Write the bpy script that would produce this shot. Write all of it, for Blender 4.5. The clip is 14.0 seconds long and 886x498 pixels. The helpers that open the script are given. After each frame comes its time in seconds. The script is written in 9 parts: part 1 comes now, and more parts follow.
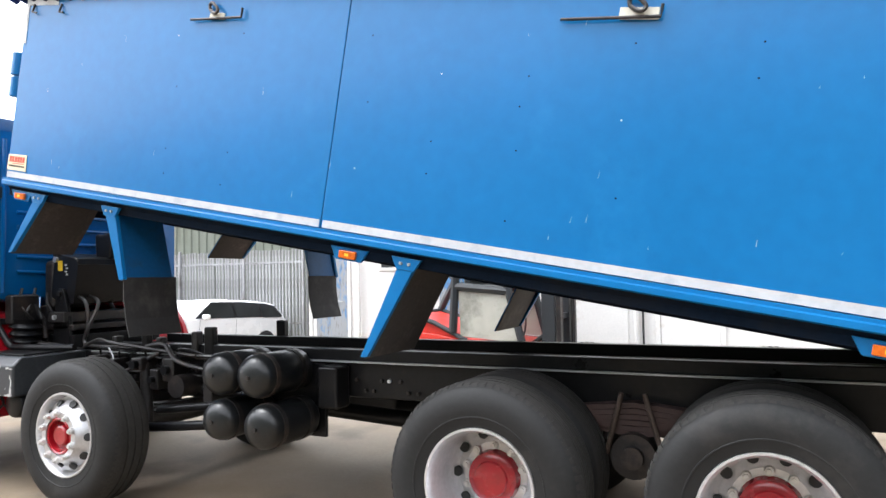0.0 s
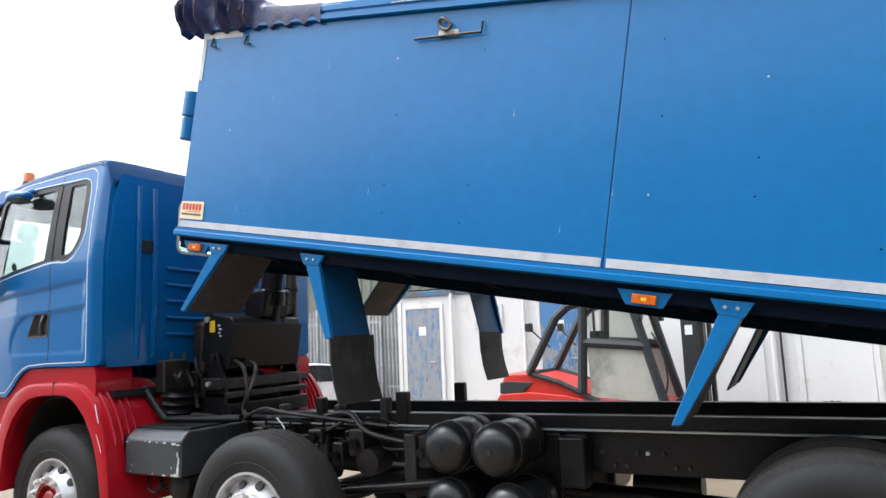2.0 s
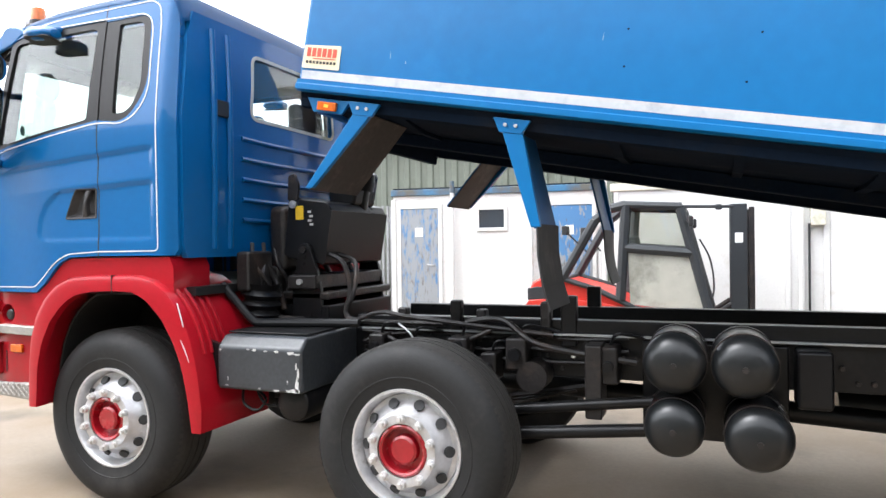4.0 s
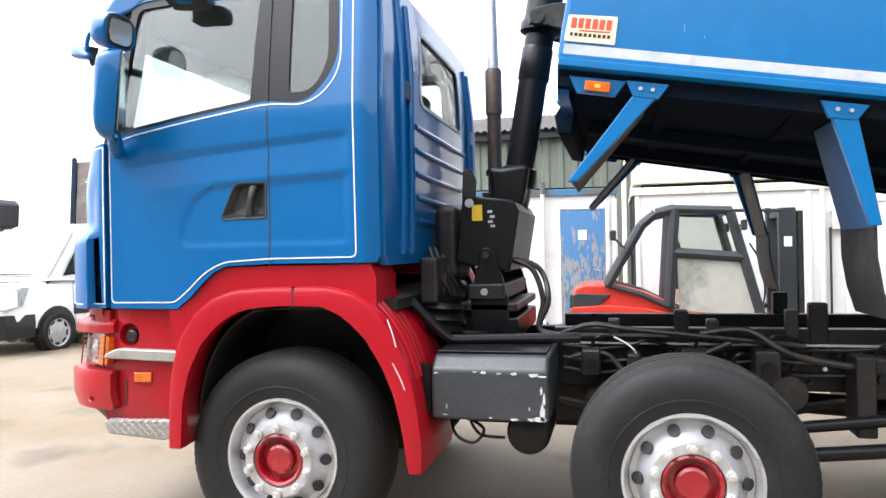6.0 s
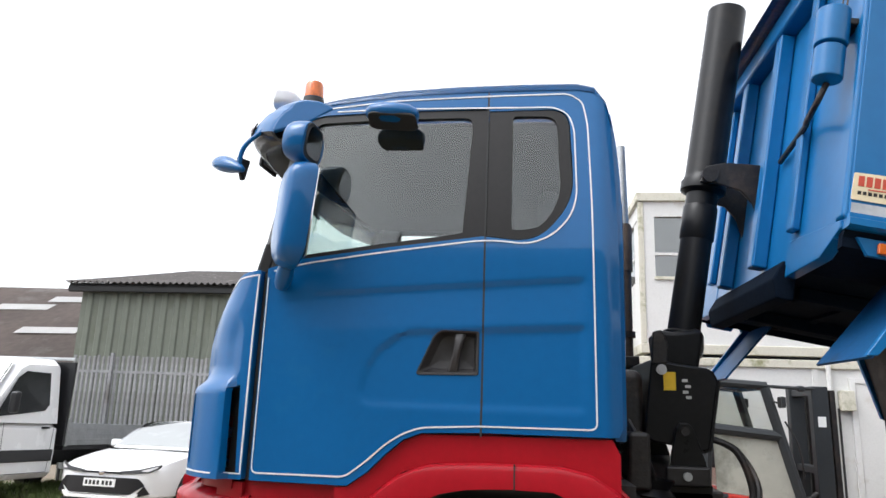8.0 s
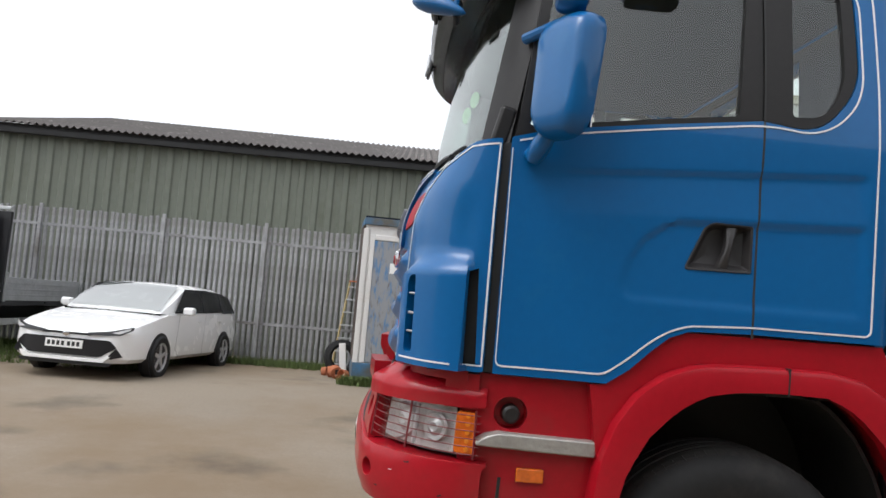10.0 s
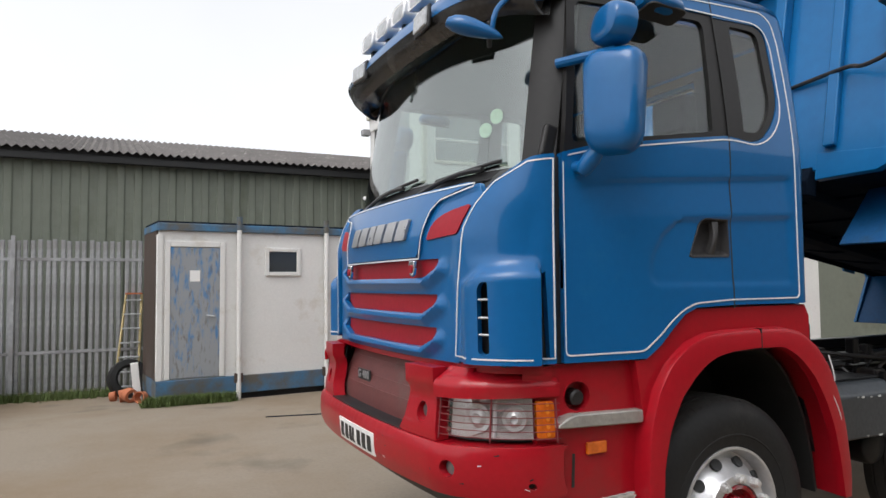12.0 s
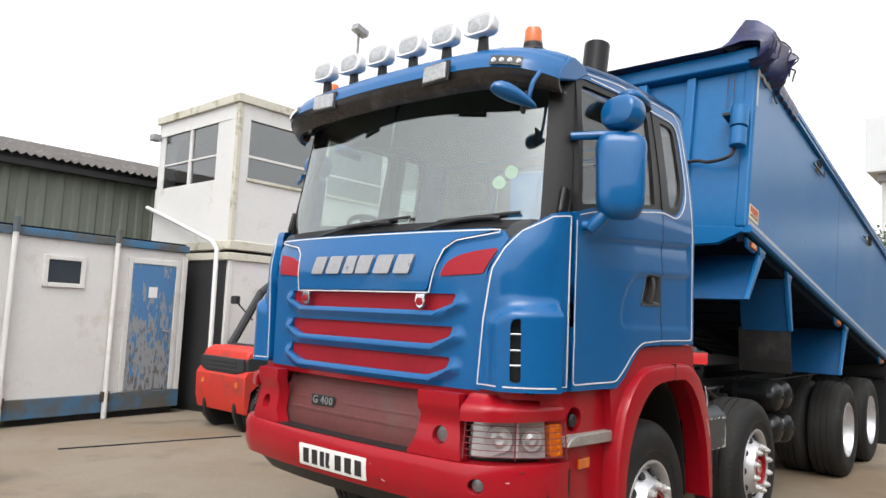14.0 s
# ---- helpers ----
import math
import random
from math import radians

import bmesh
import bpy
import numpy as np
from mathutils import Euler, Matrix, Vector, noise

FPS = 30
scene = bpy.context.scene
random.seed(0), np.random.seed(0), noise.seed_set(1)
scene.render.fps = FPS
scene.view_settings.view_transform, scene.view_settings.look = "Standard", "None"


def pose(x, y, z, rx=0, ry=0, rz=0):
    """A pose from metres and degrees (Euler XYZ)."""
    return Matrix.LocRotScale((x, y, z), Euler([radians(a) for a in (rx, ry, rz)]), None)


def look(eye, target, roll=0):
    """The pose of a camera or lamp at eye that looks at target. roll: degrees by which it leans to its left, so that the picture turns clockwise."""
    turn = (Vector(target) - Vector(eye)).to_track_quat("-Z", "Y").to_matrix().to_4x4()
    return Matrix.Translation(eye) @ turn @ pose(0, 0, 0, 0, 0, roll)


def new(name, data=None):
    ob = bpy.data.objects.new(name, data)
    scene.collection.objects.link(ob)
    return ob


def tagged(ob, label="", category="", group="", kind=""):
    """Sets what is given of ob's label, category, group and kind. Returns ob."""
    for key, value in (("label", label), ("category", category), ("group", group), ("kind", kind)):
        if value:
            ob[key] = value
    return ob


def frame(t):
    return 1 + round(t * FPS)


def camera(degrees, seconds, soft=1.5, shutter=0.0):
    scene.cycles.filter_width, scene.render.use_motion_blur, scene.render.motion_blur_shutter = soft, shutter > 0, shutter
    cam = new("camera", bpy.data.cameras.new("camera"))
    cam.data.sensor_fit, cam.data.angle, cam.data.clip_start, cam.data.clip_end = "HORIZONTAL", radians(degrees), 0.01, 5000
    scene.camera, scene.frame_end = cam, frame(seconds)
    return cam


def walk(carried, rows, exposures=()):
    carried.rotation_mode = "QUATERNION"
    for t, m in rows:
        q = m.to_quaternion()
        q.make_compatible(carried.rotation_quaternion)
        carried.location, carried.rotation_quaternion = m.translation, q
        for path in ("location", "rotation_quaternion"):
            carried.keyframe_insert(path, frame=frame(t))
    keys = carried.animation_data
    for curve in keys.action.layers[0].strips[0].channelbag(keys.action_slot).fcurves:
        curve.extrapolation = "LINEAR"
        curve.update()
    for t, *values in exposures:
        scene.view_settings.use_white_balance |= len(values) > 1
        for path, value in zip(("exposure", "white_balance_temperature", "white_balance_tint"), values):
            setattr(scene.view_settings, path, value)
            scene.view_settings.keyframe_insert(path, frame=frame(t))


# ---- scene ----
cam = camera(65.2, 14.0)
PATH = [
    (0, (6.551, -4.404, 1.57), (5.675, -2.608, 1.655), -1.1),
    (0.5, (6.254, -4.48, 1.641), (5.351, -2.719, 1.932), -5.3),
    (1, (5.882, -4.484, 1.641), (4.98, -2.749, 2.065), -4.4),
    (1.5, (5.495, -4.422, 1.583), (4.533, -2.717, 1.991), -3.2),
    (2, (5.105, -4.412, 1.567), (4.171, -2.663, 1.826), -2.4),
    (2.5, (4.676, -4.311, 1.52), (3.799, -2.52, 1.665), -1.4),
    (2.7, (4.559, -4.258, 1.53), (3.646, -2.48, 1.61), -0.7),
    (4.8, (2.61, -4.271, 1.535), (2.012, -2.363, 1.521), -2.2),
    (5, (2.449, -4.26, 1.553), (1.852, -2.351, 1.551), -3.1),
    (5.5, (2.057, -4.296, 1.541), (1.471, -2.384, 1.571), -2.4),
    (6, (1.642, -4.297, 1.539), (1.156, -2.357, 1.541), -1.1),
    (6.5, (1.244, -4.22, 1.573), (0.772, -2.277, 1.616), 0.1),
    (7, (0.826, -4.22, 1.597), (0.412, -2.267, 1.709), 0.1),
    (7.5, (0.495, -4.128, 1.62), (0.196, -2.177, 1.945), 0.3),
    (8, (0.152, -4.033, 1.582), (-0.081, -2.097, 2.026), 2.0),
    (8.5, (-0.199, -3.951, 1.562), (-0.296, -1.97, 1.819), 0.4),
    (9, (-0.584, -3.793, 1.558), (-0.592, -1.798, 1.699), 0.0),
    (9.2, (-0.728, -3.761, 1.571), (-0.741, -1.765, 1.681), 2.7),
    (11.3, (-2.185, -3.673, 1.576), (-1.787, -1.716, 1.676), 2.1),
    (11.5, (-2.315, -3.623, 1.575), (-1.769, -1.702, 1.685), 0.6),
    (12, (-2.669, -3.548, 1.597), (-1.8, -1.75, 1.697), -0.5),
    (12.5, (-2.999, -3.489, 1.599), (-1.897, -1.824, 1.711), -1.1),
    (13, (-3.302, -3.289, 1.604), (-2.046, -1.736, 1.711), -3.2),
    (13.5, (-3.658, -3.145, 1.61), (-2.288, -1.695, 1.75), -0.2),
    (14, (-3.959, -2.923, 1.607), (-2.462, -1.609, 1.795), 2.6),
]
walk(cam, [(t, look(eye, target, roll)) for t, eye, target, roll in PATH],
     exposures=[(0.0, 1.28, 6150, 10), (0.5, 1.5, 6150, 10), (1.0, 1.4, 6150, 10), (2.0, 0.84, 6050, 10), (2.5, 1.02, 6100, 10), (5.0, 1.32, 6150, 10), (6.0, 1.32, 6150, 10), (6.5, 1.24, 6150, 10), (7.5, 0.97, 6200, 10), (8.0, 0.45, 6250, 10), (9.0, 0.15, 6250, 10), (11.5, -0.16, 6400, 10), (12.5, 0.06, 6400, 10), (14.0, 0.26, 6450, 10)])

# ---------------------------------------------------------------- light
world = bpy.data.worlds.new("overcast")
scene.world = world
world.use_nodes = True
wn, wl = world.node_tree.nodes, world.node_tree.links
sky = wn.new("ShaderNodeTexSky")
sky.sky_type, sky.sun_disc = "NISHITA", False
sky.sun_elevation, sky.sun_rotation = radians(60), radians(240)
sky.air_density, sky.dust_density, sky.ozone_density = 1.0, 4.0, 1.0
grey = wn.new("ShaderNodeHueSaturation")
grey.inputs["Saturation"].default_value = 0.10
cloud_tc, cloud_n, cloud_r, cloud_m = wn.new("ShaderNodeTexCoord"), wn.new("ShaderNodeTexNoise"), wn.new("ShaderNodeMapRange"), wn.new("ShaderNodeMixRGB")
cloud_n.inputs["Scale"].default_value, cloud_n.inputs["Detail"].default_value = 2.2, 5.0
cloud_r.inputs["To Min"].default_value, cloud_r.inputs["To Max"].default_value = 1.85, 2.35
cloud_m.blend_type = "MULTIPLY"
cloud_m.inputs[0].default_value = 1.0
wl.new(cloud_tc.outputs["Generated"], cloud_n.inputs["Vector"])
wl.new(cloud_n.outputs["Fac"], cloud_r.inputs["Value"])
wl.new(sky.outputs["Color"], grey.inputs["Color"])
veil = wn.new("ShaderNodeMixRGB")
veil.inputs[0].default_value, veil.inputs[2].default_value = 0.35, (3.5, 3.5, 3.55, 1)
wl.new(grey.outputs["Color"], veil.inputs[1])
wl.new(veil.outputs["Color"], cloud_m.inputs[1])
wl.new(cloud_r.outputs["Result"], cloud_m.inputs[2])
wl.new(cloud_m.outputs["Color"], wn["Background"].inputs["Color"])
wn["Background"].inputs["Strength"].default_value = 0.15
sun = new("sun", bpy.data.lights.new("sun", "SUN"))
sun.data.energy, sun.data.angle, sun.data.color = 0.55, radians(30), (1.0, 0.97, 0.92)
sun.matrix_world = look((0, 0, 30), (14, 8, 0))

# ---------------------------------------------------------------- materials
def mat(name, col, rough=0.5, metal=0.0, var=0.12, scale=3.0, fine=40.0, bump=0.0, coat=0.0, dirt=None, dirt_amount=0.0, dirt_scale=1.5, spec=0.5, coat_rough=0.06):
    """A plain surface with broad and fine variation, fine relief and patches of dirt."""
    m = bpy.data.materials.new(name)
    m.use_nodes = True
    n, l = m.node_tree.nodes, m.node_tree.links
    b = n["Principled BSDF"]
    tc = n.new("ShaderNodeTexCoord")
    big, small = n.new("ShaderNodeTexNoise"), n.new("ShaderNodeTexNoise")
    for t, s, d in ((big, scale, 5.0), (small, fine, 3.0)):
        t.inputs["Scale"].default_value, t.inputs["Detail"].default_value = s, d
        l.new(tc.outputs["Object"], t.inputs["Vector"])
    add = n.new("ShaderNodeMath")
    add.operation = "ADD"
    l.new(big.outputs["Fac"], add.inputs[0])
    l.new(small.outputs["Fac"], add.inputs[1])
    rng = n.new("ShaderNodeMapRange")
    rng.inputs["From Min"].default_value, rng.inputs["From Max"].default_value = 0.6, 1.4
    rng.inputs["To Min"].default_value, rng.inputs["To Max"].default_value = 1 - var, 1 + var
    l.new(add.outputs[0], rng.inputs["Value"])
    mul = n.new("ShaderNodeMixRGB")
    mul.blend_type = "MULTIPLY"
    mul.inputs[0].default_value = 1.0
    mul.inputs[1].default_value = (*col, 1)
    l.new(rng.outputs["Result"], mul.inputs[2])
    out = mul.outputs["Color"]
    rough_out = None
    if dirt is not None:
        dn = n.new("ShaderNodeTexNoise")
        dn.inputs["Scale"].default_value, dn.inputs["Detail"].default_value, dn.inputs["Roughness"].default_value = dirt_scale, 8.0, 0.65
        l.new(tc.outputs["Object"], dn.inputs["Vector"])
        dr = n.new("ShaderNodeMapRange")
        dr.inputs["From Min"].default_value, dr.inputs["From Max"].default_value = 0.62 - 0.3 * dirt_amount, 0.75 - 0.2 * dirt_amount
        l.new(dn.outputs["Fac"], dr.inputs["Value"])
        mx = n.new("ShaderNodeMixRGB")
        mx.inputs[2].default_value = (*dirt, 1)
        l.new(dr.outputs["Result"], mx.inputs[0])
        l.new(out, mx.inputs[1])
        out = mx.outputs["Color"]
    l.new(out, b.inputs["Base Color"])
    rr = n.new("ShaderNodeMapRange")
    rr.inputs["To Min"].default_value, rr.inputs["To Max"].default_value = max(0.03, rough - 0.08), min(1.0, rough + 0.1)
    l.new(big.outputs["Fac"], rr.inputs["Value"])
    l.new(rr.outputs["Result"], b.inputs["Roughness"])
    b.inputs["Metallic"].default_value = metal
    b.inputs["Specular IOR Level"].default_value = spec
    b.inputs["Coat Weight"].default_value, b.inputs["Coat Roughness"].default_value = coat, coat_rough
    if bump:
        bp = n.new("ShaderNodeBump")
        bp.inputs["Strength"].default_value, bp.inputs["Distance"].default_value = bump, 0.01
        l.new(add.outputs[0], bp.inputs["Height"])
        l.new(bp.outputs["Normal"], b.inputs["Normal"])
    return m


def glass_mat(name, tint, gloss=0.0, rough=0.02):
    """A thin pane: clear, with mirrored sky by Fresnel and an even sheen on top."""
    m = bpy.data.materials.new(name)
    m.use_nodes = True
    n, l = m.node_tree.nodes, m.node_tree.links
    n.remove(n["Principled BSDF"])
    tr, gl, mx, lw = n.new("ShaderNodeBsdfTransparent"), n.new("ShaderNodeBsdfGlossy"), n.new("ShaderNodeMixShader"), n.new("ShaderNodeLayerWeight")
    tr.inputs["Color"].default_value = (*tint, 1)
    gl.inputs["Roughness"].default_value = rough
    lw.inputs["Blend"].default_value = 0.5
    pw, ml = n.new("ShaderNodeMath"), n.new("ShaderNodeMath")
    pw.operation, ml.operation, ml.use_clamp = "POWER", "MULTIPLY_ADD", True
    pw.inputs[1].default_value = 4.0
    ml.inputs[1].default_value, ml.inputs[2].default_value = 0.55, gloss + 0.02
    l.new(lw.outputs["Facing"], pw.inputs[0])
    l.new(pw.outputs[0], ml.inputs[0])
    l.new(ml.outputs[0], mx.inputs[0])
    l.new(tr.outputs[0], mx.inputs[1])
    l.new(gl.outputs[0], mx.inputs[2])
    l.new(mx.outputs[0], n["Material Output"].inputs["Surface"])
    return m


# ---------------------------------------------------------------- building helpers
def thing(name, label="", category="", group="", m=None):
    ob = new(name)
    ob.empty_display_size = 0.2
    if m is not None:
        ob.matrix_world = m
    return tagged(ob, label, category, group)


def finish(me, smooth, angle=35):
    if smooth:
        me.polygons.foreach_set("use_smooth", [True] * len(me.polygons))
        me.set_sharp_from_angle(angle=radians(angle))


def part(name, bm, material, parent=None, label="", smooth=True, bevel=0.0, seg=2, kind="", category="", loc=None):
    """Links a bmesh as one mesh object under a thing or under a part."""
    bmesh.ops.recalc_face_normals(bm, faces=bm.faces[:])
    me = bpy.data.meshes.new(name)
    bm.to_mesh(me)
    bm.free()
    finish(me, smooth)
    for mm in (material if isinstance(material, (list, tuple)) else [material]):
        me.materials.append(mm)
    ob = new(name, me)
    if loc is not None:
        ob.matrix_world = loc
    if parent is not None:
        ob.parent = parent
    if bevel:
        bv = ob.modifiers.new("bevel", "BEVEL")
        bv.width, bv.segments, bv.limit_method, bv.angle_limit = bevel, seg, "ANGLE", radians(40)
        bv.harden_normals = True
    return tagged(ob, label, category, "", kind)


def bm_new():
    return bmesh.new()


def box(x0, x1, y0, y1, z0, z1, bm=None):
    bm = bm or bmesh.new()
    v = [bm.verts.new((x, y, z)) for x in (x0, x1) for y in (y0, y1) for z in (z0, z1)]
    for f in ((0, 1, 3, 2), (4, 6, 7, 5), (0, 4, 5, 1), (2, 3, 7, 6), (0, 2, 6, 4), (1, 5, 7, 3)):
        bm.faces.new([v[i] for i in f])
    return bm


def prism(pts, axis, a, b, bm=None):
    """A polygon of (u, v) extruded along an axis from a to b: axis x takes (y, z), y takes (x, z), z takes (x, y)."""
    bm = bm or bmesh.new()
    put = {"x": lambda u, v, w: (w, u, v), "y": lambda u, v, w: (u, w, v), "z": lambda u, v, w: (u, v, w)}[axis]
    va = [bm.verts.new(put(u, v, a)) for u, v in pts]
    vb = [bm.verts.new(put(u, v, b)) for u, v in pts]
    n = len(pts)
    bm.faces.new(va)
    bm.faces.new(vb[::-1])
    for i in range(n):
        bm.faces.new((va[i], va[(i + 1) % n], vb[(i + 1) % n], vb[i]))
    return bm


def cyl(p0, p1, r0, r1=None, seg=20, bm=None, caps=True):
    bm = bm or bmesh.new()
    r1 = r0 if r1 is None else r1
    p0, p1 = Vector(p0), Vector(p1)
    q = (p1 - p0).to_track_quat("Z", "Y")
    rings = []
    for p, r in ((p0, r0), (p1, r1)):
        rings.append([bm.verts.new(p + q @ Vector((r * math.cos(2 * math.pi * i / seg), r * math.sin(2 * math.pi * i / seg), 0))) for i in range(seg)])
    for i in range(seg):
        j = (i + 1) % seg
        bm.faces.new((rings[0][i], rings[0][j], rings[1][j], rings[1][i]))
    if caps:
        bm.faces.new(rings[0][::-1])
        bm.faces.new(rings[1])
    return bm


def lathe(profile, origin=(0, 0, 0), axis=(0, 0, 1), seg=32, bm=None, a0=0.0, a1=360.0):
    """Profile of (radius, height along the axis), turned."""
    bm = bm or bmesh.new()
    q = Vector(axis).to_track_quat("Z", "Y")
    o = Vector(origin)
    full = abs(a1 - a0) >= 359.9
    n = seg if full else seg + 1
    rings = []
    for i in range(n):
        a = radians(a0 + (a1 - a0) * i / seg)
        rings.append([bm.verts.new(o + q @ Vector((r * math.cos(a), r * math.sin(a), h))) for r, h in profile])
    for i in range(seg):
        r0, r1 = rings[i], rings[(i + 1) % n]
        for k in range(len(profile) - 1):
            if profile[k][0] < 1e-6 and profile[k + 1][0] < 1e-6:
                continue
            bm.faces.new((r0[k], r1[k], r1[k + 1], r0[k + 1]))
    bmesh.ops.remove_doubles(bm, verts=bm.verts[:], dist=1e-5)
    return bm


def tube(pts, r, seg=8, bm=None):
    """A round bar or hose along a line of points."""
    bm = bm or bmesh.new()
    pts = [Vector(p) for p in pts]
    rings = []
    for i, p in enumerate(pts):
        d = (pts[min(i + 1, len(pts) - 1)] - pts[max(i - 1, 0)]).normalized()
        q = d.to_track_quat("Z", "Y")
        rings.append([bm.verts.new(p + q @ Vector((r * math.cos(2 * math.pi * k / seg), r * math.sin(2 * math.pi * k / seg), 0))) for k in range(seg)])
    for a, b in zip(rings, rings[1:]):
        best = min(range(seg), key=lambda o: sum((a[k].co - b[(k + o) % seg].co).length_squared for k in range(seg)))
        for k in range(seg):
            bm.faces.new((a[k], a[(k + 1) % seg], b[(k + 1 + best) % seg], b[(k + best) % seg]))
    bm.faces.new(rings[0][::-1])
    bm.faces.new(rings[-1])
    return bm


def curve_pts(pts, n=8):
    """A smooth line through points."""
    pts = [Vector(p) for p in pts]
    out = []
    for i in range(len(pts) - 1):
        p0, p1, p2, p3 = pts[max(i - 1, 0)], pts[i], pts[i + 1], pts[min(i + 2, len(pts) - 1)]
        for k in range(n):
            t = k / n
            out.append(0.5 * ((2 * p1) + (p2 - p0) * t + (2 * p0 - 5 * p1 + 4 * p2 - p3) * t * t + (3 * p1 - p0 - 3 * p2 + p3) * t ** 3))
    out.append(pts[-1])
    return out


def rounded(pts, r, n=5):
    """A polygon of (u, v) with its corners rounded; r is one radius or one for each corner."""
    out = []
    m = len(pts)
    for i in range(m):
        rad = r[i] if isinstance(r, (list, tuple)) else r
        p, a, b = Vector(pts[i]), Vector(pts[i - 1]), Vector(pts[(i + 1) % m])
        da, db = (a - p), (b - p)
        k = min(rad, da.length * 0.48, db.length * 0.48)
        if k < 1e-4:
            out.append(tuple(p))
            continue
        s, e = p + da.normalized() * k, p + db.normalized() * k
        for j in range(n + 1):
            t = j / n
            out.append(tuple((1 - t) ** 2 * s + 2 * t * (1 - t) * p + t * t * e))
    return out


def inside(p, poly):
    x, y = p
    c = False
    j = len(poly) - 1
    for i in range(len(poly)):
        xi, yi = poly[i]
        xj, yj = poly[j]
        if (yi > y) != (yj > y) and x < (xj - xi) * (y - yi) / (yj - yi) + xi:
            c = not c
        j = i
    return c


def dense(poly, step):
    out = []
    for i in range(len(poly)):
        a, b = Vector(poly[i]), Vector(poly[(i + 1) % len(poly)])
        n = max(1, int((b - a).length / step + 0.5))
        out += [tuple(a + (b - a) * k / n) for k in range(n)]
    return out


def skin(outline, holes, put, thick=0.02, step=0.06, bm=None):
    """A sheet cut to an outline with holes in (u, v), laid on the surface put(u, v, out) and given a thickness."""
    from mathutils.geometry import delaunay_2d_cdt
    bm = bm or bmesh.new()
    loops = [dense(p, step) for p in [outline, *holes]]
    vs, es = [], []
    for lp in loops:
        k = len(vs)
        vs += [Vector(p) for p in lp]
        es += [(k + i, k + (i + 1) % len(lp)) for i in range(len(lp))]
    us, ws = [p[0] for p in outline], [p[1] for p in outline]
    u = min(us) + step * 0.5
    row = 0
    while u < max(us):
        w = min(ws) + step * (0.5 if row % 2 else 0.25)
        while w < max(ws):
            if inside((u, w), outline) and not any(inside((u, w), h) for h in holes):
                vs.append(Vector((u, w)))
            w += step
        u += step
        row += 1
    pv, pe, pf = delaunay_2d_cdt(vs, es, [], 0, 1e-6)[:3]
    keep = []
    for f in pf:
        c = sum((pv[i] for i in f), Vector((0, 0))) / len(f)
        if inside(c, outline) and not any(inside(c, h) for h in holes):
            keep.append(f)
    front = {i: bm.verts.new(put(pv[i][0], pv[i][1], 0.0)) for i in sorted({i for f in keep for i in f})}
    back = {i: bm.verts.new(put(pv[i][0], pv[i][1], -thick)) for i in front} if thick else {}
    count = {}
    for f in keep:
        bm.faces.new([front[i] for i in f])
        if thick:
            bm.faces.new([back[i] for i in f][::-1])
        for i in range(len(f)):
            e = (f[i], f[(i + 1) % len(f)])
            count[tuple(sorted(e))] = count.get(tuple(sorted(e)), 0) + 1
    if thick:
        for (a, b), c in count.items():
            if c == 1:
                bm.faces.new((front[a], front[b], back[b], back[a]))
    return bm


def stripe(line, put, width, lift=0.003, closed=False, bm=None, step=0.05):
    """A painted or taped line of some width on the surface put(u, v, out)."""
    bm = bm or bmesh.new()
    pts = dense(line, step) if closed else dense(line, step)[: None]
    if not closed:
        pts = []
        for a, b in zip(line, line[1:]):
            a, b = Vector(a), Vector(b)
            n = max(1, int((b - a).length / step + 0.5))
            pts += [tuple(a + (b - a) * k / n) for k in range(n)]
        pts.append(tuple(line[-1]))
    m = len(pts)
    vs = []
    for i, p in enumerate(pts):
        a, b = (pts[i - 1], pts[(i + 1) % m]) if closed else (pts[max(i - 1, 0)], pts[min(i + 1, m - 1)])
        d = (Vector(b) - Vector(a))
        d = d.normalized() if d.length > 1e-9 else Vector((1, 0))
        nrm = Vector((-d[1], d[0])) * width / 2
        vs.append([bm.verts.new(put(p[0] + s * nrm[0], p[1] + s * nrm[1], h)) for s, h in ((1, 0.0), (1, lift), (-1, lift), (-1, 0.0))])
    for i in range(m if closed else m - 1):
        a, b = vs[i], vs[(i + 1) % m]
        for k in range(3):
            bm.faces.new((a[k], a[k + 1], b[k + 1], b[k]))
    return bm


def mirrored(bm):
    """The other side's copy of a bmesh, y to -y."""
    c = bm.copy()
    for v in c.verts:
        v.co.y = -v.co.y
    bmesh.ops.reverse_faces(c, faces=c.faces[:])
    return c


def moved(bm, m):
    bm.transform(m)
    return bm


def ease(a, b, x):
    t = min(1.0, max(0.0, (x - a) / (b - a)))
    return t * t * (3 - 2 * t)


def soft(line, r=0.05):
    """An open line with its corners rounded."""
    return rounded(line, [0.0] + [r] * (len(line) - 2) + [0.0], 5)

BLUE = mat("blue_truck_paint", (0.002, 0.098, 0.285), 0.32, var=0.06, scale=1.2, fine=25, spec=0.22, coat=0.5, dirt=(0.008, 0.115, 0.29), dirt_amount=0.08)
BODY_BLUE = mat("blue_body_paint", (0.005, 0.130, 0.345), 0.34, var=0.09, scale=0.9, fine=14, spec=0.25, coat=0.32, dirt=(0.012, 0.165, 0.41), dirt_amount=0.15, dirt_scale=0.8, coat_rough=0.22)
RED = mat("red_truck_paint", (0.335, 0.005, 0.013), 0.32, var=0.1, scale=2.0, spec=0.22, coat=0.28, dirt=(0.26, 0.02, 0.022), dirt_amount=0.12)
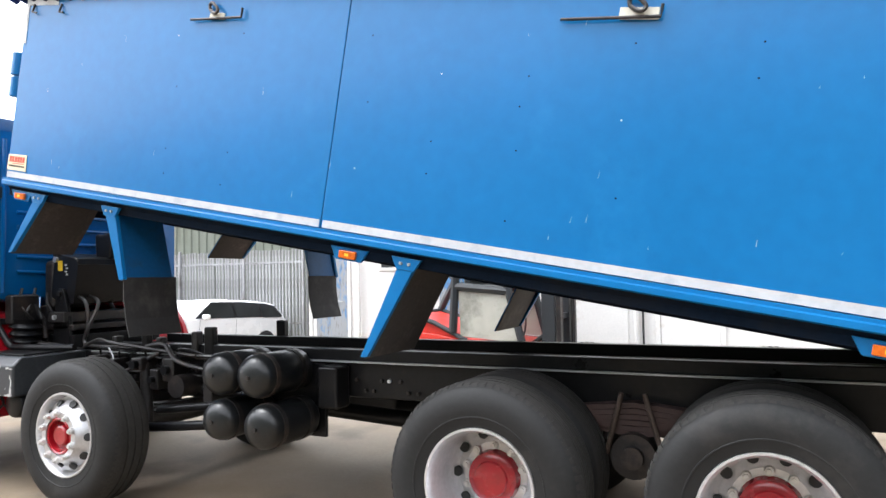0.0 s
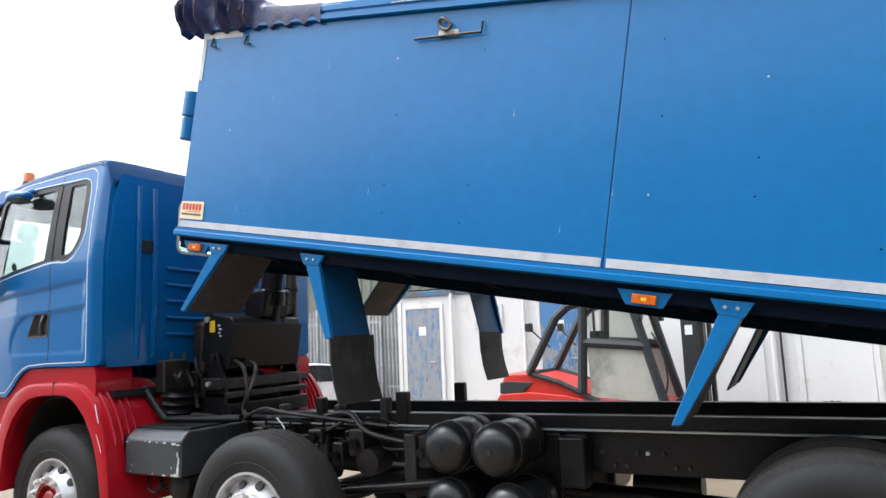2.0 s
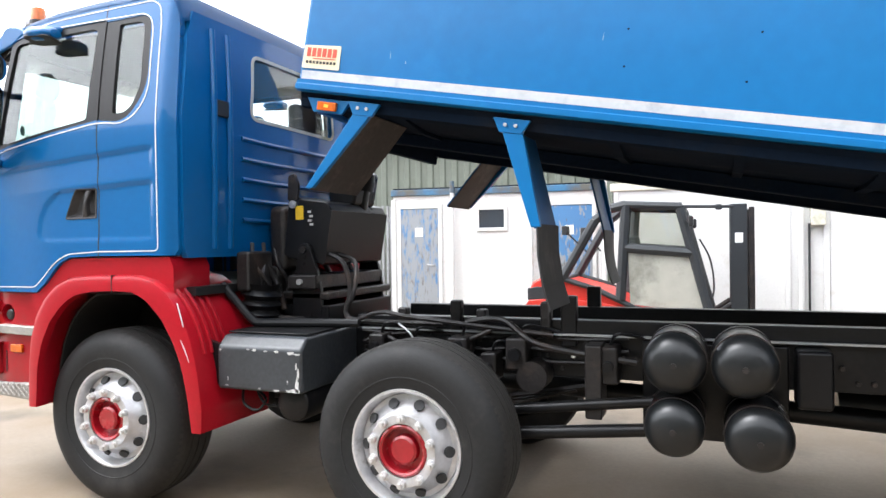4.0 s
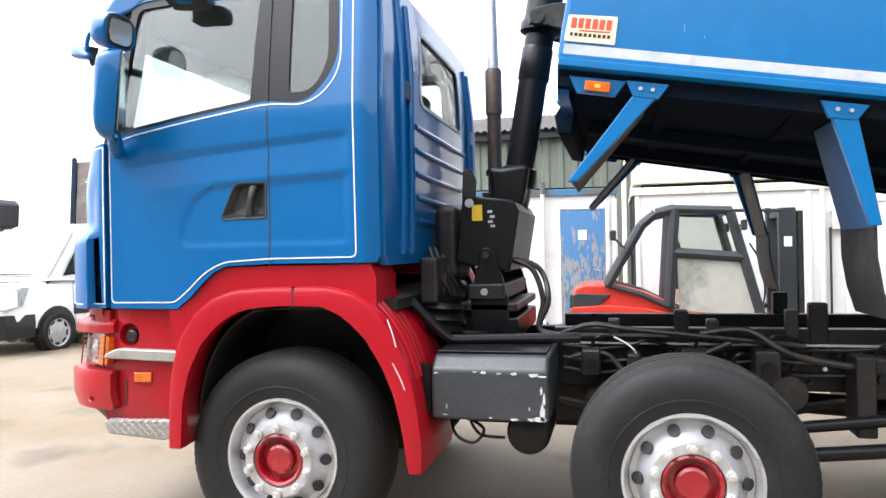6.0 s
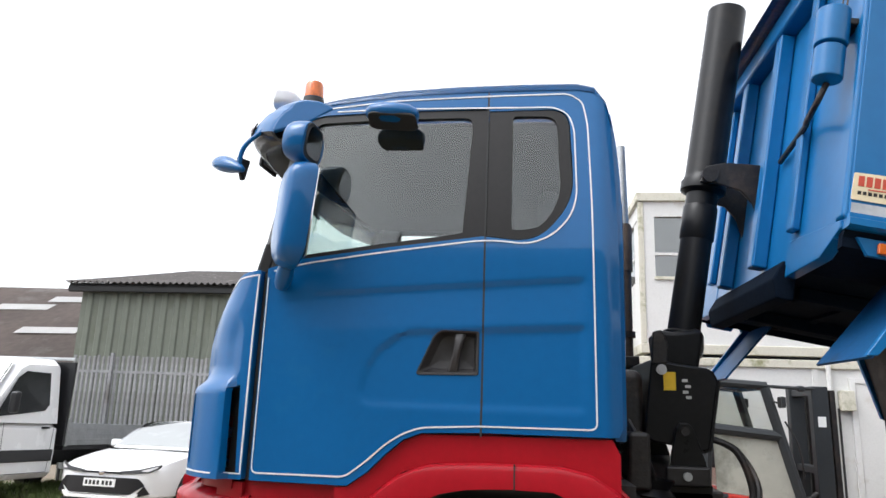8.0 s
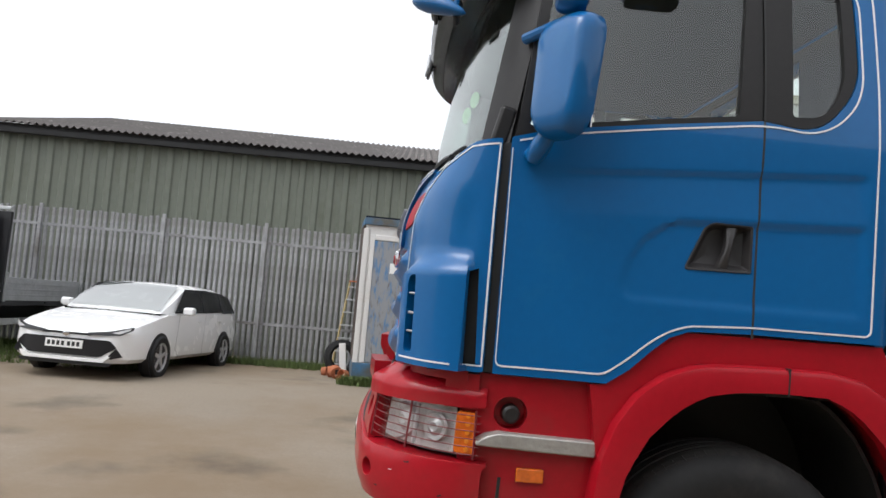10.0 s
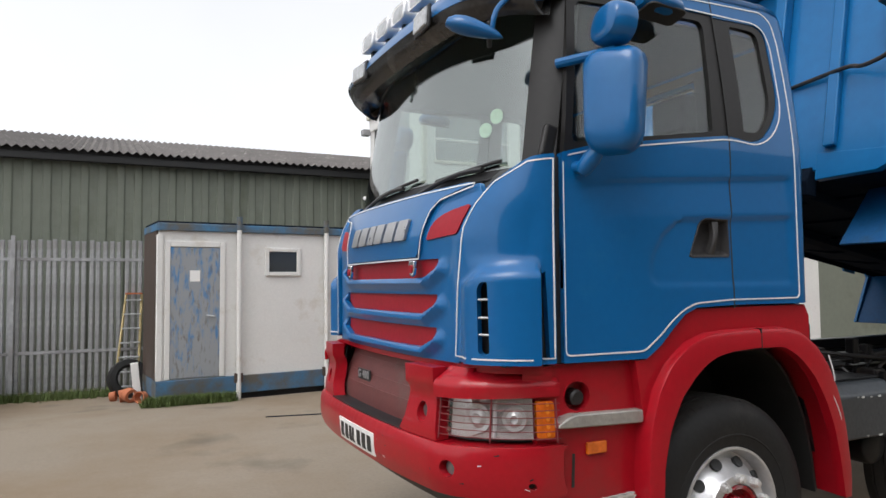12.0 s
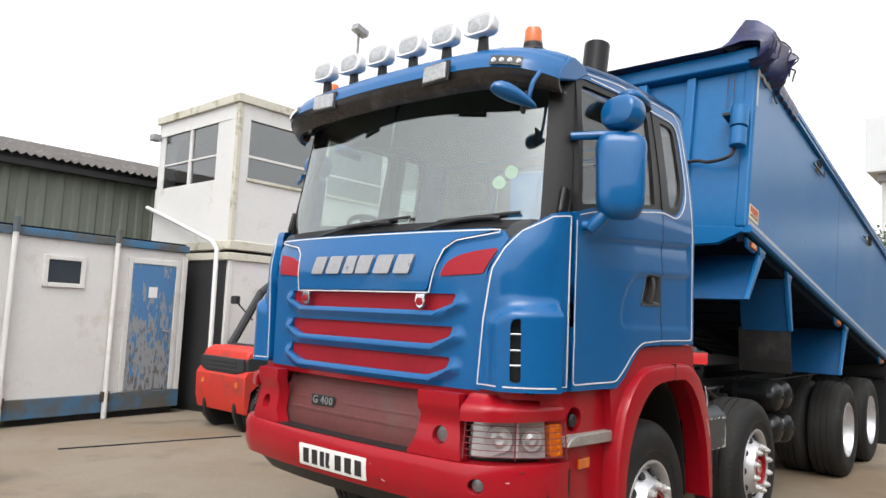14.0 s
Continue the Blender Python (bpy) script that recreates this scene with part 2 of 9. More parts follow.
RED_FADED = mat("faded_red_plastic", (0.30, 0.007, 0.017), 0.5, spec=0.3, var=0.15, scale=3.0, bump=0.05)
MAROON = mat("dull_maroon_panel", (0.11, 0.028, 0.026), 0.6, var=0.2, scale=4.0, dirt=(0.09, 0.06, 0.05), dirt_amount=0.3)
PIN = mat("white_pinstripe", (0.66, 0.67, 0.68), 0.4, var=0.05)
WHITE_TAPE = mat("white_tape", (0.52, 0.52, 0.51), 0.5, var=0.1, scale=6, dirt=(0.4, 0.4, 0.4), dirt_amount=0.15, dirt_scale=6)
RUBBED = mat("rubbed_bare_paint", (0.42, 0.44, 0.45), 0.5, var=0.25, scale=12, dirt=(0.20, 0.27, 0.36), dirt_amount=0.6, dirt_scale=14)
STRIPE = mat("dirty_reflective_stripe", (0.47, 0.48, 0.49), 0.5, var=0.1, scale=9, dirt=(0.35, 0.37, 0.40), dirt_amount=0.3, dirt_scale=8)
BLACK = mat("black_plastic", (0.010, 0.010, 0.011), 0.5, var=0.2)
PILLAR = mat("black_trim", (0.016, 0.015, 0.015), 0.4, var=0.15, spec=0.3)
HANDLE_GREY = mat("weathered_black_plastic", (0.030, 0.028, 0.029), 0.42, var=0.25, scale=14, spec=0.5)
CHASSIS = mat("black_chassis_paint", (0.009, 0.009, 0.010), 0.3, spec=0.25, var=0.25, scale=5, dirt=(0.018, 0.015, 0.013), dirt_amount=0.2, dirt_scale=4)
TANK_BLACK = mat("glossy_black_tank", (0.008, 0.009, 0.010), 0.35, spec=0.35, coat=0.25, var=0.25, scale=4, dirt=(0.020, 0.019, 0.019), dirt_amount=0.2, dirt_scale=5, coat_rough=0.15)
GREASE = mat("oily_steel", (0.015, 0.013, 0.013), 0.45, spec=0.45, var=0.5, scale=8, dirt=(0.05, 0.034, 0.027), dirt_amount=0.35, dirt_scale=5, bump=0.3)
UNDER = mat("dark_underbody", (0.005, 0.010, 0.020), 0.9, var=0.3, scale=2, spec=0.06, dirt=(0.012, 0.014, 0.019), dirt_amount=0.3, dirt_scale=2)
RUBBER = mat("tyre_rubber", (0.0095, 0.0096, 0.0100), 0.65, var=0.35, scale=4, bump=0.1, spec=0.4, dirt=(0.028, 0.026, 0.025), dirt_amount=0.28, dirt_scale=3)
TREAD = mat("tyre_tread", (0.022, 0.0205, 0.019), 0.85, var=0.3, scale=5, bump=0.2)
FLAP_RUBBER = mat("dusty_flap_rubber", (0.018, 0.017, 0.017), 0.75, var=0.3, scale=6, dirt=(0.05, 0.045, 0.042), dirt_amount=0.4, dirt_scale=4, bump=0.1)
STEEL = mat("silver_wheel_paint", (0.60, 0.60, 0.62), 0.34, metal=0.65, var=0.12, scale=5, dirt=(0.3, 0.28, 0.26), dirt_amount=0.14, dirt_scale=7)
CHROME = mat("chrome", (0.75, 0.75, 0.77), 0.12, metal=1.0, var=0.04)
NUT_STEEL = mat("dull_nut_steel", (0.62, 0.61, 0.60), 0.42, metal=0.5, var=0.2, scale=20)
HUB_RED = mat("red_hub_paint", (0.30, 0.006, 0.013), 0.25, coat=0.6, var=0.2, scale=14)
BOARD_BLUE = mat("grimy_blue_board", (0.005, 0.075, 0.21), 0.5, var=0.15, scale=3, spec=0.3, dirt=(0.02, 0.05, 0.10), dirt_amount=0.3, dirt_scale=3)
BOARD_DIRT = mat("dirt_caked_board", (0.045, 0.038, 0.035), 0.7, var=0.3, scale=4, dirt=(0.09, 0.075, 0.066), dirt_amount=0.3, dirt_scale=5)
RUSTY = mat("rusty_spring_steel", (0.045, 0.024, 0.02), 0.7, var=0.35, scale=6, bump=0.1)
ALLOY = mat("chequer_aluminium", (0.38, 0.365, 0.34), 0.45, metal=0.5, var=0.2, scale=9, bump=0.3)
AMBER = mat("amber_lens", (0.62, 0.125, 0.008), 0.2, var=0.25, scale=30, coat=0.5)
LENS = mat("lamp_lens", (0.60, 0.59, 0.59), 0.12, metal=0.25, var=0.15, scale=12)
GREY_BOX = mat("scuffed_black_box", (0.034, 0.038, 0.043), 0.36, var=0.3, scale=3, dirt=(0.07, 0.07, 0.072), dirt_amount=0.25, dirt_scale=4, bump=0.12)
TRIM_GREY = mat("cab_lining", (0.062, 0.066, 0.068), 0.85, var=0.1)
SEAT = mat("seat_cloth", (0.045, 0.05, 0.055), 0.9, var=0.2)
TARP = mat("blue_tarpaulin", (0.012, 0.018, 0.085), 0.32, var=0.45, scale=7, bump=0.3, dirt=(0.04, 0.03, 0.04), dirt_amount=0.45, dirt_scale=6)
HEM = mat("brown_hem", (0.045, 0.035, 0.05), 0.8, var=0.3, scale=10)
ALU = mat("weathered_aluminium", (0.45, 0.46, 0.47), 0.45, metal=0.6, var=0.2, scale=6)
BROWN_PIPE = mat("rusty_exhaust", (0.085, 0.062, 0.05), 0.55, metal=0.4, var=0.3, scale=8)
YELLOW = mat("yellow_label", (0.75, 0.48, 0.02), 0.5)
CREAM = mat("cream_sticker", (0.72, 0.62, 0.42), 0.5, var=0.08)
STICK_RED = mat("sticker_red", (0.48, 0.06, 0.03), 0.5)
PLATE = mat("plate_white", (0.82, 0.82, 0.80), 0.35, var=0.03)
INK = mat("black_ink", (0.02, 0.02, 0.02), 0.5)
SILVER = mat("silver_lettering", (0.36, 0.36, 0.37), 0.3, metal=0.5, var=0.12, scale=12)
GLASS = glass_mat("window_glass", (0.94, 0.97, 0.955), 0.042)
SCREEN = glass_mat("windscreen_glass", (0.80, 0.88, 0.85), 0.17, 0.03)
VISOR_GREY = mat("smoked_visor_plastic", (0.028, 0.027, 0.027), 0.22, var=0.3, scale=5, dirt=(0.07, 0.066, 0.062), dirt_amount=0.3, dirt_scale=6)
LAMP_SHELL = mat("white_lamp_shell", (0.72, 0.72, 0.73), 0.15, metal=0.2, var=0.05)
MIRROR = mat("mirror_glass", (0.6, 0.62, 0.65), 0.03, metal=1.0, var=0.0)
WHITE_WALL = mat("white_cabin_panel", (0.68, 0.67, 0.65), 0.55, var=0.06, scale=1.5, dirt=(0.55, 0.51, 0.45), dirt_amount=0.12, dirt_scale=1.8)
CREAM_TRIM = mat("mossy_cream_trim", (0.60, 0.57, 0.48), 0.6, var=0.1, scale=3, dirt=(0.22, 0.22, 0.10), dirt_amount=0.35, dirt_scale=3)
CONT_BLUE = mat("flaking_blue_steel", (0.045, 0.16, 0.30), 0.55, var=0.2, scale=3, dirt=(0.10, 0.095, 0.08), dirt_amount=0.8, dirt_scale=1.6)
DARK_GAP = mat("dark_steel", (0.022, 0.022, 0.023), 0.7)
CLAD = mat("green_grey_cladding", (0.16, 0.175, 0.14), 0.55, var=0.10, scale=0.6, fine=6, dirt=(0.115, 0.125, 0.09), dirt_amount=0.25, dirt_scale=0.7)
ROOF = mat("weathered_sheet_roof", (0.105, 0.095, 0.09), 0.9, var=0.3, scale=1.6, fine=9, dirt=(0.33, 0.31, 0.29), dirt_amount=0.12, dirt_scale=3.5)
GALV = mat("galvanised_steel", (0.33, 0.33, 0.34), 0.5, metal=0.2, var=0.3, scale=2, fine=12, dirt=(0.17, 0.16, 0.15), dirt_amount=0.35)
WINDOW_DARK = mat("dark_window", (0.05, 0.055, 0.06), 0.06, var=0.1, spec=0.8)
WHITE_CAR = mat("white_car_paint", (0.86, 0.86, 0.86), 0.25, var=0.02, coat=0.6)
CAR_BLACK = mat("black_car_trim", (0.012, 0.012, 0.014), 0.3, var=0.1)
CAR_GLASS = mat("tinted_car_glass", (0.03, 0.034, 0.036), 0.05, spec=0.9, var=0.05)
SCREEN_PALE = glass_mat("car_windscreen_glass", (0.55, 0.58, 0.57), 0.45)
LAMP_GREY = mat("pale_grey_lamp_glass", (0.42, 0.43, 0.44), 0.1, metal=0.3, var=0.25, scale=20)
LAMP_DARK = mat("small_lamp_glass", (0.22, 0.22, 0.23), 0.08, metal=0.6, var=0.3, scale=25)
CLEAR = glass_mat("lamp_cover", (0.95, 0.95, 0.95), 0.05)
AMBER_LED = mat("bright_amber_cells", (0.80, 0.24, 0.015), 0.2, var=0.1)
WIRE_RED = mat("dull_red_wire", (0.16, 0.014, 0.018), 0.5)
MIRROR_BACK = mat("grey_vehicle_panel", (0.03, 0.027, 0.032), 0.5, var=0.15)
LIFT_RED = mat("forklift_red", (0.55, 0.035, 0.022), 0.4, var=0.12, scale=4, dirt=(0.25, 0.05, 0.04), dirt_amount=0.15)
LIFT_DARK = mat("forklift_dark_frame", (0.022, 0.025, 0.028), 0.5, var=0.15)
GREEN = mat("grass_blades", (0.085, 0.12, 0.03), 0.8, var=0.35, scale=6)
LEAF = mat("tree_leaves", (0.06, 0.115, 0.025), 0.6, var=0.4, scale=3)
YARD_WOOD = mat("pale_wood", (0.42, 0.33, 0.16), 0.7, var=0.2)
TERRACOTTA = mat("terracotta", (0.40, 0.13, 0.06), 0.8, var=0.2)


def ground_mat():
    m = mat("worn_concrete_yard", (0.222, 0.183, 0.139), 0.8, var=0.14, scale=0.35, fine=30, bump=0.12, dirt=(0.180, 0.130, 0.080), dirt_amount=0.62, dirt_scale=0.28)
    n, l = m.node_tree.nodes, m.node_tree.links
    b = n["Principled BSDF"]
    tc = n.new("ShaderNodeTexCoord")
    gr, dk = n.new("ShaderNodeTexNoise"), n.new("ShaderNodeTexNoise")
    gr.inputs["Scale"].default_value, gr.inputs["Detail"].default_value = 220.0, 2.0
    dk.inputs["Scale"].default_value, dk.inputs["Detail"].default_value = 0.9, 7.0
    l.new(tc.outputs["Object"], gr.inputs["Vector"])
    l.new(tc.outputs["Object"], dk.inputs["Vector"])
    src = b.inputs["Base Color"].links[0].from_socket
    r1, r2 = n.new("ShaderNodeMapRange"), n.new("ShaderNodeMapRange")
    r1.inputs["To Min"].default_value, r1.inputs["To Max"].default_value = 0.8, 1.2
    r2.inputs["From Min"].default_value, r2.inputs["From Max"].default_value = 0.56, 0.68
    r2.inputs["To Min"].default_value, r2.inputs["To Max"].default_value = 1.0, 0.62
    l.new(gr.outputs["Fac"], r1.inputs["Value"])
    l.new(dk.outputs["Fac"], r2.inputs["Value"])
    mm = n.new("ShaderNodeMath")
    mm.operation = "MULTIPLY"
    l.new(r1.outputs[0], mm.inputs[0])
    l.new(r2.outputs[0], mm.inputs[1])
    mx = n.new("ShaderNodeMixRGB")
    mx.blend_type = "MULTIPLY"
    mx.inputs[0].default_value = 1.0
    l.new(src, mx.inputs[1])
    l.new(mm.outputs[0], mx.inputs[2])
    l.new(mx.outputs[0], b.inputs["Base Color"])
    return m


def flaking_door_mat(name, bias, slope, brown, ragged=0.025):
    """Blue door paint peeled off in rags down to grey primer and dark wood; slope: how much more is left higher up."""
    m = bpy.data.materials.new(name)
    m.use_nodes = True
    n, l = m.node_tree.nodes, m.node_tree.links
    b = n["Principled BSDF"]
    tc, mp = n.new("ShaderNodeTexCoord"), n.new("ShaderNodeMapping")
    mp.inputs["Scale"].default_value = (1.0, 1.0, 0.28)
    l.new(tc.outputs["Object"], mp.inputs["Vector"])
    a, c = n.new("ShaderNodeTexNoise"), n.new("ShaderNodeTexNoise")
    for t, s in ((a, 15.0), (c, 24.0)):
        t.inputs["Scale"].default_value, t.inputs["Detail"].default_value, t.inputs["Roughness"].default_value = s, 7.0, 0.6
        l.new(mp.outputs[0], t.inputs["Vector"])
    inf = n.new("ShaderNodeObjectInfo")
    ofs = n.new("ShaderNodeVectorMath")
    ofs.operation = "SCALE"
    ofs.inputs[0].default_value = (3.0, 1.0, 7.0)
    l.new(inf.outputs["Random"], ofs.inputs["Scale"])
    l.new(ofs.outputs[0], mp.inputs["Location"])
    r1, r2 = n.new("ShaderNodeMapRange"), n.new("ShaderNodeMapRange")
    r1.inputs["From Min"].default_value, r1.inputs["From Max"].default_value = 0.54 - bias, 0.54 + ragged - bias
    r2.inputs["From Min"].default_value, r2.inputs["From Max"].default_value = 0.62 - brown, 0.655 + ragged - brown
    sep, lift = n.new("ShaderNodeSeparateXYZ"), n.new("ShaderNodeMath")
    lift.operation = "MULTIPLY_ADD"
    lift.inputs[1].default_value = slope
    l.new(tc.outputs["Object"], sep.inputs[0])
    l.new(sep.outputs["Z"], lift.inputs[0])
    l.new(a.outputs["Fac"], lift.inputs[2])
    l.new(lift.outputs[0], r1.inputs["Value"])
    wear = n.new("ShaderNodeMath")
    wear.operation = "MULTIPLY_ADD"
    wear.inputs[1].default_value = -0.6 * slope
    l.new(sep.outputs["Z"], wear.inputs[0])
    l.new(c.outputs["Fac"], wear.inputs[2])
    l.new(wear.outputs[0], r2.inputs["Value"])
    m1, m2 = n.new("ShaderNodeMixRGB"), n.new("ShaderNodeMixRGB")
    m1.inputs[1].default_value, m1.inputs[2].default_value = (0.27, 0.285, 0.30, 1), (0.075, 0.20, 0.40, 1)
    m2.inputs[2].default_value = (0.13, 0.115, 0.10, 1)
    l.new(r1.outputs[0], m1.inputs[0])
    l.new(r2.outputs[0], m2.inputs[0])
    l.new(m1.outputs[0], m2.inputs[1])
    l.new(m2.outputs[0], b.inputs["Base Color"])
    b.inputs["Roughness"].default_value = 0.7
    return m


YARD = ground_mat()
FLAKING = [flaking_door_mat("grey_flaking_door", 0.02, 0.06, 0.07, 0.16), flaking_door_mat("half_peeled_blue_door", 0.05, 0.13, 0.055)]

# ---------------------------------------------------------------- ground
def ground_z(y):
    """The yard falls gently towards the fence."""
    return -0.055 * min(4.5, max(0.0, y - 5.6))


bm = bm_new()
xs = [-600, -120, -40] + [-20 + i * 1.0 for i in range(46)] + [45, 120, 600]
ys = [-600, -120, -30, -14] + [-10 + i * 0.8 for i in range(28)] + [18, 30, 120, 600]
gv = [[bm.verts.new((x, y, ground_z(y) + (0.012 * noise.noise(Vector((x * 0.4, y * 0.4, 0))) if -20 < x < 25 and 2 < y < 12 else 0.0))) for y in ys] for x in xs]
for i in range(len(xs) - 1):
    for j in range(len(ys) - 1):
        bm.faces.new((gv[i][j], gv[i + 1][j], gv[i + 1][j + 1], gv[i][j + 1]))
ground = part("ground", bm, YARD, None, "worn brown-grey concrete yard with damp stains", kind="structure", category="ground")


drain = thing("drain_channel", "narrow dark drain channel let into the concrete", "drain")
bm = box(-1.0, 1.0, -0.022, 0.022, -0.03, 0.004)
part("channel", bm, UNDER, drain, smooth=False, loc=Matrix.Translation((0.05, 4.83, 0.004)) @ Matrix.Rotation(radians(-11.6), 4, "Z"))


def tufts(name, count, area, label, h=(0.05, 0.16)):
    rnd = random.Random(5)
    vs, fs = [], []
    for _ in range(count):
        x, y = area(rnd)
        z = ground_z(y) + 0.005
        for _ in range(6):
            a, hh, w = rnd.uniform(0, 6.28), rnd.uniform(*h), 0.007
            dx, dy = math.cos(a), math.sin(a)
            px, py = x + rnd.uniform(-0.05, 0.05), y + rnd.uniform(-0.05, 0.05)
            k = len(vs)
            vs += [(px - dy * w, py + dx * w, z), (px + dy * w, py - dx * w, z), (px + dx * hh * 0.5, py + dy * hh * 0.5, z + hh)]
            fs.append((k, k + 1, k + 2))
    me = bpy.data.meshes.new(name)
    me.from_pydata(vs, [], fs)
    me.materials.append(GREEN)
    return tagged(new(name, me), label, "grass", "", "stuff")


def verge(r):
    if r.random() < 0.45:
        return r.uniform(-9.2, -2.0), r.gauss(9.25, 0.15)
    if r.random() < 0.7:
        return r.uniform(-11.5, -5.0), r.uniform(6.2, 9.2)
    return r.uniform(-2.2, -1.0), r.gauss(6.9, 0.05)


tufts("weeds", 5200, verge, "low green weeds and rough grass along the fence")

# ---------------------------------------------------------------- shed behind the fence
SHED_Y, EAVE, SHED_X0, SHED_X1 = 10.6, 4.05, -9.9, 24.0
shed = thing("shed", "long green-grey clad industrial shed with a weathered corrugated roof", "building")
bm = box(SHED_X0, SHED_X1, SHED_Y + 0.06, SHED_Y + 14, -0.4, EAVE - 0.02)
part("wall", bm, CLAD, shed, smooth=False)
rib = prism([(-0.165, 0.0), (-0.135, -0.035), (-0.03, -0.035), (0.0, 0.0)], "z", -0.3, EAVE - 0.02)
rib = part("cladding_sheet", rib, CLAD, shed, smooth=False, loc=Matrix.Translation((SHED_X0 + 0.3, SHED_Y + 0.06, 0)))
k = 1
while SHED_X0 + 0.3 + 0.3 * k < 5.5:
    o = new("cladding_sheet", rib.data)
    o.matrix_basis = Matrix.Translation((SHED_X0 + 0.3 + 0.3 * k, SHED_Y + 0.06, 0))
    o.parent = shed
    k += 1
# corrugated roof, one waved sheet with its own thickness
bm = bm_new()
RIDGE_Y, RIDGE_Z = 16.3, 5.45
cols = []
nx = int((5.5 - (SHED_X0 - 0.25)) / 0.0365)
for i in range(nx + 1):
    x = SHED_X0 - 0.25 + i * 0.0365
    w = 0.028 * math.sin(i * math.pi / 2)
    cols.append([bm.verts.new((x, y, z + w)) for y, z in ((SHED_Y - 0.28, EAVE - 0.008), (SHED_Y - 0.28, EAVE + 0.0), (SHED_Y + 1.6, EAVE + 0.43), (RIDGE_Y, RIDGE_Z))])
for a, b in zip(cols, cols[1:]):
    for j in range(3):
        bm.faces.new((a[j], b[j], b[j + 1], a[j + 1]))
part("roof", bm, ROOF, shed, "weathered grey corrugated sheet roof", smooth=True)
bm = prism([(SHED_Y - 0.25, EAVE), (RIDGE_Y, RIDGE_Z), (RIDGE_Y + 8, EAVE), (RIDGE_Y + 8, EAVE - 0.2), (SHED_Y - 0.25, EAVE - 0.2)], "x", 5.5, SHED_X1)
part("far_roof", bm, ROOF, shed, smooth=False)
bm = prism([(SHED_Y + 0.06, EAVE - 0.05), (RIDGE_Y, RIDGE_Z - 0.06), (RIDGE_Y + 7.5, EAVE - 0.05)], "x", SHED_X0, SHED_X0 + 0.1)
part("gable", bm, CLAD, shed, smooth=False)
# added, unseen: blocks the sky that would show under the roof waves
part("inner_wall", box(SHED_X0 + 0.1, 5.5, RIDGE_Y - 0.1, RIDGE_Y, 0.0, RIDGE_Z - 0.05), DARK_GAP, shed, smooth=False)
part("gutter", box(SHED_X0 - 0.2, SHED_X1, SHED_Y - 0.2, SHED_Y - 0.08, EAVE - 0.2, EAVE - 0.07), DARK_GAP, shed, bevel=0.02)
# added dark strip, shuts the bright gap between gutter and roof waves
part("eave_closer", box(SHED_X0 - 0.2, 5.5, SHED_Y - 0.15, SHED_Y - 0.09, EAVE - 0.09, EAVE - 0.002), DARK_GAP, shed, "added dark strip shutting out sky under the roof edge", smooth=False)

# lower shed beyond, seen end-on over the van
far_shed = thing("far_shed", "lower shed with a brown mossy roof and pale skylight strips", "building")
bm = bm_new()
vv = [bm.verts.new(p) for p in ((-20.2, 20.0, 2.6), (-11.5, 20.0, 2.6), (-11.5, 27.0, 6.5), (-26.4, 27.0, 6.6))]
bm.faces.new(vv)
bmesh.ops.solidify(bm, geom=bm.faces[:], thickness=0.12)
FARROOF = mat("mossy_brown_roof", (0.125, 0.10, 0.09), 0.9, var=0.25, scale=0.4, fine=3, dirt=(0.21, 0.19, 0.18), dirt_amount=0.3, dirt_scale=0.5)
part("roof", bm, FARROOF, far_shed, smooth=False)
part("wall", box(-19.9, -11.6, 20.3, 26.8, -0.3, 2.6), UNDER, far_shed, smooth=False)
PALE = mat("pale_skylight", (0.62, 0.61, 0.60), 0.6, var=0.1)
for sx, sy, w, d in ((-20.6, 22.2, 2.6, 0.55), (-21.6, 25.3, 4.6, 0.6), (-23.6, 24.4, 2.6, 0.6), (-17.5, 24.3, 3.4, 0.6), (-15.6, 22.0, 2.0, 0.45)):
    zz = lambda y: 2.72 + (y - 20) * 0.557
    bm = bm_new()
    vv = [bm.verts.new(p) for p in ((sx, sy, zz(sy)), (sx + w, sy + 0.15, zz(sy + 0.15) - 0.05), (sx + w, sy + d + 0.15, zz(sy + d + 0.15) - 0.05), (sx, sy + d, zz(sy + d)))]
    bm.faces.new(vv)
    bmesh.ops.solidify(bm, geom=bm.faces[:], thickness=0.06)
    part("skylight", bm, PALE, far_shed, smooth=False)
part("verge_trim", tube([(-20.3, 19.95, 2.5), (-26.5, 27.0, 6.75)], 0.13, 6), UNDER, far_shed)

# unseen shed added behind the path, closing the yard and darkening paint reflections
closing = thing("unseen_shed", "plain dark clad shed, unseen, added to close the yard and darken reflections", "building")
part("wall", box(-22, 26, -19, -10.5, 0, 5.4), CLAD, closing, smooth=False)
part("roof", prism([(-10.2, 5.4), (-14.7, 6.8), (-19.3, 5.4)], "x", -22.3, 26.3), ROOF, closing, smooth=False)

# ---------------------------------------------------------------- palisade fence
FY = 9.5
fence = thing("fence", "tall galvanised palisade fence with close pales", "fence")
zb = ground_z(FY)
pale_bm = prism([(-0.036, 0.0), (-0.02, -0.022), (0.02, -0.022), (0.036, 0.0), (0.026, 0.0), (0.014, -0.012), (-0.014, -0.012), (-0.026, 0.0)], "z", zb + 0.05, 2.37)
pale = part("pale", pale_bm, GALV, fence, smooth=False, loc=Matrix.Translation((-9.05, FY, 0)))
rnd = random.Random(3)
x = -9.05 + 0.105
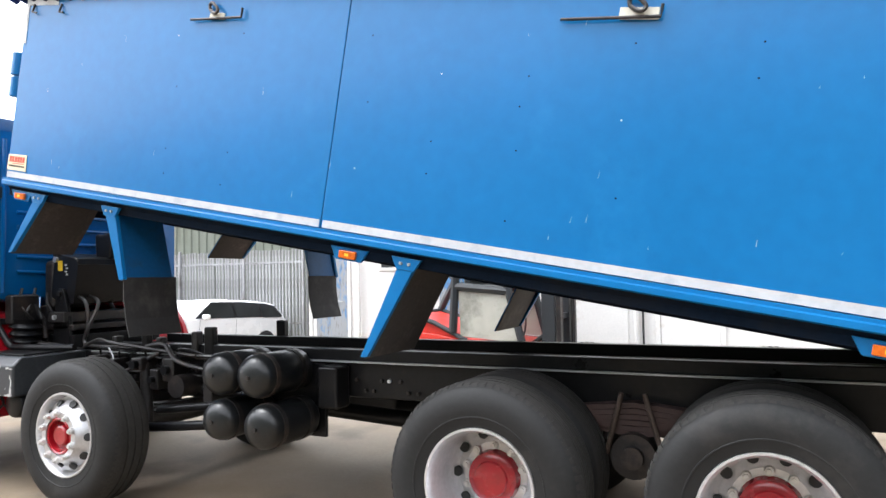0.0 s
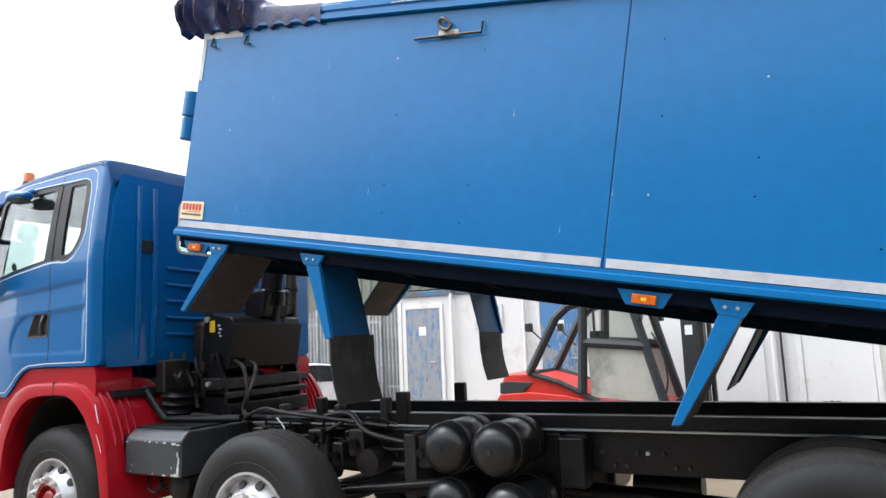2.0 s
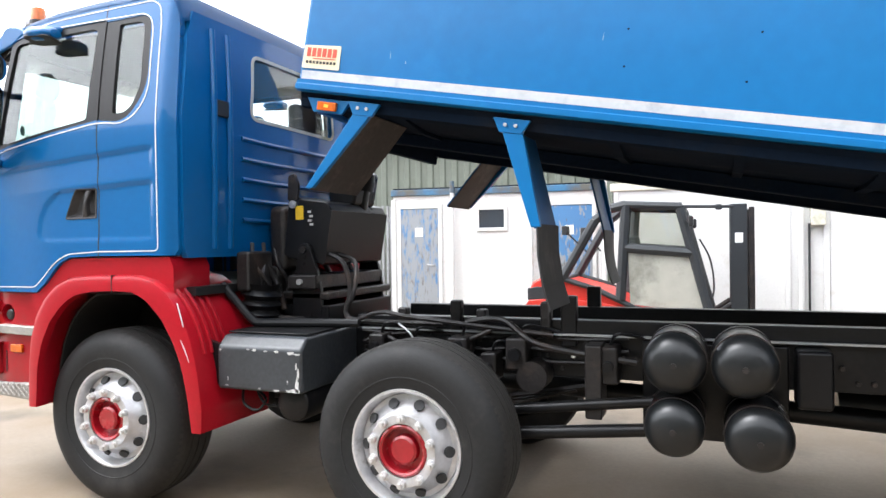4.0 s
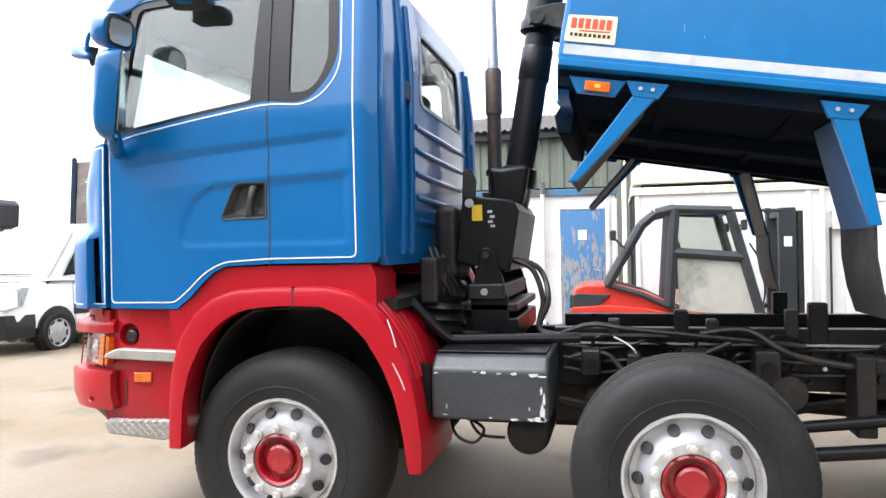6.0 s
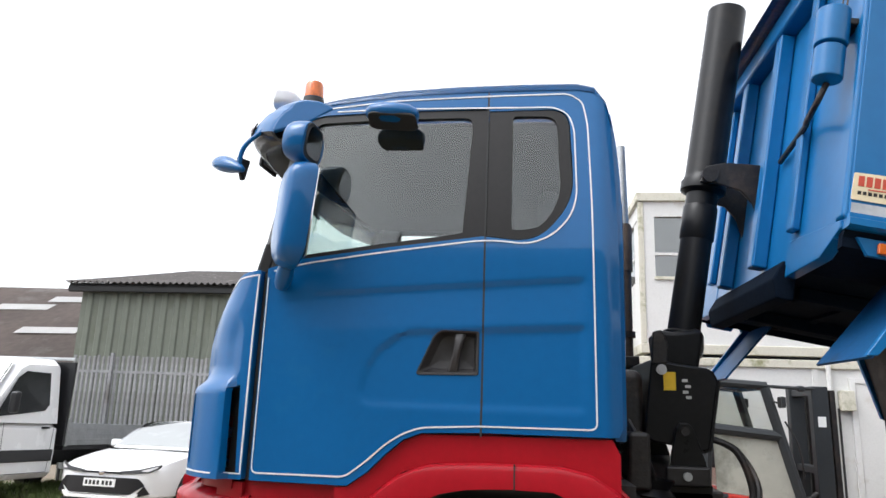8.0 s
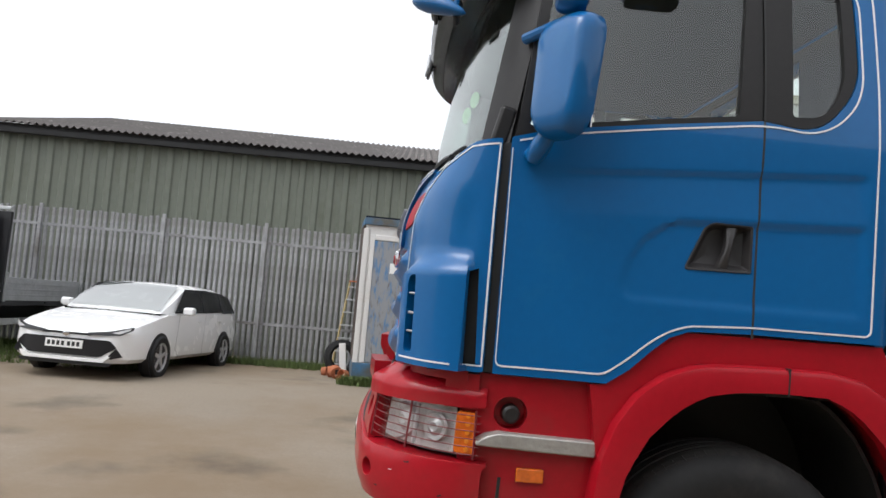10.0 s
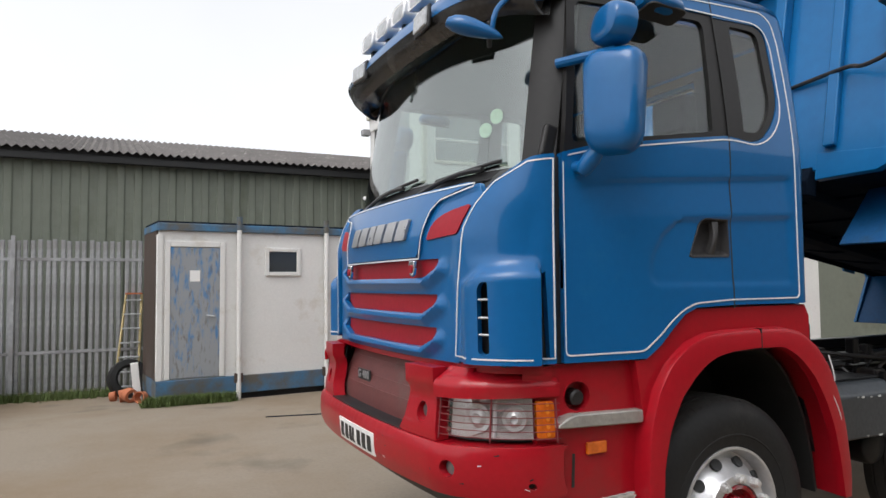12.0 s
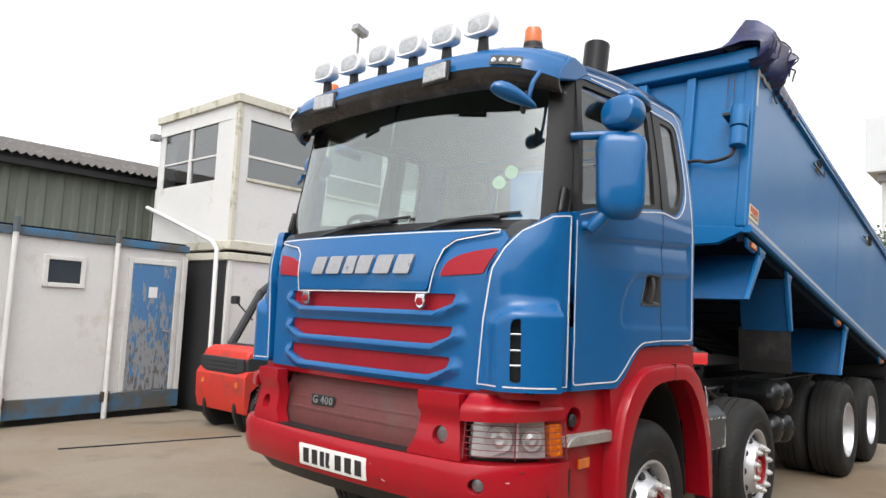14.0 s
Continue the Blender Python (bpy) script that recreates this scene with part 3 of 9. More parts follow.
while x < 0.2:
    o = new("pale", pale.data)
    o.matrix_basis = Matrix.Translation((x, FY, rnd.uniform(-0.02, 0.02))) @ Matrix.Rotation(rnd.uniform(-0.006, 0.006), 4, "Y")
    o.parent = fence
    x += 0.105 + rnd.uniform(-0.006, 0.006)
for z in (0.50, 2.02):
    part("rail", prism([(FY + 0.002, z), (FY + 0.05, z), (FY + 0.05, z + 0.06), (FY + 0.002, z + 0.06)], "x", -9.1, 0.4), GALV, fence, smooth=False)
for z in (0.51, 2.03):
    part("front_strap", box(-9.1, 0.4, FY - 0.03, FY - 0.024, z, z + 0.045), GALV, fence, smooth=False)
for px in (-8.2, -5.95, -4.05):
    part("post", box(px - 0.03, px + 0.03, FY - 0.09, FY - 0.032, zb, 2.43), GALV, fence, bevel=0.006)

# ---------------------------------------------------------------- white washroom unit with flaking blue doors
CY, CX0, CX1, CT = 7.036, -2.055, 1.68, 2.5
cz = ground_z(CY)
unit = thing("site_washroom_unit", "long white site cabin with flaking blue doors and blue steel rails", "cabin")
bm = box(CX0 + 0.03, CX1 - 0.03, CY, CY + 1.10, cz + 0.2, CT - 0.1)
part("wall_panel", bm, WHITE_WALL, unit, smooth=False, bevel=0.01)
part("base_rail", box(CX0, CX1, CY - 0.04, CY + 1.14, cz + 0.08, 0.26), CONT_BLUE, unit, "flaking blue steel base rail", smooth=False, bevel=0.012)
part("skid", box(CX0 + 0.05, CX1 - 0.05, CY + 0.06, CY + 1.05, cz - 0.05, cz + 0.08), DARK_GAP, unit, smooth=False)
part("top_rail", box(CX0, CX1, CY - 0.05, CY + 1.15, 2.39, CT), CONT_BLUE, unit, "flaking blue steel top rail", smooth=False, bevel=0.012)
part("roof", box(CX0 + 0.02, CX1 - 0.02, CY + 0.02, CY + 1.10, CT, CT + 0.03), UNDER, unit, smooth=False)
for px in (CX0 + 0.03, CX1 - 0.05):
    part("corner_post", box(px - 0.03, px + 0.05, CY - 0.03, CY + 0.05, 0.26, 2.33), WHITE_WALL, unit, bevel=0.008)
for px in (-0.910, 0.475):
    part("standpipe", cyl((px, CY - 0.075, cz), (px, CY - 0.075, 2.6), 0.036, seg=14), WHITE_WALL, unit, "white downpipe")
    part("pipe_bracket", box(px - 0.06, px + 0.06, CY - 0.1, CY - 0.03, 0.16, 0.3), BROWN_PIPE, unit, bevel=0.01)
    part("pipe_cap", cyl((px, CY - 0.075, 2.42), (px, CY - 0.075, 2.62), 0.042, seg=12), CONT_BLUE, unit)
for x0, x1, old, note in ((-1.875, -1.180, FLAKING[0], "door with its blue paint nearly all flaked to grey"), (0.760, 1.487, FLAKING[1], "blue door flaked to grey and brown below")):
    for fx0, fx1, fz0, fz1 in ((x0 - 0.07, x0, 0.27, 2.24), (x1, x1 + 0.07, 0.27, 2.24), (x0, x1, 2.16, 2.24)):
        part("door_frame", box(fx0, fx1, CY - 0.035, CY + 0.02, fz0, fz1), WHITE_WALL, unit, bevel=0.008)
    d = part("door", box(-(x1 - x0) / 2, (x1 - x0) / 2, -0.02, 0.02, -0.94, 0.94), old, unit, note, smooth=False, bevel=0.006)
    d.matrix_basis = Matrix.Translation(((x0 + x1) / 2, CY - 0.005, 1.215))
    part("notice", box((x0 + x1) / 2 - 0.08, (x0 + x1) / 2 + 0.06, CY - 0.032, CY - 0.026, 1.66, 1.82), PLATE, unit, "white paper notice", smooth=False)
    part("door_handle", cyl((x1 - 0.09, CY - 0.07, 1.15), (x1 - 0.2, CY - 0.07, 1.17), 0.011, seg=8, bm=cyl((x1 - 0.09, CY - 0.02, 1.15), (x1 - 0.09, CY - 0.075, 1.15), 0.012, seg=8)), ALU, unit)
for fx0, fx1, fz0, fz1 in ((-0.50, -0.44, 1.74, 2.17), (0.0, 0.06, 1.74, 2.17), (-0.44, 0.0, 2.11, 2.17), (-0.44, 0.0, 1.74, 1.80)):
    part("window_frame", box(fx0, fx1, CY - 0.035, CY + 0.02, fz0, fz1), WHITE_WALL, unit, bevel=0.008)
part("window_pane", box(-0.44, 0.0, CY - 0.012, CY - 0.004, 1.80, 2.11), WINDOW_DARK, unit, smooth=False)
# weathered brown sheet, darkened in colour because this end gets little light
part("dark_end_wall", box(CX0 - 0.006, CX0 + 0.027, CY + 0.06, CY + 1.08, 0.27, 2.385), BROWN_PIPE, unit, "weathered end wall, its unlit side put into the dark colour", smooth=False)
unit.matrix_basis = Matrix.Translation((CX0, CY, 0)) @ Matrix.Rotation(radians(6.0), 4, "Z") @ Matrix.Translation((-CX0, -CY, 0)) @ unit.matrix_basis

# ---------------------------------------------------------------- stacked cabins
SY, SX0, SX1 = 6.66, 1.93, 11.5
stack_low = thing("ground_floor_cabin", "white steel cabin with cream mossy trim, standing on the yard", "cabin")
part("wall_panel", box(SX0, SX1, SY, SY + 2.6, 0.1, 2.3), WHITE_WALL, stack_low, smooth=False)
# dark sheet over the white end: shade between the cabins put in as colour
part("dark_end_wall", box(SX0 - 0.03, SX0 - 0.003, SY + 0.05, SY + 2.6, 0.0, 2.29), DARK_GAP, stack_low, smooth=False)
part("base_rail", box(SX0, SX1, SY - 0.03, SY + 2.63, cz - 0.05, 0.12), DARK_GAP, stack_low, smooth=False)
part("top_trim", box(SX0 - 0.06, SX1, SY - 0.04, SY + 2.64, 2.3, 2.42), CREAM_TRIM, stack_low, bevel=0.012)
for px in (SX0 + 0.03, 4.33, 5.15, 6.6, 7.8):
    part("panel_strip", box(px - 0.035, px + 0.035, SY - 0.022, SY + 0.01, 0.12, 2.3), WHITE_WALL, stack_low, bevel=0.006)
part("door_leaf", box(4.86, 5.70, SY - 0.03, SY - 0.001, 0.15, 2.1), WHITE_WALL, stack_low, bevel=0.006)
for fx0, fx1, fz0, fz1 in ((4.78, 4.855, 0.14, 2.18), (5.705, 5.78, 0.14, 2.18), (4.855, 5.705, 2.105, 2.18)):
    part("door_frame", box(fx0, fx1, SY - 0.045, SY - 0.001, fz0, fz1), WHITE_WALL, stack_low, bevel=0.006)
part("meter_box", box(4.62, 4.8, SY - 0.14, SY - 0.001, 1.72, 2.0), CREAM_TRIM, stack_low, bevel=0.012)
part("downpipe", cyl((4.5, SY - 0.06, 0.0), (4.5, SY - 0.06, 2.35), 0.034, seg=12), WHITE_WALL, stack_low)
part("waste_pipe", cyl((4.6, SY - 0.05, 0.0), (4.6, SY - 0.05, 1.75), 0.016, seg=10), DARK_GAP, stack_low)

UX1 = 8.0
upper = thing("upper_floor_cabin", "cream cabin with large windows and mossy edges, stacked on another", "cabin")
UZ0, UZ1 = 2.47, 4.92
part("floor_rail", box(SX0 - 0.03, UX1, SY - 0.03, SY + 2.63, UZ0, UZ0 + 0.14), CREAM_TRIM, upper, bevel=0.012)
part("skid", box(SX0 + 0.1, UX1 - 0.1, SY + 0.1, SY + 2.5, 2.42, UZ0), DARK_GAP, upper, smooth=False)
part("lower_wall", box(SX0, UX1, SY, SY + 2.6, UZ0 + 0.14, 3.62), WHITE_WALL, upper, smooth=False)
part("head_wall", box(SX0, UX1, SY, SY + 2.6, 4.58, UZ1 - 0.1), WHITE_WALL, upper, smooth=False)
part("top_rail", box(SX0 - 0.05, UX1 + 0.03, SY - 0.05, SY + 2.65, UZ1 - 0.1, UZ1 + 0.04), CREAM_TRIM, upper, bevel=0.012)
part("inner_floor", box(SX0 + 0.05, UX1 - 0.05, SY + 0.05, SY + 2.55, 3.60, 3.63), UNDER, upper, smooth=False)
for px, py in ((SX0, SY), (SX0 + 0.02, SY + 2.38), (3.55, SY), (5.1, SY), (6.6, SY), (UX1 - 0.24, SY), (UX1 - 0.24, SY + 2.38)):
    part("pier", box(px, px + 0.22, py, py + 0.22, 3.62, 4.58), WHITE_WALL, upper, smooth=False)
part("corner_trim", box(SX0 - 0.02, SX0 + 0.06, SY - 0.02, SY + 0.06, UZ0 + 0.14, UZ1 - 0.1), CREAM_TRIM, upper, bevel=0.01)
part("side_pier", box(SX0 + 0.01, SX0 + 0.08, SY + 0.22, SY + 0.62, 3.62, 4.58), WHITE_WALL, upper, smooth=False)
part("mullion", box(SX0 + 0.0, SX0 + 0.06, SY + 1.42, SY + 1.5, 3.62, 4.58), WHITE_WALL, upper, bevel=0.006)
part("back_wall", box(SX0 + 0.3, UX1 - 0.3, SY + 2.4, SY + 2.58, 3.62, 4.58), TRIM_GREY, upper, smooth=False)
ROOMGLASS = glass_mat("cabin_glass", (0.62, 0.65, 0.64), 0.16)
wins = [(SX0 + 0.22, 3.55), (3.77, 5.1), (5.32, 6.6), (6.82, UX1 - 0.24)]
for a, b in wins:
    part("window_pane", box(a, b, SY + 0.05, SY + 0.056, 3.62, 4.58), ROOMGLASS, upper, smooth=False)
    part("transom", box(a, b, SY + 0.02, SY + 0.05, 3.97, 4.01), WHITE_WALL, upper, smooth=False)
    part("sill", box(a - 0.02, b + 0.02, SY - 0.03, SY + 0.05, 3.58, 3.63), CREAM_TRIM, upper, bevel=0.006)
for a, b in ((SY + 0.62, SY + 1.42), (SY + 1.5, SY + 2.38)):
    part("window_pane", box(SX0 + 0.03, SX0 + 0.036, a, b, 3.62, 4.58), ROOMGLASS, upper, smooth=False)
    part("transom", box(SX0 + 0.005, SX0 + 0.03, a, b, 4.02, 4.05), WHITE_WALL, upper, smooth=False)
bm = tube([(SX0 - 0.05, SY + 2.75, 3.3), (SX0 - 0.12, SY + 1.5, 2.95), (SX0 - 0.16, SY + 0.25, 2.58), (SX0 - 0.16, SY + 0.1, 2.45), (SX0 - 0.16, SY + 0.06, 0.0)], 0.036, seg=12)
part("drain_pipe", bm, WHITE_WALL, upper, "white plastic drain pipe")
part("floodlight", box(SX0 - 0.14, SX0 + 0.02, SY + 2.55, SY + 2.72, 4.52, 4.64), GALV, upper, bevel=0.015)

# ---------------------------------------------------------------- tipper truck
truck = thing("tipper_truck", "blue and red eight-wheel tipper truck with its body half raised", "truck")

# wheels: rim with its disc, tyre, red hub and nuts
TR = 0.525


def wheel_parts(x, y, out, dished):
    """A wheel on the axle end at x, y; out is the way it faces (-1 towards the near side). dished: a rear wheel, its disc deep inside."""
    q = (0, out, 0)
    o = Vector((x, y, TR - 0.012))
    if dished:
        prof = [(0.268, -0.34), (0.284, -0.03), (0.300, 0.0), (0.312, 0.0), (0.316, -0.015), (0.300, -0.03), (0.296, -0.06), (0.290, -0.28)]
        disc = [(0.135, -0.25), (0.185, -0.25), (0.20, -0.262), (0.232, -0.275), (0.255, -0.26), (0.274, -0.215), (0.279, -0.225), (0.262, -0.29), (0.135, -0.28)]
        hub = [(0.0, -0.165), (0.05, -0.168), (0.088, -0.174), (0.094, -0.186), (0.120, -0.190), (0.134, -0.202), (0.142, -0.25)]
        nut_r, nut_h, nut_top = 0.165, -0.25, -0.215
        holes_r, holes_h = 0.236, -0.268
    else:
        prof = [(0.275, -0.22), (0.270, -0.10), (0.288, -0.015), (0.300, 0.0), (0.312, 0.0), (0.316, -0.015), (0.300, -0.03), (0.296, -0.06), (0.290, -0.2)]
        disc = [(0.135, 0.035), (0.178, 0.035), (0.192, 0.022), (0.205, -0.01), (0.245, -0.055), (0.272, -0.06), (0.276, -0.075), (0.24, -0.085), (0.19, -0.02), (0.135, 0.0)]
        hub = [(0.0, 0.020), (0.060, 0.026), (0.072, 0.018), (0.078, -0.012), (0.104, -0.016), (0.110, 0.030), (0.120, 0.036), (0.130, 0.030), (0.134, -0.01)]
        nut_r, nut_h, nut_top = 0.163, 0.035, 0.075
        holes_r, holes_h = 0.228, -0.035
    if dished:
        prof = [(r * 0.96, h) for r, h in prof]
        disc = [(r * 0.96, h) for r, h in disc]
        holes_r = 0.226
    else:
        prof = [(r * 0.955, h) for r, h in prof]
        disc = [(r * 0.965 if r > 0.19 else r, h) for r, h in disc]
    bm = lathe(prof + [prof[0]], o, q, 48)
    lathe(disc + [disc[0]], o, q, 48, bm)
    wheel = part("wheel", bm, STEEL, truck, "silver-painted steel wheel")
    w = 0.31
    ty = [(0.284 if not dished else 0.288, -0.035), (0.302 if not dished else 0.306, -0.004), (0.345, 0.006), (0.385, 0.014), (0.430, 0.014), (0.470, 0.002), (0.500, -0.018), (0.516, -0.040)]
    tread = [(0.516, -0.040), (0.523, -0.06), (0.5265, -0.10), (0.5265, -0.108), (0.514, -0.110), (0.514, -0.120), (0.527, -0.122), (0.528, -0.165), (0.515, -0.167), (0.515, -0.178), (0.528, -0.18), (0.527, -0.228), (0.514, -0.230), (0.514, -0.240), (0.526, -0.242), (0.523, -0.28), (0.510, -0.305)]
    inner = [(0.510, -0.305), (0.47, -0.33), (0.40, -0.34), (0.31, -0.31)]
    if dished:
        second = [(r, h - 0.345) for r, h in ty + tread + inner]
    bm = lathe(ty, o, q, 72)
    for f in bm.faces:
        f.material_index = 0
    bm2 = lathe(tread, o, q, 72)
    for f in bm2.faces:
        f.material_index = 1
    bm3 = lathe(inner, o, q, 72)
    me = bpy.data.meshes.new("tmp")
    for b2 in (bm2, bm3):
        b2.to_mesh(me)
        bm.from_mesh(me)
        b2.free()
    if dished:
        b2 = lathe(second, o, q, 72)
        for f in b2.faces:
            f.material_index = 1 if (f.calc_center_median() - o).dot(Vector(q)) < -0.38 and (Vector((f.calc_center_median().x - o.x, 0, f.calc_center_median().z - o.z)).length > 0.512) else 0
        b2.to_mesh(me)
        bm.from_mesh(me)
        b2.free()
    bpy.data.meshes.remove(me)
    part("tyre", bm, [RUBBER, TREAD], wheel, "worn black tyre")
    part("sidewall_rib", lathe([(0.352, 0.006), (0.355, 0.011), (0.360, 0.011), (0.363, 0.008)], o, q, 72), RUBBER, wheel)
    bm = bm_new()
    for k in range(76):
        a0 = 2 * math.pi * k / 76
        ring = []
        for da in (0.0, 0.050):
            c, s2 = math.cos(a0 + da), math.sin(a0 + da)
            ring.append([bm.verts.new(o + Vector((rr * c, out * hh, rr * s2))) for rr, hh in (((0.506, -0.020), (0.5195, -0.038), (0.5275, -0.064), (0.520, -0.072)) if dished else ((0.509, -0.026), (0.5175, -0.040), (0.5255, -0.064), (0.520, -0.072)))])
        for i in range(3):
            bm.faces.new((ring[0][i], ring[0][i + 1], ring[1][i + 1], ring[1][i]))
        bm.faces.new(ring[0])
        bm.faces.new(ring[1][::-1])
    part("tread_shoulder", bm, TREAD, wheel, "worn tread blocks on the tyre shoulder", smooth=False)
    part("hub", lathe(hub, o, q, 32), HUB_RED, wheel, "red painted hub")
    for k in range(10):
        a = 2 * math.pi * (k + 0.5) / 10
        p = o + Vector((nut_r * math.cos(a), out * nut_h, nut_r * math.sin(a)))
        bm = cyl(p, p + Vector((0, out * 0.026, 0)), 0.024, 0.021, 10)
        cyl(p + Vector((0, out * 0.02, 0)), p + Vector((0, out * (nut_top - nut_h), 0)), 0.015, 0.012, 10, bm)
        part("wheel_nut", bm, NUT_STEEL, wheel)
    for k in range(10):
        a = 2 * math.pi * k / 10
        p = o + Vector((holes_r * math.cos(a), out * (holes_h + 0.006), holes_r * math.sin(a)))
        tilt = Vector((math.cos(a) * 0.65, out * 0.9, math.sin(a) * 0.65)).normalized() if not dished else Vector((0, out, 0))
        part("hand_hole", cyl(p - tilt * 0.02, p + tilt * 0.006, 0.026, 0.028, 14), DARK_GAP, wheel)
    return wheel


WX = (0.0, 1.94, 5.14, 6.47)
for i, x in enumerate(WX):
    for out in (-1, 1):
        wheel_parts(x, out * (1.145 if i < 2 else 1.175), out, i > 1)

# chassis
chassis = part("chassis_rail", box(0.55, 7.5, -0.43, -0.36, 0.78, 1.02), CHASSIS, truck, "glossy black steel chassis", bevel=0.01)
part("chassis_rail", box(0.55, 7.5, 0.36, 0.43, 0.78, 1.02), CHASSIS, truck, bevel=0.01)
for s in (-1, 1):
    part("subframe_rail", box(1.3, 7.6, s * 0.40 - 0.04, s * 0.40 + 0.04, 1.022, 1.10), CHASSIS, truck, bevel=0.008)
    part("front_rail", box(-1.1, 0.549, s * 0.40 - 0.035, s * 0.40 + 0.035, 0.72, 0.98), CHASSIS, truck, bevel=0.01)
for x in (1.5, 2.7, 3.9, 4.6, 5.8, 7.1):
    part("cross_member", box(x - 0.06, x + 0.06, -0.36, 0.36, 0.82, 0.98), CHASSIS, truck, bevel=0.008)
for x, z1 in ((2.626, 1.235),):
    for s in (-1, 1):
        part("body_guide", box(x - 0.045, x + 0.045, s * 0.42 - 0.03, s * 0.42 + 0.03, 0.95, z1), CHASSIS, truck, bevel=0.012)
part("body_guide", box(1.93, 2.0, -0.47, -0.41, 0.9, 1.2), CHASSIS, truck, bevel=0.012)
# pale strip put on for the glint along the black rail's top edge
part("shiny_flange", box(1.35, 7.4, -0.475, -0.443, 1.016, 1.026), ALU, truck, smooth=False)
for x in WX:
    part("axle", cyl((x, -0.85, 0.5), (x, 0.85, 0.5), 0.09, seg=16), GREASE, truck)
    part("brake_drum", cyl((x, -0.9, 0.51), (x, -0.68, 0.51), 0.21, seg=28), GREASE, truck)
    part("brake_drum", cyl((x, 0.9, 0.51), (x, 0.68, 0.51), 0.21, seg=28), GREASE, truck)
for x in WX[:2]:
    for s in (-1, 1):
        for k in range(3):
            bm = tube(curve_pts([(x - 0.82 + 0.1 * k, s * 0.42, 0.74 - 0.028 * k), (x, s * 0.42, 0.62 - 0.03 * k), (x + 0.82 - 0.1 * k, s * 0.42, 0.74 - 0.028 * k)], 6), 0.016, 4)
            part("leaf_spring", moved(bm, Matrix.Identity(4)), GREASE, truck)
        part("shock_absorber", cyl((x + 0.16, s * 0.55, 0.5), (x + 0.1, s * 0.52, 0.95), 0.045, seg=14), GREASE, truck)
for x in WX[2:]:
    part("differential", lathe([(0.0, -0.24), (0.12, -0.22), (0.22, -0.1), (0.25, 0.0), (0.22, 0.1), (0.12, 0.2), (0.0, 0.22)], (x, 0, 0.5), (1, 0, 0), 24), GREASE, truck)
for s in (-1, 1):
    bm = bm_new()
    for k in range(6):
        L = 0.66 - 0.085 * k
        z = 0.85 - 0.032 * k
        prism([(5.805 - L, z - 0.07 + 0.02 * k), (5.805, z), (5.805 + L, z - 0.07 + 0.02 * k), (5.805 + L, z - 0.045 + 0.02 * k), (5.805, z + 0.026), (5.805 - L, z - 0.045 + 0.02 * k)], "y", s * 0.45, s * 0.55, bm)
    part("bogie_spring", bm, RUSTY, truck, "stack of rusty leaf springs", smooth=False)
    for dx in (-0.1, 0.1):
        part("spring_clamp", tube([(5.805 + dx * 0.6, s * 0.57, 0.93), (5.805 + dx * 1.5, s * 0.57, 0.60)], 0.014, 8), BROWN_PIPE, truck)
    part("bogie_pivot", cyl((5.805, s * 0.42, 0.60), (5.805, s * 0.62, 0.60), 0.12, seg=20, bm=cyl((5.805, s * 0.60, 0.60), (5.805, s * 0.66, 0.60), 0.06, seg=14)), GREASE, truck)
part("prop_shaft", cyl((1.0, 0, 0.72), (4.9, 0, 0.52), 0.06, seg=16), CHASSIS, truck)
part("gearbox", box(0.7, 1.65, -0.26, 0.26, 0.5, 0.95), GREASE, truck, bevel=0.06)
part("engine_sump", box(-0.75, 0.65, -0.3, 0.3, 0.48, 1.1), GREASE, truck, bevel=0.06)
# fuel and air tanks behind the second axle
def tank(x, z, r, y0, y1):
    L = y1 - y0
    bm = lathe([(0.0, 0.0), (0.03, 0.002), (r * 0.55, 0.012), (r * 0.85, 0.035), (r, 0.075), (r, L - 0.06), (r * 0.8, L - 0.02), (0.0, L)], (x, y0, z), (0, 1, 0), 32)
    t = part("air_tank", bm, TANK_BLACK, truck, "glossy black air tank")
    for yy in (y0 + 0.13, y1 - 0.14):
        part("tank_strap", lathe([(r + 0.001, -0.02), (r + 0.006, -0.02), (r + 0.006, 0.02), (r + 0.001, 0.02)], (x, yy, z), (0, 1, 0), 32), GREASE, t)
    part("drain_plug", cyl((x, y0 - 0.012, z), (x, y0 + 0.01, z), 0.014, seg=8), GREASE, t)


tank(3.205, 0.968, 0.140, -1.0, -0.46)
tank(3.505, 0.966, 0.140, -1.0, -0.46)
tank(3.20, 0.668, 0.132, -1.0, -0.46)
tank(3.56, 0.646, 0.142, -1.0, -0.46)
part("fuel_tank", box(3.05, 3.75, 0.48, 1.05, 0.42, 0.98), CHASSIS, truck, bevel=0.08, seg=4)
part("tank_bracket", box(3.02, 3.72, -0.47, -0.44, 0.5, 1.0), CHASSIS, truck, bevel=0.01)
part("bracket_upright", box(2.74, 2.83, -0.62, -0.44, 0.60, 0.99), GREASE, truck, bevel=0.012)
part("bracket_upright", box(3.74, 3.9, -0.6, -0.44, 0.72, 1.0), CHASSIS, truck, bevel=0.02)
part("silencer", cyl((4.0, 0.1, 0.62), (4.4, 0.1, 0.62), 0.10, seg=24), CHASSIS, truck)
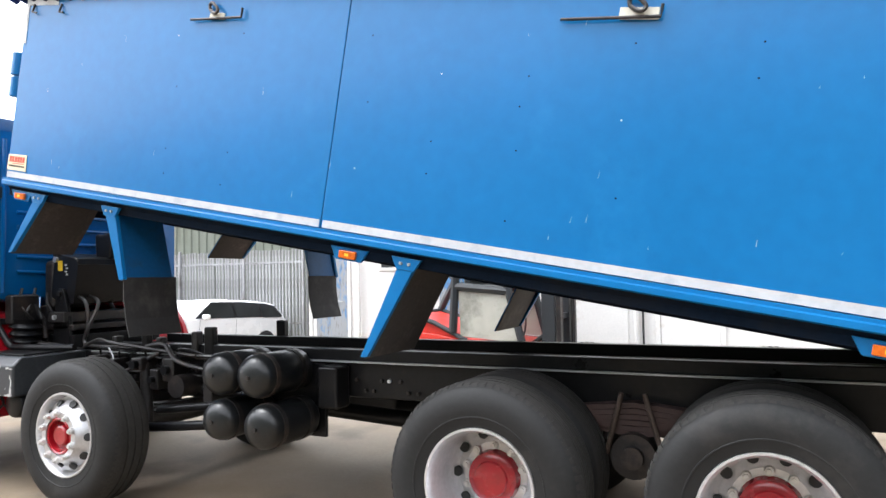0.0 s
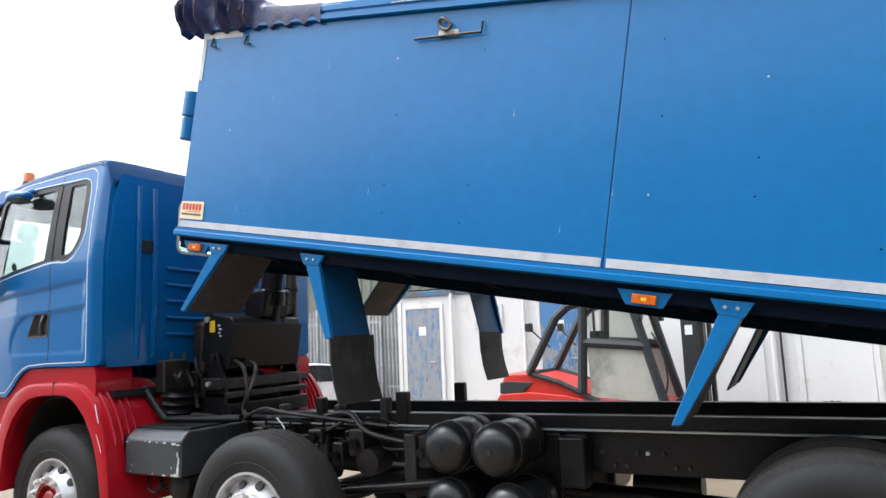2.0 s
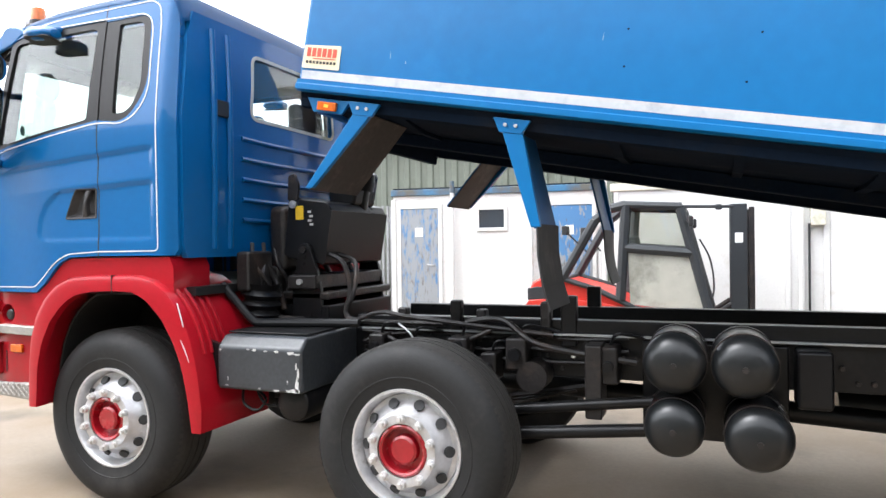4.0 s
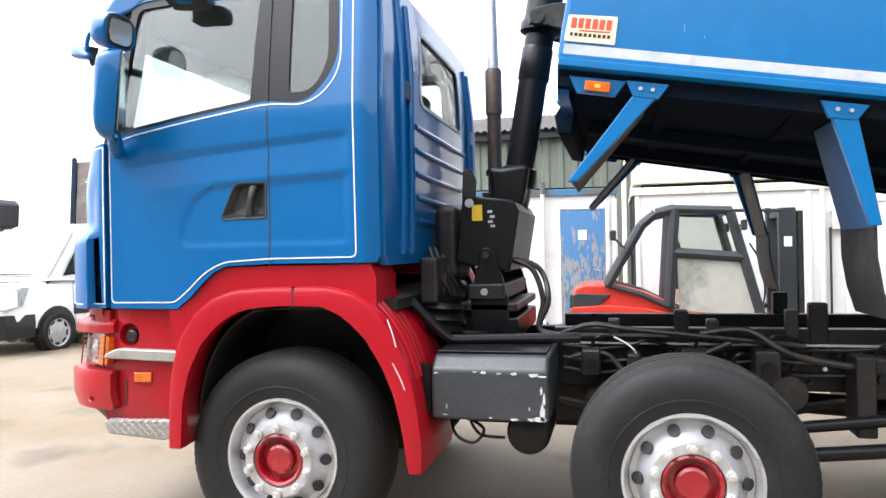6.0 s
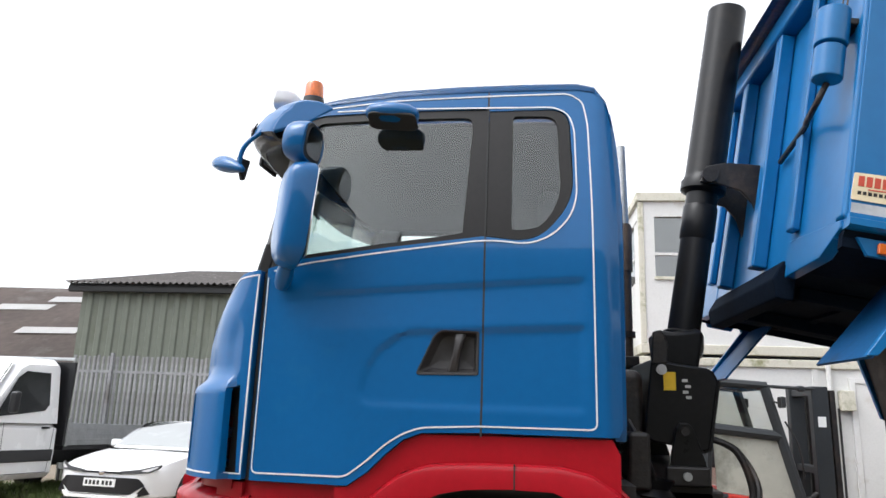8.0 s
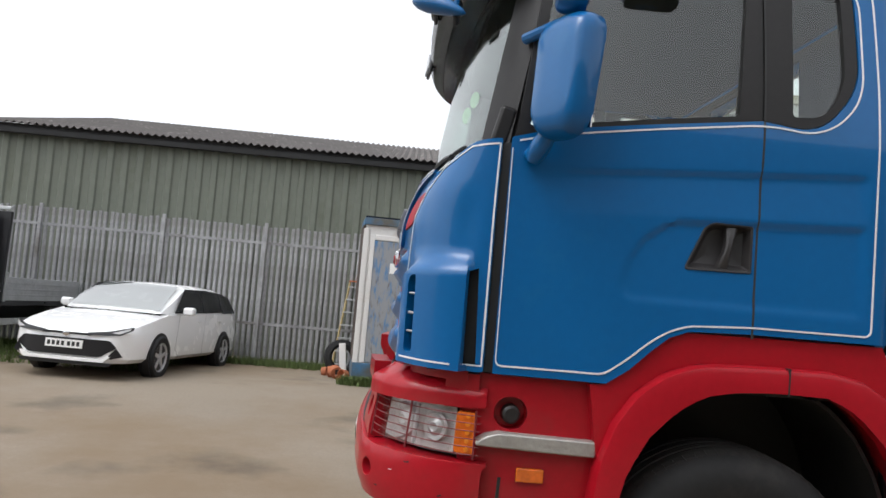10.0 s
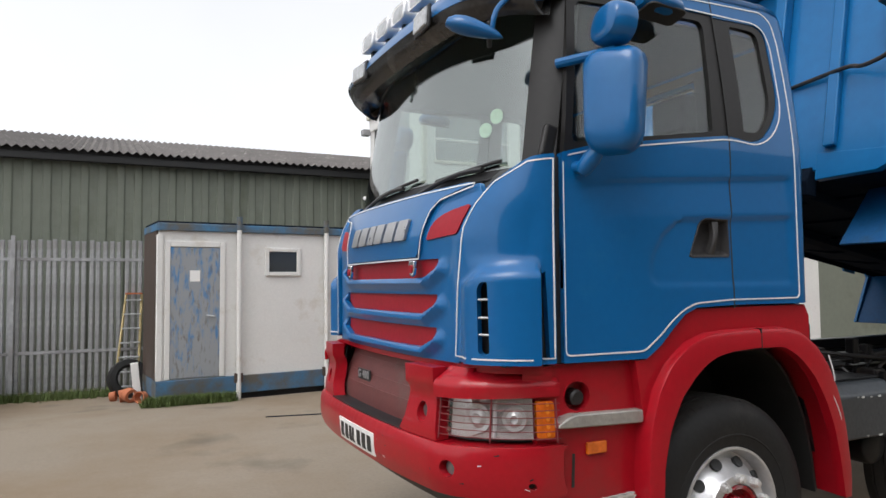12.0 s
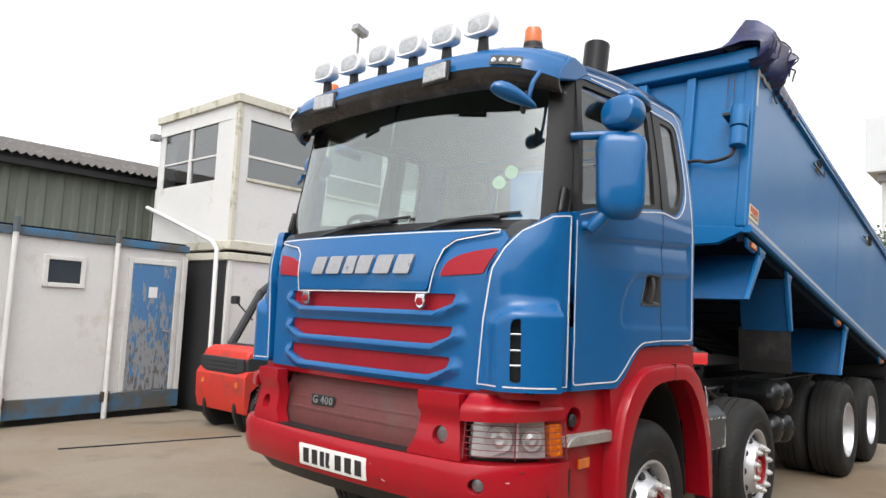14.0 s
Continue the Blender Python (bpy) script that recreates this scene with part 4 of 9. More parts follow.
for i, (a, b, c) in enumerate((((1.2, -0.5, 1.0), (1.75, -0.55, 1.10), (2.55, -0.5, 1.02)), ((2.05, -0.52, 1.08), (2.5, -0.6, 0.98), (3.0, -0.55, 0.9)), ((1.4, -0.5, 0.95), (1.75, -0.55, 0.86), (2.2, -0.52, 1.04)))):
    part("air_hose", tube(curve_pts([a, ((a[0] + b[0]) / 2, a[1] - 0.02, max(a[2], b[2]) + 0.02), b, c], 8), 0.014 + 0.004 * (i % 2), 8), GREASE, truck)
part("cable", tube(curve_pts([(1.62, -0.52, 1.06), (1.72, -0.56, 1.0), (1.75, -0.56, 0.9), (1.8, -0.56, 0.84)], 6), 0.006, 6), ALU, truck)
part("tie_rod", cyl((2.3, -0.62, 0.62), (3.1, -0.62, 0.72), 0.03, seg=12), CHASSIS, truck)
part("tie_rod", cyl((2.2, -0.7, 0.5), (3.05, -0.66, 0.58), 0.035, seg=12), CHASSIS, truck)
part("brake_chamber", cyl((1.55, -0.6, 0.72), (1.55, -0.42, 0.72), 0.085, seg=20), GREASE, truck)
part("brake_chamber", cyl((2.45, -0.6, 0.80), (2.45, -0.42, 0.80), 0.085, seg=20), GREASE, truck)

# bolts, clips, valves and pipes along the near rail
rnd = random.Random(17)
for k in range(46):
    x = 1.36 + 0.068 * k + rnd.uniform(-0.01, 0.01)
    if 3.0 < x < 3.75:
        continue
    z = rnd.choice((0.83, 0.90, 0.97))
    part("frame_bolt", cyl((x, -0.432, z), (x, -0.452, z), 0.014, 0.012, 6), STEEL if rnd.random() < 0.12 else GREASE, truck)
for x, z, w, h in ((1.50, 0.93, 0.10, 0.14), (1.72, 0.88, 0.07, 0.2), (2.02, 0.95, 0.12, 0.10), (2.20, 0.84, 0.09, 0.16), (2.36, 0.92, 0.12, 0.18), (2.86, 0.88, 0.10, 0.2)):
    part("valve_block", box(x - w / 2, x + w / 2, -0.56 - 0.3 * w, -0.43, z - h / 2, z + h / 2), GREASE, truck, bevel=0.015)
    part("valve_cap", cyl((x, -0.56 - 0.3 * w, z), (x, -0.60 - 0.3 * w, z), w * 0.28, seg=14), CHASSIS, truck)
    part("valve_pipe", tube(curve_pts([(x, -0.50, z + h / 2), (x + 0.04, -0.52, z + h / 2 + 0.06), (x + 0.16, -0.47, z + h / 2 + 0.04), (x + 0.3, -0.45, 1.0)], 5), 0.009, 6), CHASSIS, truck)
for y, z in ((-0.455, 0.87), (-0.46, 0.93), (-0.455, 1.0)):
    pts = [(1.35 + 0.2 * i, y - 0.012 * math.sin(i * 1.7 + z * 20), z + 0.012 * math.sin(i * 2.3 + y * 50)) for i in range(9)]
    part("brake_pipe", tube(pts, 0.011, 6), GREASE, truck)
for x in (1.62, 2.12, 2.5):
    part("top_lug", box(x - 0.03, x + 0.03, -0.47, -0.40, 1.02, 1.15 + 0.05 * (x > 2.3)), GREASE, truck, bevel=0.012)
part("rubber_bellows", lathe([(0.10, 0.0), (0.13, 0.03), (0.10, 0.06), (0.13, 0.09), (0.10, 0.12), (0.13, 0.15), (0.10, 0.18), (0.12, 0.22)], (0.70, -0.62, 1.08), (0.1, 0, 1), 24), CHASSIS, truck)
for i in range(4):
    part("coiled_air_line", tube(curve_pts([(0.64, -0.25 - 0.12 * i, 1.55), (0.70, -0.30 - 0.12 * i, 1.42), (0.76, -0.28 - 0.1 * i, 1.26), (0.72, -0.5, 1.12), (0.85, -0.5 - 0.02 * i, 1.04)], 6), 0.013, 8), GREASE, truck)

# box beside the chassis, with dented corners and a black can beneath
stepbox = part("battery_box", prism([(-0.50, 0.735), (-1.12, 0.735), (-1.12, 0.972), (-1.052, 1.035), (-0.50, 1.04)], "x", 0.775, 1.33), GREY_BOX, truck, "scuffed black battery box with worn edges", bevel=0.02, seg=3)
part("box_lid", box(0.785, 1.315, -1.03, -0.5, 1.0405, 1.050), CHASSIS, stepbox, bevel=0.006)
rnd = random.Random(31)
spots = [(1.302, 0.775, 0.030), (1.288, 0.752, 0.022), (1.308, 0.84, 0.016), (1.296, 0.885, 0.012), (1.25, 0.75, 0.014), (1.17, 0.748, 0.012), (1.03, 0.962, 0.012), (0.985, 0.964, 0.008), (1.10, 0.959, 0.009), (1.17, 0.958, 0.012), (1.26, 0.956, 0.016), (1.30, 0.949, 0.012), (0.85, 0.80, 0.009), (0.80, 0.956, 0.008), (1.24, 0.80, 0.007), (0.84, 0.76, 0.008), (1.06, 0.752, 0.008)]
for u, v, r in spots:
    # a chipped patch with a ragged outline
    n = 11
    long = rnd.uniform(1.0, 2.4) if v > 0.94 or v < 0.765 else 0.55
    pts = [(u + r * long * rnd.uniform(0.45, 1.15) * math.cos(2 * math.pi * k / n), v + r / long * rnd.uniform(0.45, 1.25) * math.sin(2 * math.pi * k / n)) for k in range(n)]
    pts = [(min(1.322, max(0.782, a)), min(0.970, max(0.742, b))) for a, b in pts]
    part("paint_scuff", skin(pts, [], lambda a, b, o: Vector((a, -1.1212 - o, b)), 0.0008, 0.2), WHITE_TAPE if r > 0.01 else ALU, stepbox, smooth=False)
part("bracket_plate", prism([(0.60, 1.02), (0.76, 0.98), (0.76, 0.76), (0.68, 0.70), (0.62, 0.82)], "y", -1.08, -1.05), CHASSIS, stepbox, smooth=False)
part("air_dryer", lathe([(0.0, 0.0), (0.07, 0.004), (0.098, 0.016), (0.105, 0.05), (0.105, 0.40), (0.0, 0.41)], (1.222, -1.06, 0.665), (0, 1, 0), 28), CHASSIS, truck, bevel=0.01)
part("loose_cable", tube(curve_pts([(0.83, -0.95, 0.74), (0.86, -1.0, 0.64), (0.95, -1.0, 0.60), (1.0, -0.98, 0.66), (0.93, -0.96, 0.70), (0.98, -0.96, 0.63), (1.1, -0.96, 0.62)], 6), 0.008, 6), CHASSIS, truck)

# ---------------------------------------------------------------- cab
PLAN = [(-0.95, -1.165), (-1.05, -1.150), (-1.14, -1.118), (-1.215, -1.060), (-1.272, -0.975), (-1.304, -0.87), (-1.325, -0.72), (-1.346, -0.5), (-1.357, -0.25), (-1.360, 0.0)]
ARC = [0.0]
for a, b in zip(PLAN, PLAN[1:]):
    ARC.append(ARC[-1] + math.dist(a, b))
HALF = ARC[-1]


def cab_plan(s):
    """Place and outward way on the cab's outline: s < 0 along the side (x = -0.95 - s), then round the front; past HALF the other side."""
    if s > HALF:
        x, y, nx, ny = cab_plan(2 * HALF - s)
        return x, -y, nx, -ny
    if s <= 0:
        x = -0.95 - s
        y = -1.2 + 0.035 * ease(-0.35, -0.95, x) + 0.05 * ease(0.44, 0.56, x) ** 2
        return x, y, 0.0, -1.0
    i = max(k for k in range(len(ARC) - 1) if ARC[k] <= s)
    t = (s - ARC[i]) / (ARC[i + 1] - ARC[i])
    p0, p1, p2, p3 = (Vector(PLAN[max(0, min(len(PLAN) - 1, k))]) for k in (i - 1, i, i + 1, i + 2))
    p = 0.5 * ((2 * p1) + (p2 - p0) * t + (2 * p0 - 5 * p1 + 4 * p2 - p3) * t * t + (3 * p1 - p0 - 3 * p2 + p3) * t ** 3)
    d = (p2 - p1).normalized()
    return p.x, p.y, -abs(d.y), -abs(d.x) if s < HALF else 0.0


def cab(s, z, out=0.0):
    """The lower cab's skin."""
    x, y, nx, ny = cab_plan(s)
    w = ease(0.0, 0.45, s) if s <= HALF else ease(0.0, 0.45, 2 * HALF - s)
    x += w * 0.62 * max(0.0, z - 1.80) ** 1.5
    far = y > 0
    lean = 0.105 * max(0.0, (z - 2.2) / 0.8) ** 1.4
    y += -lean if far else lean
    return Vector((x + nx * out, (y + ny * out) * (0.95 if far else 1.0), z))


PLAN_G = [(-0.965, -1.125), (-1.02, -1.085), (-1.075, -1.0), (-1.12, -0.88), (-1.165, -0.68), (-1.205, -0.4), (-1.222, -0.18), (-1.226, 0.0)]
ARC_G = [0.0]
for a, b in zip(PLAN_G, PLAN_G[1:]):
    ARC_G.append(ARC_G[-1] + math.dist(a, b))
HALF_G = ARC_G[-1]


def screen(s, z, out=0.0):
    """The windscreen's surface, from the near pillar round to the far one."""
    far = s > HALF_G
    s = 2 * HALF_G - s if far else s
    s = max(0.0, s)
    i = max(k for k in range(len(ARC_G) - 1) if ARC_G[k] <= s)
    t = (s - ARC_G[i]) / (ARC_G[i + 1] - ARC_G[i])
    p0, p1, p2, p3 = (Vector(PLAN_G[max(0, min(len(PLAN_G) - 1, k))]) for k in (i - 1, i, i + 1, i + 2))
    p = 0.5 * ((2 * p1) + (p2 - p0) * t + (2 * p0 - 5 * p1 + 4 * p2 - p3) * t * t + (3 * p1 - p0 - 3 * p2 + p3) * t ** 3)
    d = (p2 - p1).normalized()
    nx, ny = -abs(d.y), -abs(d.x)
    x, y = p.x + 0.16 * (z - 2.1), p.y + 0.06 * max(0.0, z - 2.1)
    x, y = x + nx * out, y + ny * out
    return Vector((x, -y if far else y, z))


ARC_Z = (1.565, 1.60, 1.627, 1.717, 1.807, 1.871, 1.905)
ARC_X = (-0.46, -0.515, -0.528, -0.511, -0.455, -0.365, -0.24)


def flank(x, z):
    """The pressing of door and rear panel: a shoulder band that leans outwards, and below it a shallow pan round the handle."""
    up = 2.094 + 0.069 * x - 0.03 * ease(-0.70, -1.0, x)
    low = 1.912 + 0.045 * x
    ends = ease(0.415, 0.375, x)
    t = (up - z) / (up - low)
    h = 0.0
    if 0.0 < t:
        h -= 0.013 * ease(0.0, 0.13, t) * max(0.0, 1.0 - t) ** 0.9 * ease(-0.98, -0.55, x) * ends
    edge = float(np.interp(z, ARC_Z, ARC_X))
    f = min(x - edge, low - 0.004 - z, z - 1.568)
    if f > 0:
        h -= 0.013 * ease(0.0, 0.03, f) * (0.35 + 0.65 * (z - 1.568) / 0.34) * ends
    return h


def side(x, z, out=0.0):
    out += flank(x, z)
    return cab(-0.95 - x, z, out) if x > -0.95 else cab(-(x + 0.95), z, out)


def both(name, make, material, parent, label="", **kw):
    """A part for the near side and its mirrored twin for the far side."""
    bm = make()
    tw = mirrored(bm)
    a = part(name, bm, material, parent, label, **kw)
    b = part(name, tw, material, parent, label, **kw)
    return a, b


# shell: roof, rear wall, floor
roof_bm = bm_new()
RX = [-0.93, -0.86, -0.70, -0.45, -0.15, 0.15, 0.38, 0.46, 0.512, 0.538]
RZ = [2.955, 2.998, 3.040, 3.075, 3.095, 3.102, 3.100, 3.075, 3.01, 2.90]
RE = [2.90, 2.935, 2.957, 2.977, 2.992, 2.998, 2.998, 2.980, 2.910, 2.80]
ROUND = [(1.0, 1.0), (0.994, 0.68), (0.977, 0.42), (0.946, 0.23), (0.89, 0.12), (0.75, 0.05), (0.5, 0.015), (0.25, 0.003)]
rows = []
for x, z, ze in zip(RX, RZ, RE):
    w = 0.004 - side(x, ze).y
    crown = ze + 0.58 * (z + 0.02 - ze)
    half = [(f * w, crown - d * (crown - ze)) for f, d in ROUND]
    rows.append([roof_bm.verts.new((x, -y, v)) for y, v in half] + [roof_bm.verts.new((x, 0.0, crown))] + [roof_bm.verts.new((x, y * 0.99, v)) for y, v in half[::-1]])
for a, b in zip(rows, rows[1:]):
    for j in range(len(a) - 1):
        roof_bm.faces.new((a[j], b[j], b[j + 1], a[j + 1]))
bmesh.ops.solidify(roof_bm, geom=roof_bm.faces[:], thickness=0.02)
bmesh.ops.recalc_face_normals(roof_bm, faces=roof_bm.faces[:])
cab_ob = part("cab", roof_bm, BLUE, truck, "blue day cab with white pinstripes over red lower panels")

DOOR = [(-0.968, 1.262), (-0.545, 1.262), (-0.465, 1.318), (-0.39, 1.392), (-0.325, 1.448), (-0.25, 1.478), (-0.017, 1.486), (-0.017, 2.290), (-0.80, 2.190), (-0.965, 2.145)]
HAND = rounded([(-0.285, 1.708), (-0.03, 1.712), (-0.03, 1.886), (-0.185, 1.890), (-0.215, 1.868)], [0.02, 0.01, 0.01, 0.03, 0.02])
both("door", lambda: skin(DOOR, [HAND], side, 0.05, 0.0145), BLUE, cab_ob, "blue cab door with white pinstripe", bevel=0.006)
REAR_P = [(-0.009, 1.486), (0.528, 1.486), (0.545, 1.52), (0.545, 2.05), (0.540, 2.5), (0.530, 2.80), (0.515, 2.91), (0.48, 2.975), (0.43, 3.008), (-0.009, 3.005), (-0.009, 2.90)] + rounded([(-0.009, 2.893), (0.345, 2.90), (0.362, 2.45), (0.20, 2.262), (-0.009, 2.288)], [0, 0.09, 0.13, 0.12, 0], 6)[0:]
both("rear_side_panel", lambda: skin(REAR_P, [], side, 0.04, 0.0155), BLUE, cab_ob, "blue panel behind the door")
UP = [(-0.017, 2.905), (-0.017, 3.005), (-0.45, 2.985), (-0.80, 2.958), (-0.90, 2.93), (-0.88, 2.87), (-0.78, 2.895)]
both("roof_side", lambda: skin(UP, [], side, 0.04, 0.07), BLUE, cab_ob)
# black window surround with openings, and the panes
SURR = [(-0.80, 2.186), (-0.017, 2.292), (-0.017, 2.903), (-0.78, 2.893), (-0.86, 2.868), (-0.945, 2.15)]
WIN1 = rounded([(-0.903, 2.194), (-0.110, 2.302), (-0.078, 2.862), (-0.818, 2.855)], [0.03, 0.02, 0.05, 0.05])
both("window_surround", lambda: skin(SURR, [WIN1], lambda u, v, o: side(u, v, o - 0.006), 0.03, 0.08), PILLAR, cab_ob, "black door window surround")
both("door_window", lambda: skin(WIN1, [], lambda u, v, o: side(u, v, o - 0.018), 0.004, 0.15), GLASS, cab_ob)
SURR2 = rounded([(-0.008, 2.292), (0.20, 2.266), (0.358, 2.45), (0.341, 2.896), (-0.008, 2.89)], [0, 0.12, 0.13, 0.09, 0], 6)
WIN2 = rounded([(0.098, 2.318), (0.22, 2.325), (0.305, 2.46), (0.293, 2.862), (0.098, 2.866)], [0.02, 0.09, 0.1, 0.06, 0.02], 6)
both("quarter_surround", lambda: skin(SURR2, [WIN2], lambda u, v, o: side(u, v, o - 0.004), 0.03, 0.08), PILLAR, cab_ob)
both("quarter_window", lambda: skin(WIN2, [], lambda u, v, o: side(u, v, o - 0.014), 0.004, 0.15), GLASS, cab_ob)
both("door_gap", lambda: stripe([(-0.013, 1.47), (-0.013, 2.99)], side, 0.008, 0.001), DARK_GAP, cab_ob)
# door handle: a dark pan let into the door, crossed by an upright grip
def inset(poly, k, du=0.0):
    cu, cv = sum(p[0] for p in poly) / len(poly), sum(p[1] for p in poly) / len(poly)
    return [(cu + du + (u - cu) * k, cv + (v - cv) * k) for u, v in poly]


def handle_pan():
    bm = bm_new()
    rings = [[bm.verts.new(side(u, v, o)) for u, v in inset(HAND, k, du)] for k, o, du in ((1.02, 0.001, 0.0), (1.0, 0.005, 0.0), (0.93, 0.004, 0.0), (0.88, -0.010, 0.002), (0.74, -0.034, 0.010), (0.45, -0.040, 0.012))]
    for a, b in zip(rings, rings[1:]):
        for i in range(len(a)):
            bm.faces.new((a[i], a[(i + 1) % len(a)], b[(i + 1) % len(b)], b[i]))
    bm.faces.new(rings[-1])
    bmesh.ops.recalc_face_normals(bm, faces=bm.faces[:])
    return bm


def grip(x0, x1, lean):
    y = side(-0.12, 1.80).y
    bm = bm_new()
    prev = None
    for k in range(9):
        t = k / 8
        z = 1.722 + 0.155 * t
        bow = 0.014 * math.sin(math.pi * t) - 0.002
        c, hw = (x0 + x1) / 2 + lean * (t - 0.5), (x1 - x0) / 2 * (1.25 - 0.5 * math.sin(math.pi * t))
        ring = [bm.verts.new((c + dx * hw, y - bow + dy, z)) for dx, dy in ((-1.0, 0.030), (-0.9, 0.006), (-0.5, 0.0), (0.5, 0.0), (0.9, 0.006), (1.0, 0.030))]
        if prev:
            for j in range(5):
                bm.faces.new((prev[j], prev[j + 1], ring[j + 1], ring[j]))
        prev = ring
    bmesh.ops.recalc_face_normals(bm, faces=bm.faces[:])
    return bm


pans = both("door_handle", handle_pan, HANDLE_GREY, cab_ob, "dark recessed door handle")
for pan, twin in zip(pans, (lambda bm: bm, mirrored)):
    part("grip", twin(grip(-0.140, -0.102, 0.030)), HANDLE_GREY, pan)
# pinstripes
PW = 0.0065
both("pinstripe", lambda: stripe(soft([(-0.956, 2.105), (-0.956, 1.292), (-0.556, 1.295), (-0.47, 1.36), (-0.396, 1.427), (-0.33, 1.470), (-0.255, 1.498), (-0.02, 1.511), (0.440, 1.513), (0.433, 2.45), (0.424, 2.82), (0.405, 2.935), (0.345, 2.978), (0.02, 2.972), (-0.45, 2.955), (-0.82, 2.926)], 0.03), side, PW), PIN, cab_ob, "white pinstripe")
both("pinstripe", lambda: stripe(soft([(-0.93, 2.135), (-0.80, 2.168), (-0.004, 2.275), (0.17, 2.256), (0.27, 2.295), (0.345, 2.38), (0.372, 2.47), (0.366, 2.80), (0.34, 2.875), (0.28, 2.908), (-0.72, 2.912)], 0.09), side, PW), PIN, cab_ob, "white pinstripe")

# rear wall with a window and pressed ribs
RW = [(-1.10, 1.47), (1.10, 1.47), (1.13, 1.55), (1.13, 2.3), (1.07, 2.75), (1.0, 2.92), (-1.0, 2.92), (-1.07, 2.75), (-1.13, 2.3), (-1.13, 1.55)]
RWIN = rounded([(-0.52, 2.36), (0.52, 2.36), (0.48, 2.78), (-0.48, 2.78)], 0.07)
rwall = lambda u, v, o=0.0: Vector((0.562 + o + 0.02 * (1 - (u / 1.15) ** 2) - 0.10 * max(0.0, v - 2.55) ** 1.3, u, v))
part("rear_wall", skin(RW, [RWIN], rwall, 0.04, 0.1), BLUE, cab_ob, "blue pressed steel rear wall")
part("rear_window", skin(RWIN, [], lambda u, v, o: rwall(u, v, o - 0.01), 0.004, 0.2), GLASS, cab_ob)
part("window_seal", stripe(RWIN, rwall, 0.022, 0.006, True), CREAM_TRIM, cab_ob)
for z in (1.70, 1.83, 1.96, 2.09, 2.22):
    part("pressed_rib", tube([rwall(-0.62, z, 0.0), rwall(-0.3, z - 0.01, 0.012), rwall(0.3, z - 0.01, 0.012), rwall(0.62, z, 0.0)], 0.016, 8), BLUE, cab_ob)
for s in (-1, 1):
    for yy in (0.74, 0.88):
        part("corner_rib", tube([rwall(s * yy, 1.52, 0.0), rwall(s * yy, 1.9, 0.012), rwall(s * yy, 2.5, 0.012), rwall(s * yy * 0.97, 2.85, 0.0)], 0.02, 8), BLUE, cab_ob)
    part("air_vent", box(0.572, 0.596, s * 0.81 - 0.055, s * 0.81 + 0.055, 2.325, 2.425), BLACK, cab_ob, "black air outlet", bevel=0.008)
part("cab_floor", box(-1.2, 0.6, -1.08, 1.08, 1.25, 1.30), BLACK, cab_ob)
both("inner_lining", lambda: skin([(-0.9, 1.3), (-0.1, 1.5), (-0.1, 2.2), (-0.85, 2.12)], [], lambda u, v, o: side(u, v, o - 0.06), 0.01, 0.2), TRIM_GREY, cab_ob)
part("head_lining", box(-1.02, 0.5, -1.0, 1.0, 2.87, 2.89), TRIM_GREY, cab_ob, bevel=0.02)
part("rear_lining", skin([(-1.05, 1.5), (1.05, 1.5), (0.98, 2.85), (-0.98, 2.85)], [[(-0.54, 2.33), (0.54, 2.33), (0.5, 2.80), (-0.5, 2.80)]], lambda u, v, o: Vector((0.50 + o, u, v)), 0.01, 0.3), TRIM_GREY, cab_ob)
part("dashboard", prism([(-1.17, 1.95), (-1.12, 2.10), (-0.85, 2.12), (-0.70, 2.02), (-0.72, 1.6), (-1.15, 1.5)], "y", -1.0, 1.0), TRIM_GREY, cab_ob, bevel=0.03)
for y in (-0.55, 0.55):
    part("seat_base", box(-0.45, 0.10, y - 0.26, y + 0.26, 1.55, 1.80), SEAT, cab_ob, bevel=0.06, seg=3)
    part("seat_back", prism([(0.05, 1.78), (0.20, 1.80), (0.33, 2.40), (0.22, 2.44)], "y", y - 0.25, y + 0.25), SEAT, cab_ob, bevel=0.05, seg=3)
    part("head_rest", box(0.22, 0.33, y - 0.14, y + 0.14, 2.44, 2.66), SEAT, cab_ob, bevel=0.04, seg=3)
bm = lathe([(0.225 + 0.018 * math.cos(a), 0.018 * math.sin(a)) for a in [k * math.pi / 4 for k in range(9)]], (-0.68, 0.55, 2.12), (0.5, 0, 0.86), 36)
cyl((-0.68, 0.55, 2.12), (-0.82, 0.55, 1.95), 0.05, seg=12, bm=bm)
for a in (90, 210, 330):
    q = Vector((0.5, 0, 0.86)).to_track_quat("Z", "Y")
    cyl((-0.68, 0.55, 2.12), Vector((-0.68, 0.55, 2.12)) + q @ Vector((0.22 * math.cos(radians(a)), 0.22 * math.sin(radians(a)), 0)), 0.016, seg=8, bm=bm)
part("steering_wheel", bm, BLACK, cab_ob, "black steering wheel on the far side")

# windscreen and pillars
SG = HALF_G
part("windscreen", skin([(0.14, 2.09), (2 * SG - 0.14, 2.09), (2 * SG - 0.14, 2.88), (0.14, 2.88)], [], screen, 0.005, 0.08), SCREEN, cab_ob, "curved windscreen")
both("a_pillar", lambda: skin([(0.0, 2.06), (0.15, 2.06), (0.15, 2.92), (0.0, 2.92)], [], lambda u, v, o: screen(u, v, o + 0.004), 0.05, 0.06), PILLAR, cab_ob, "black windscreen pillar")
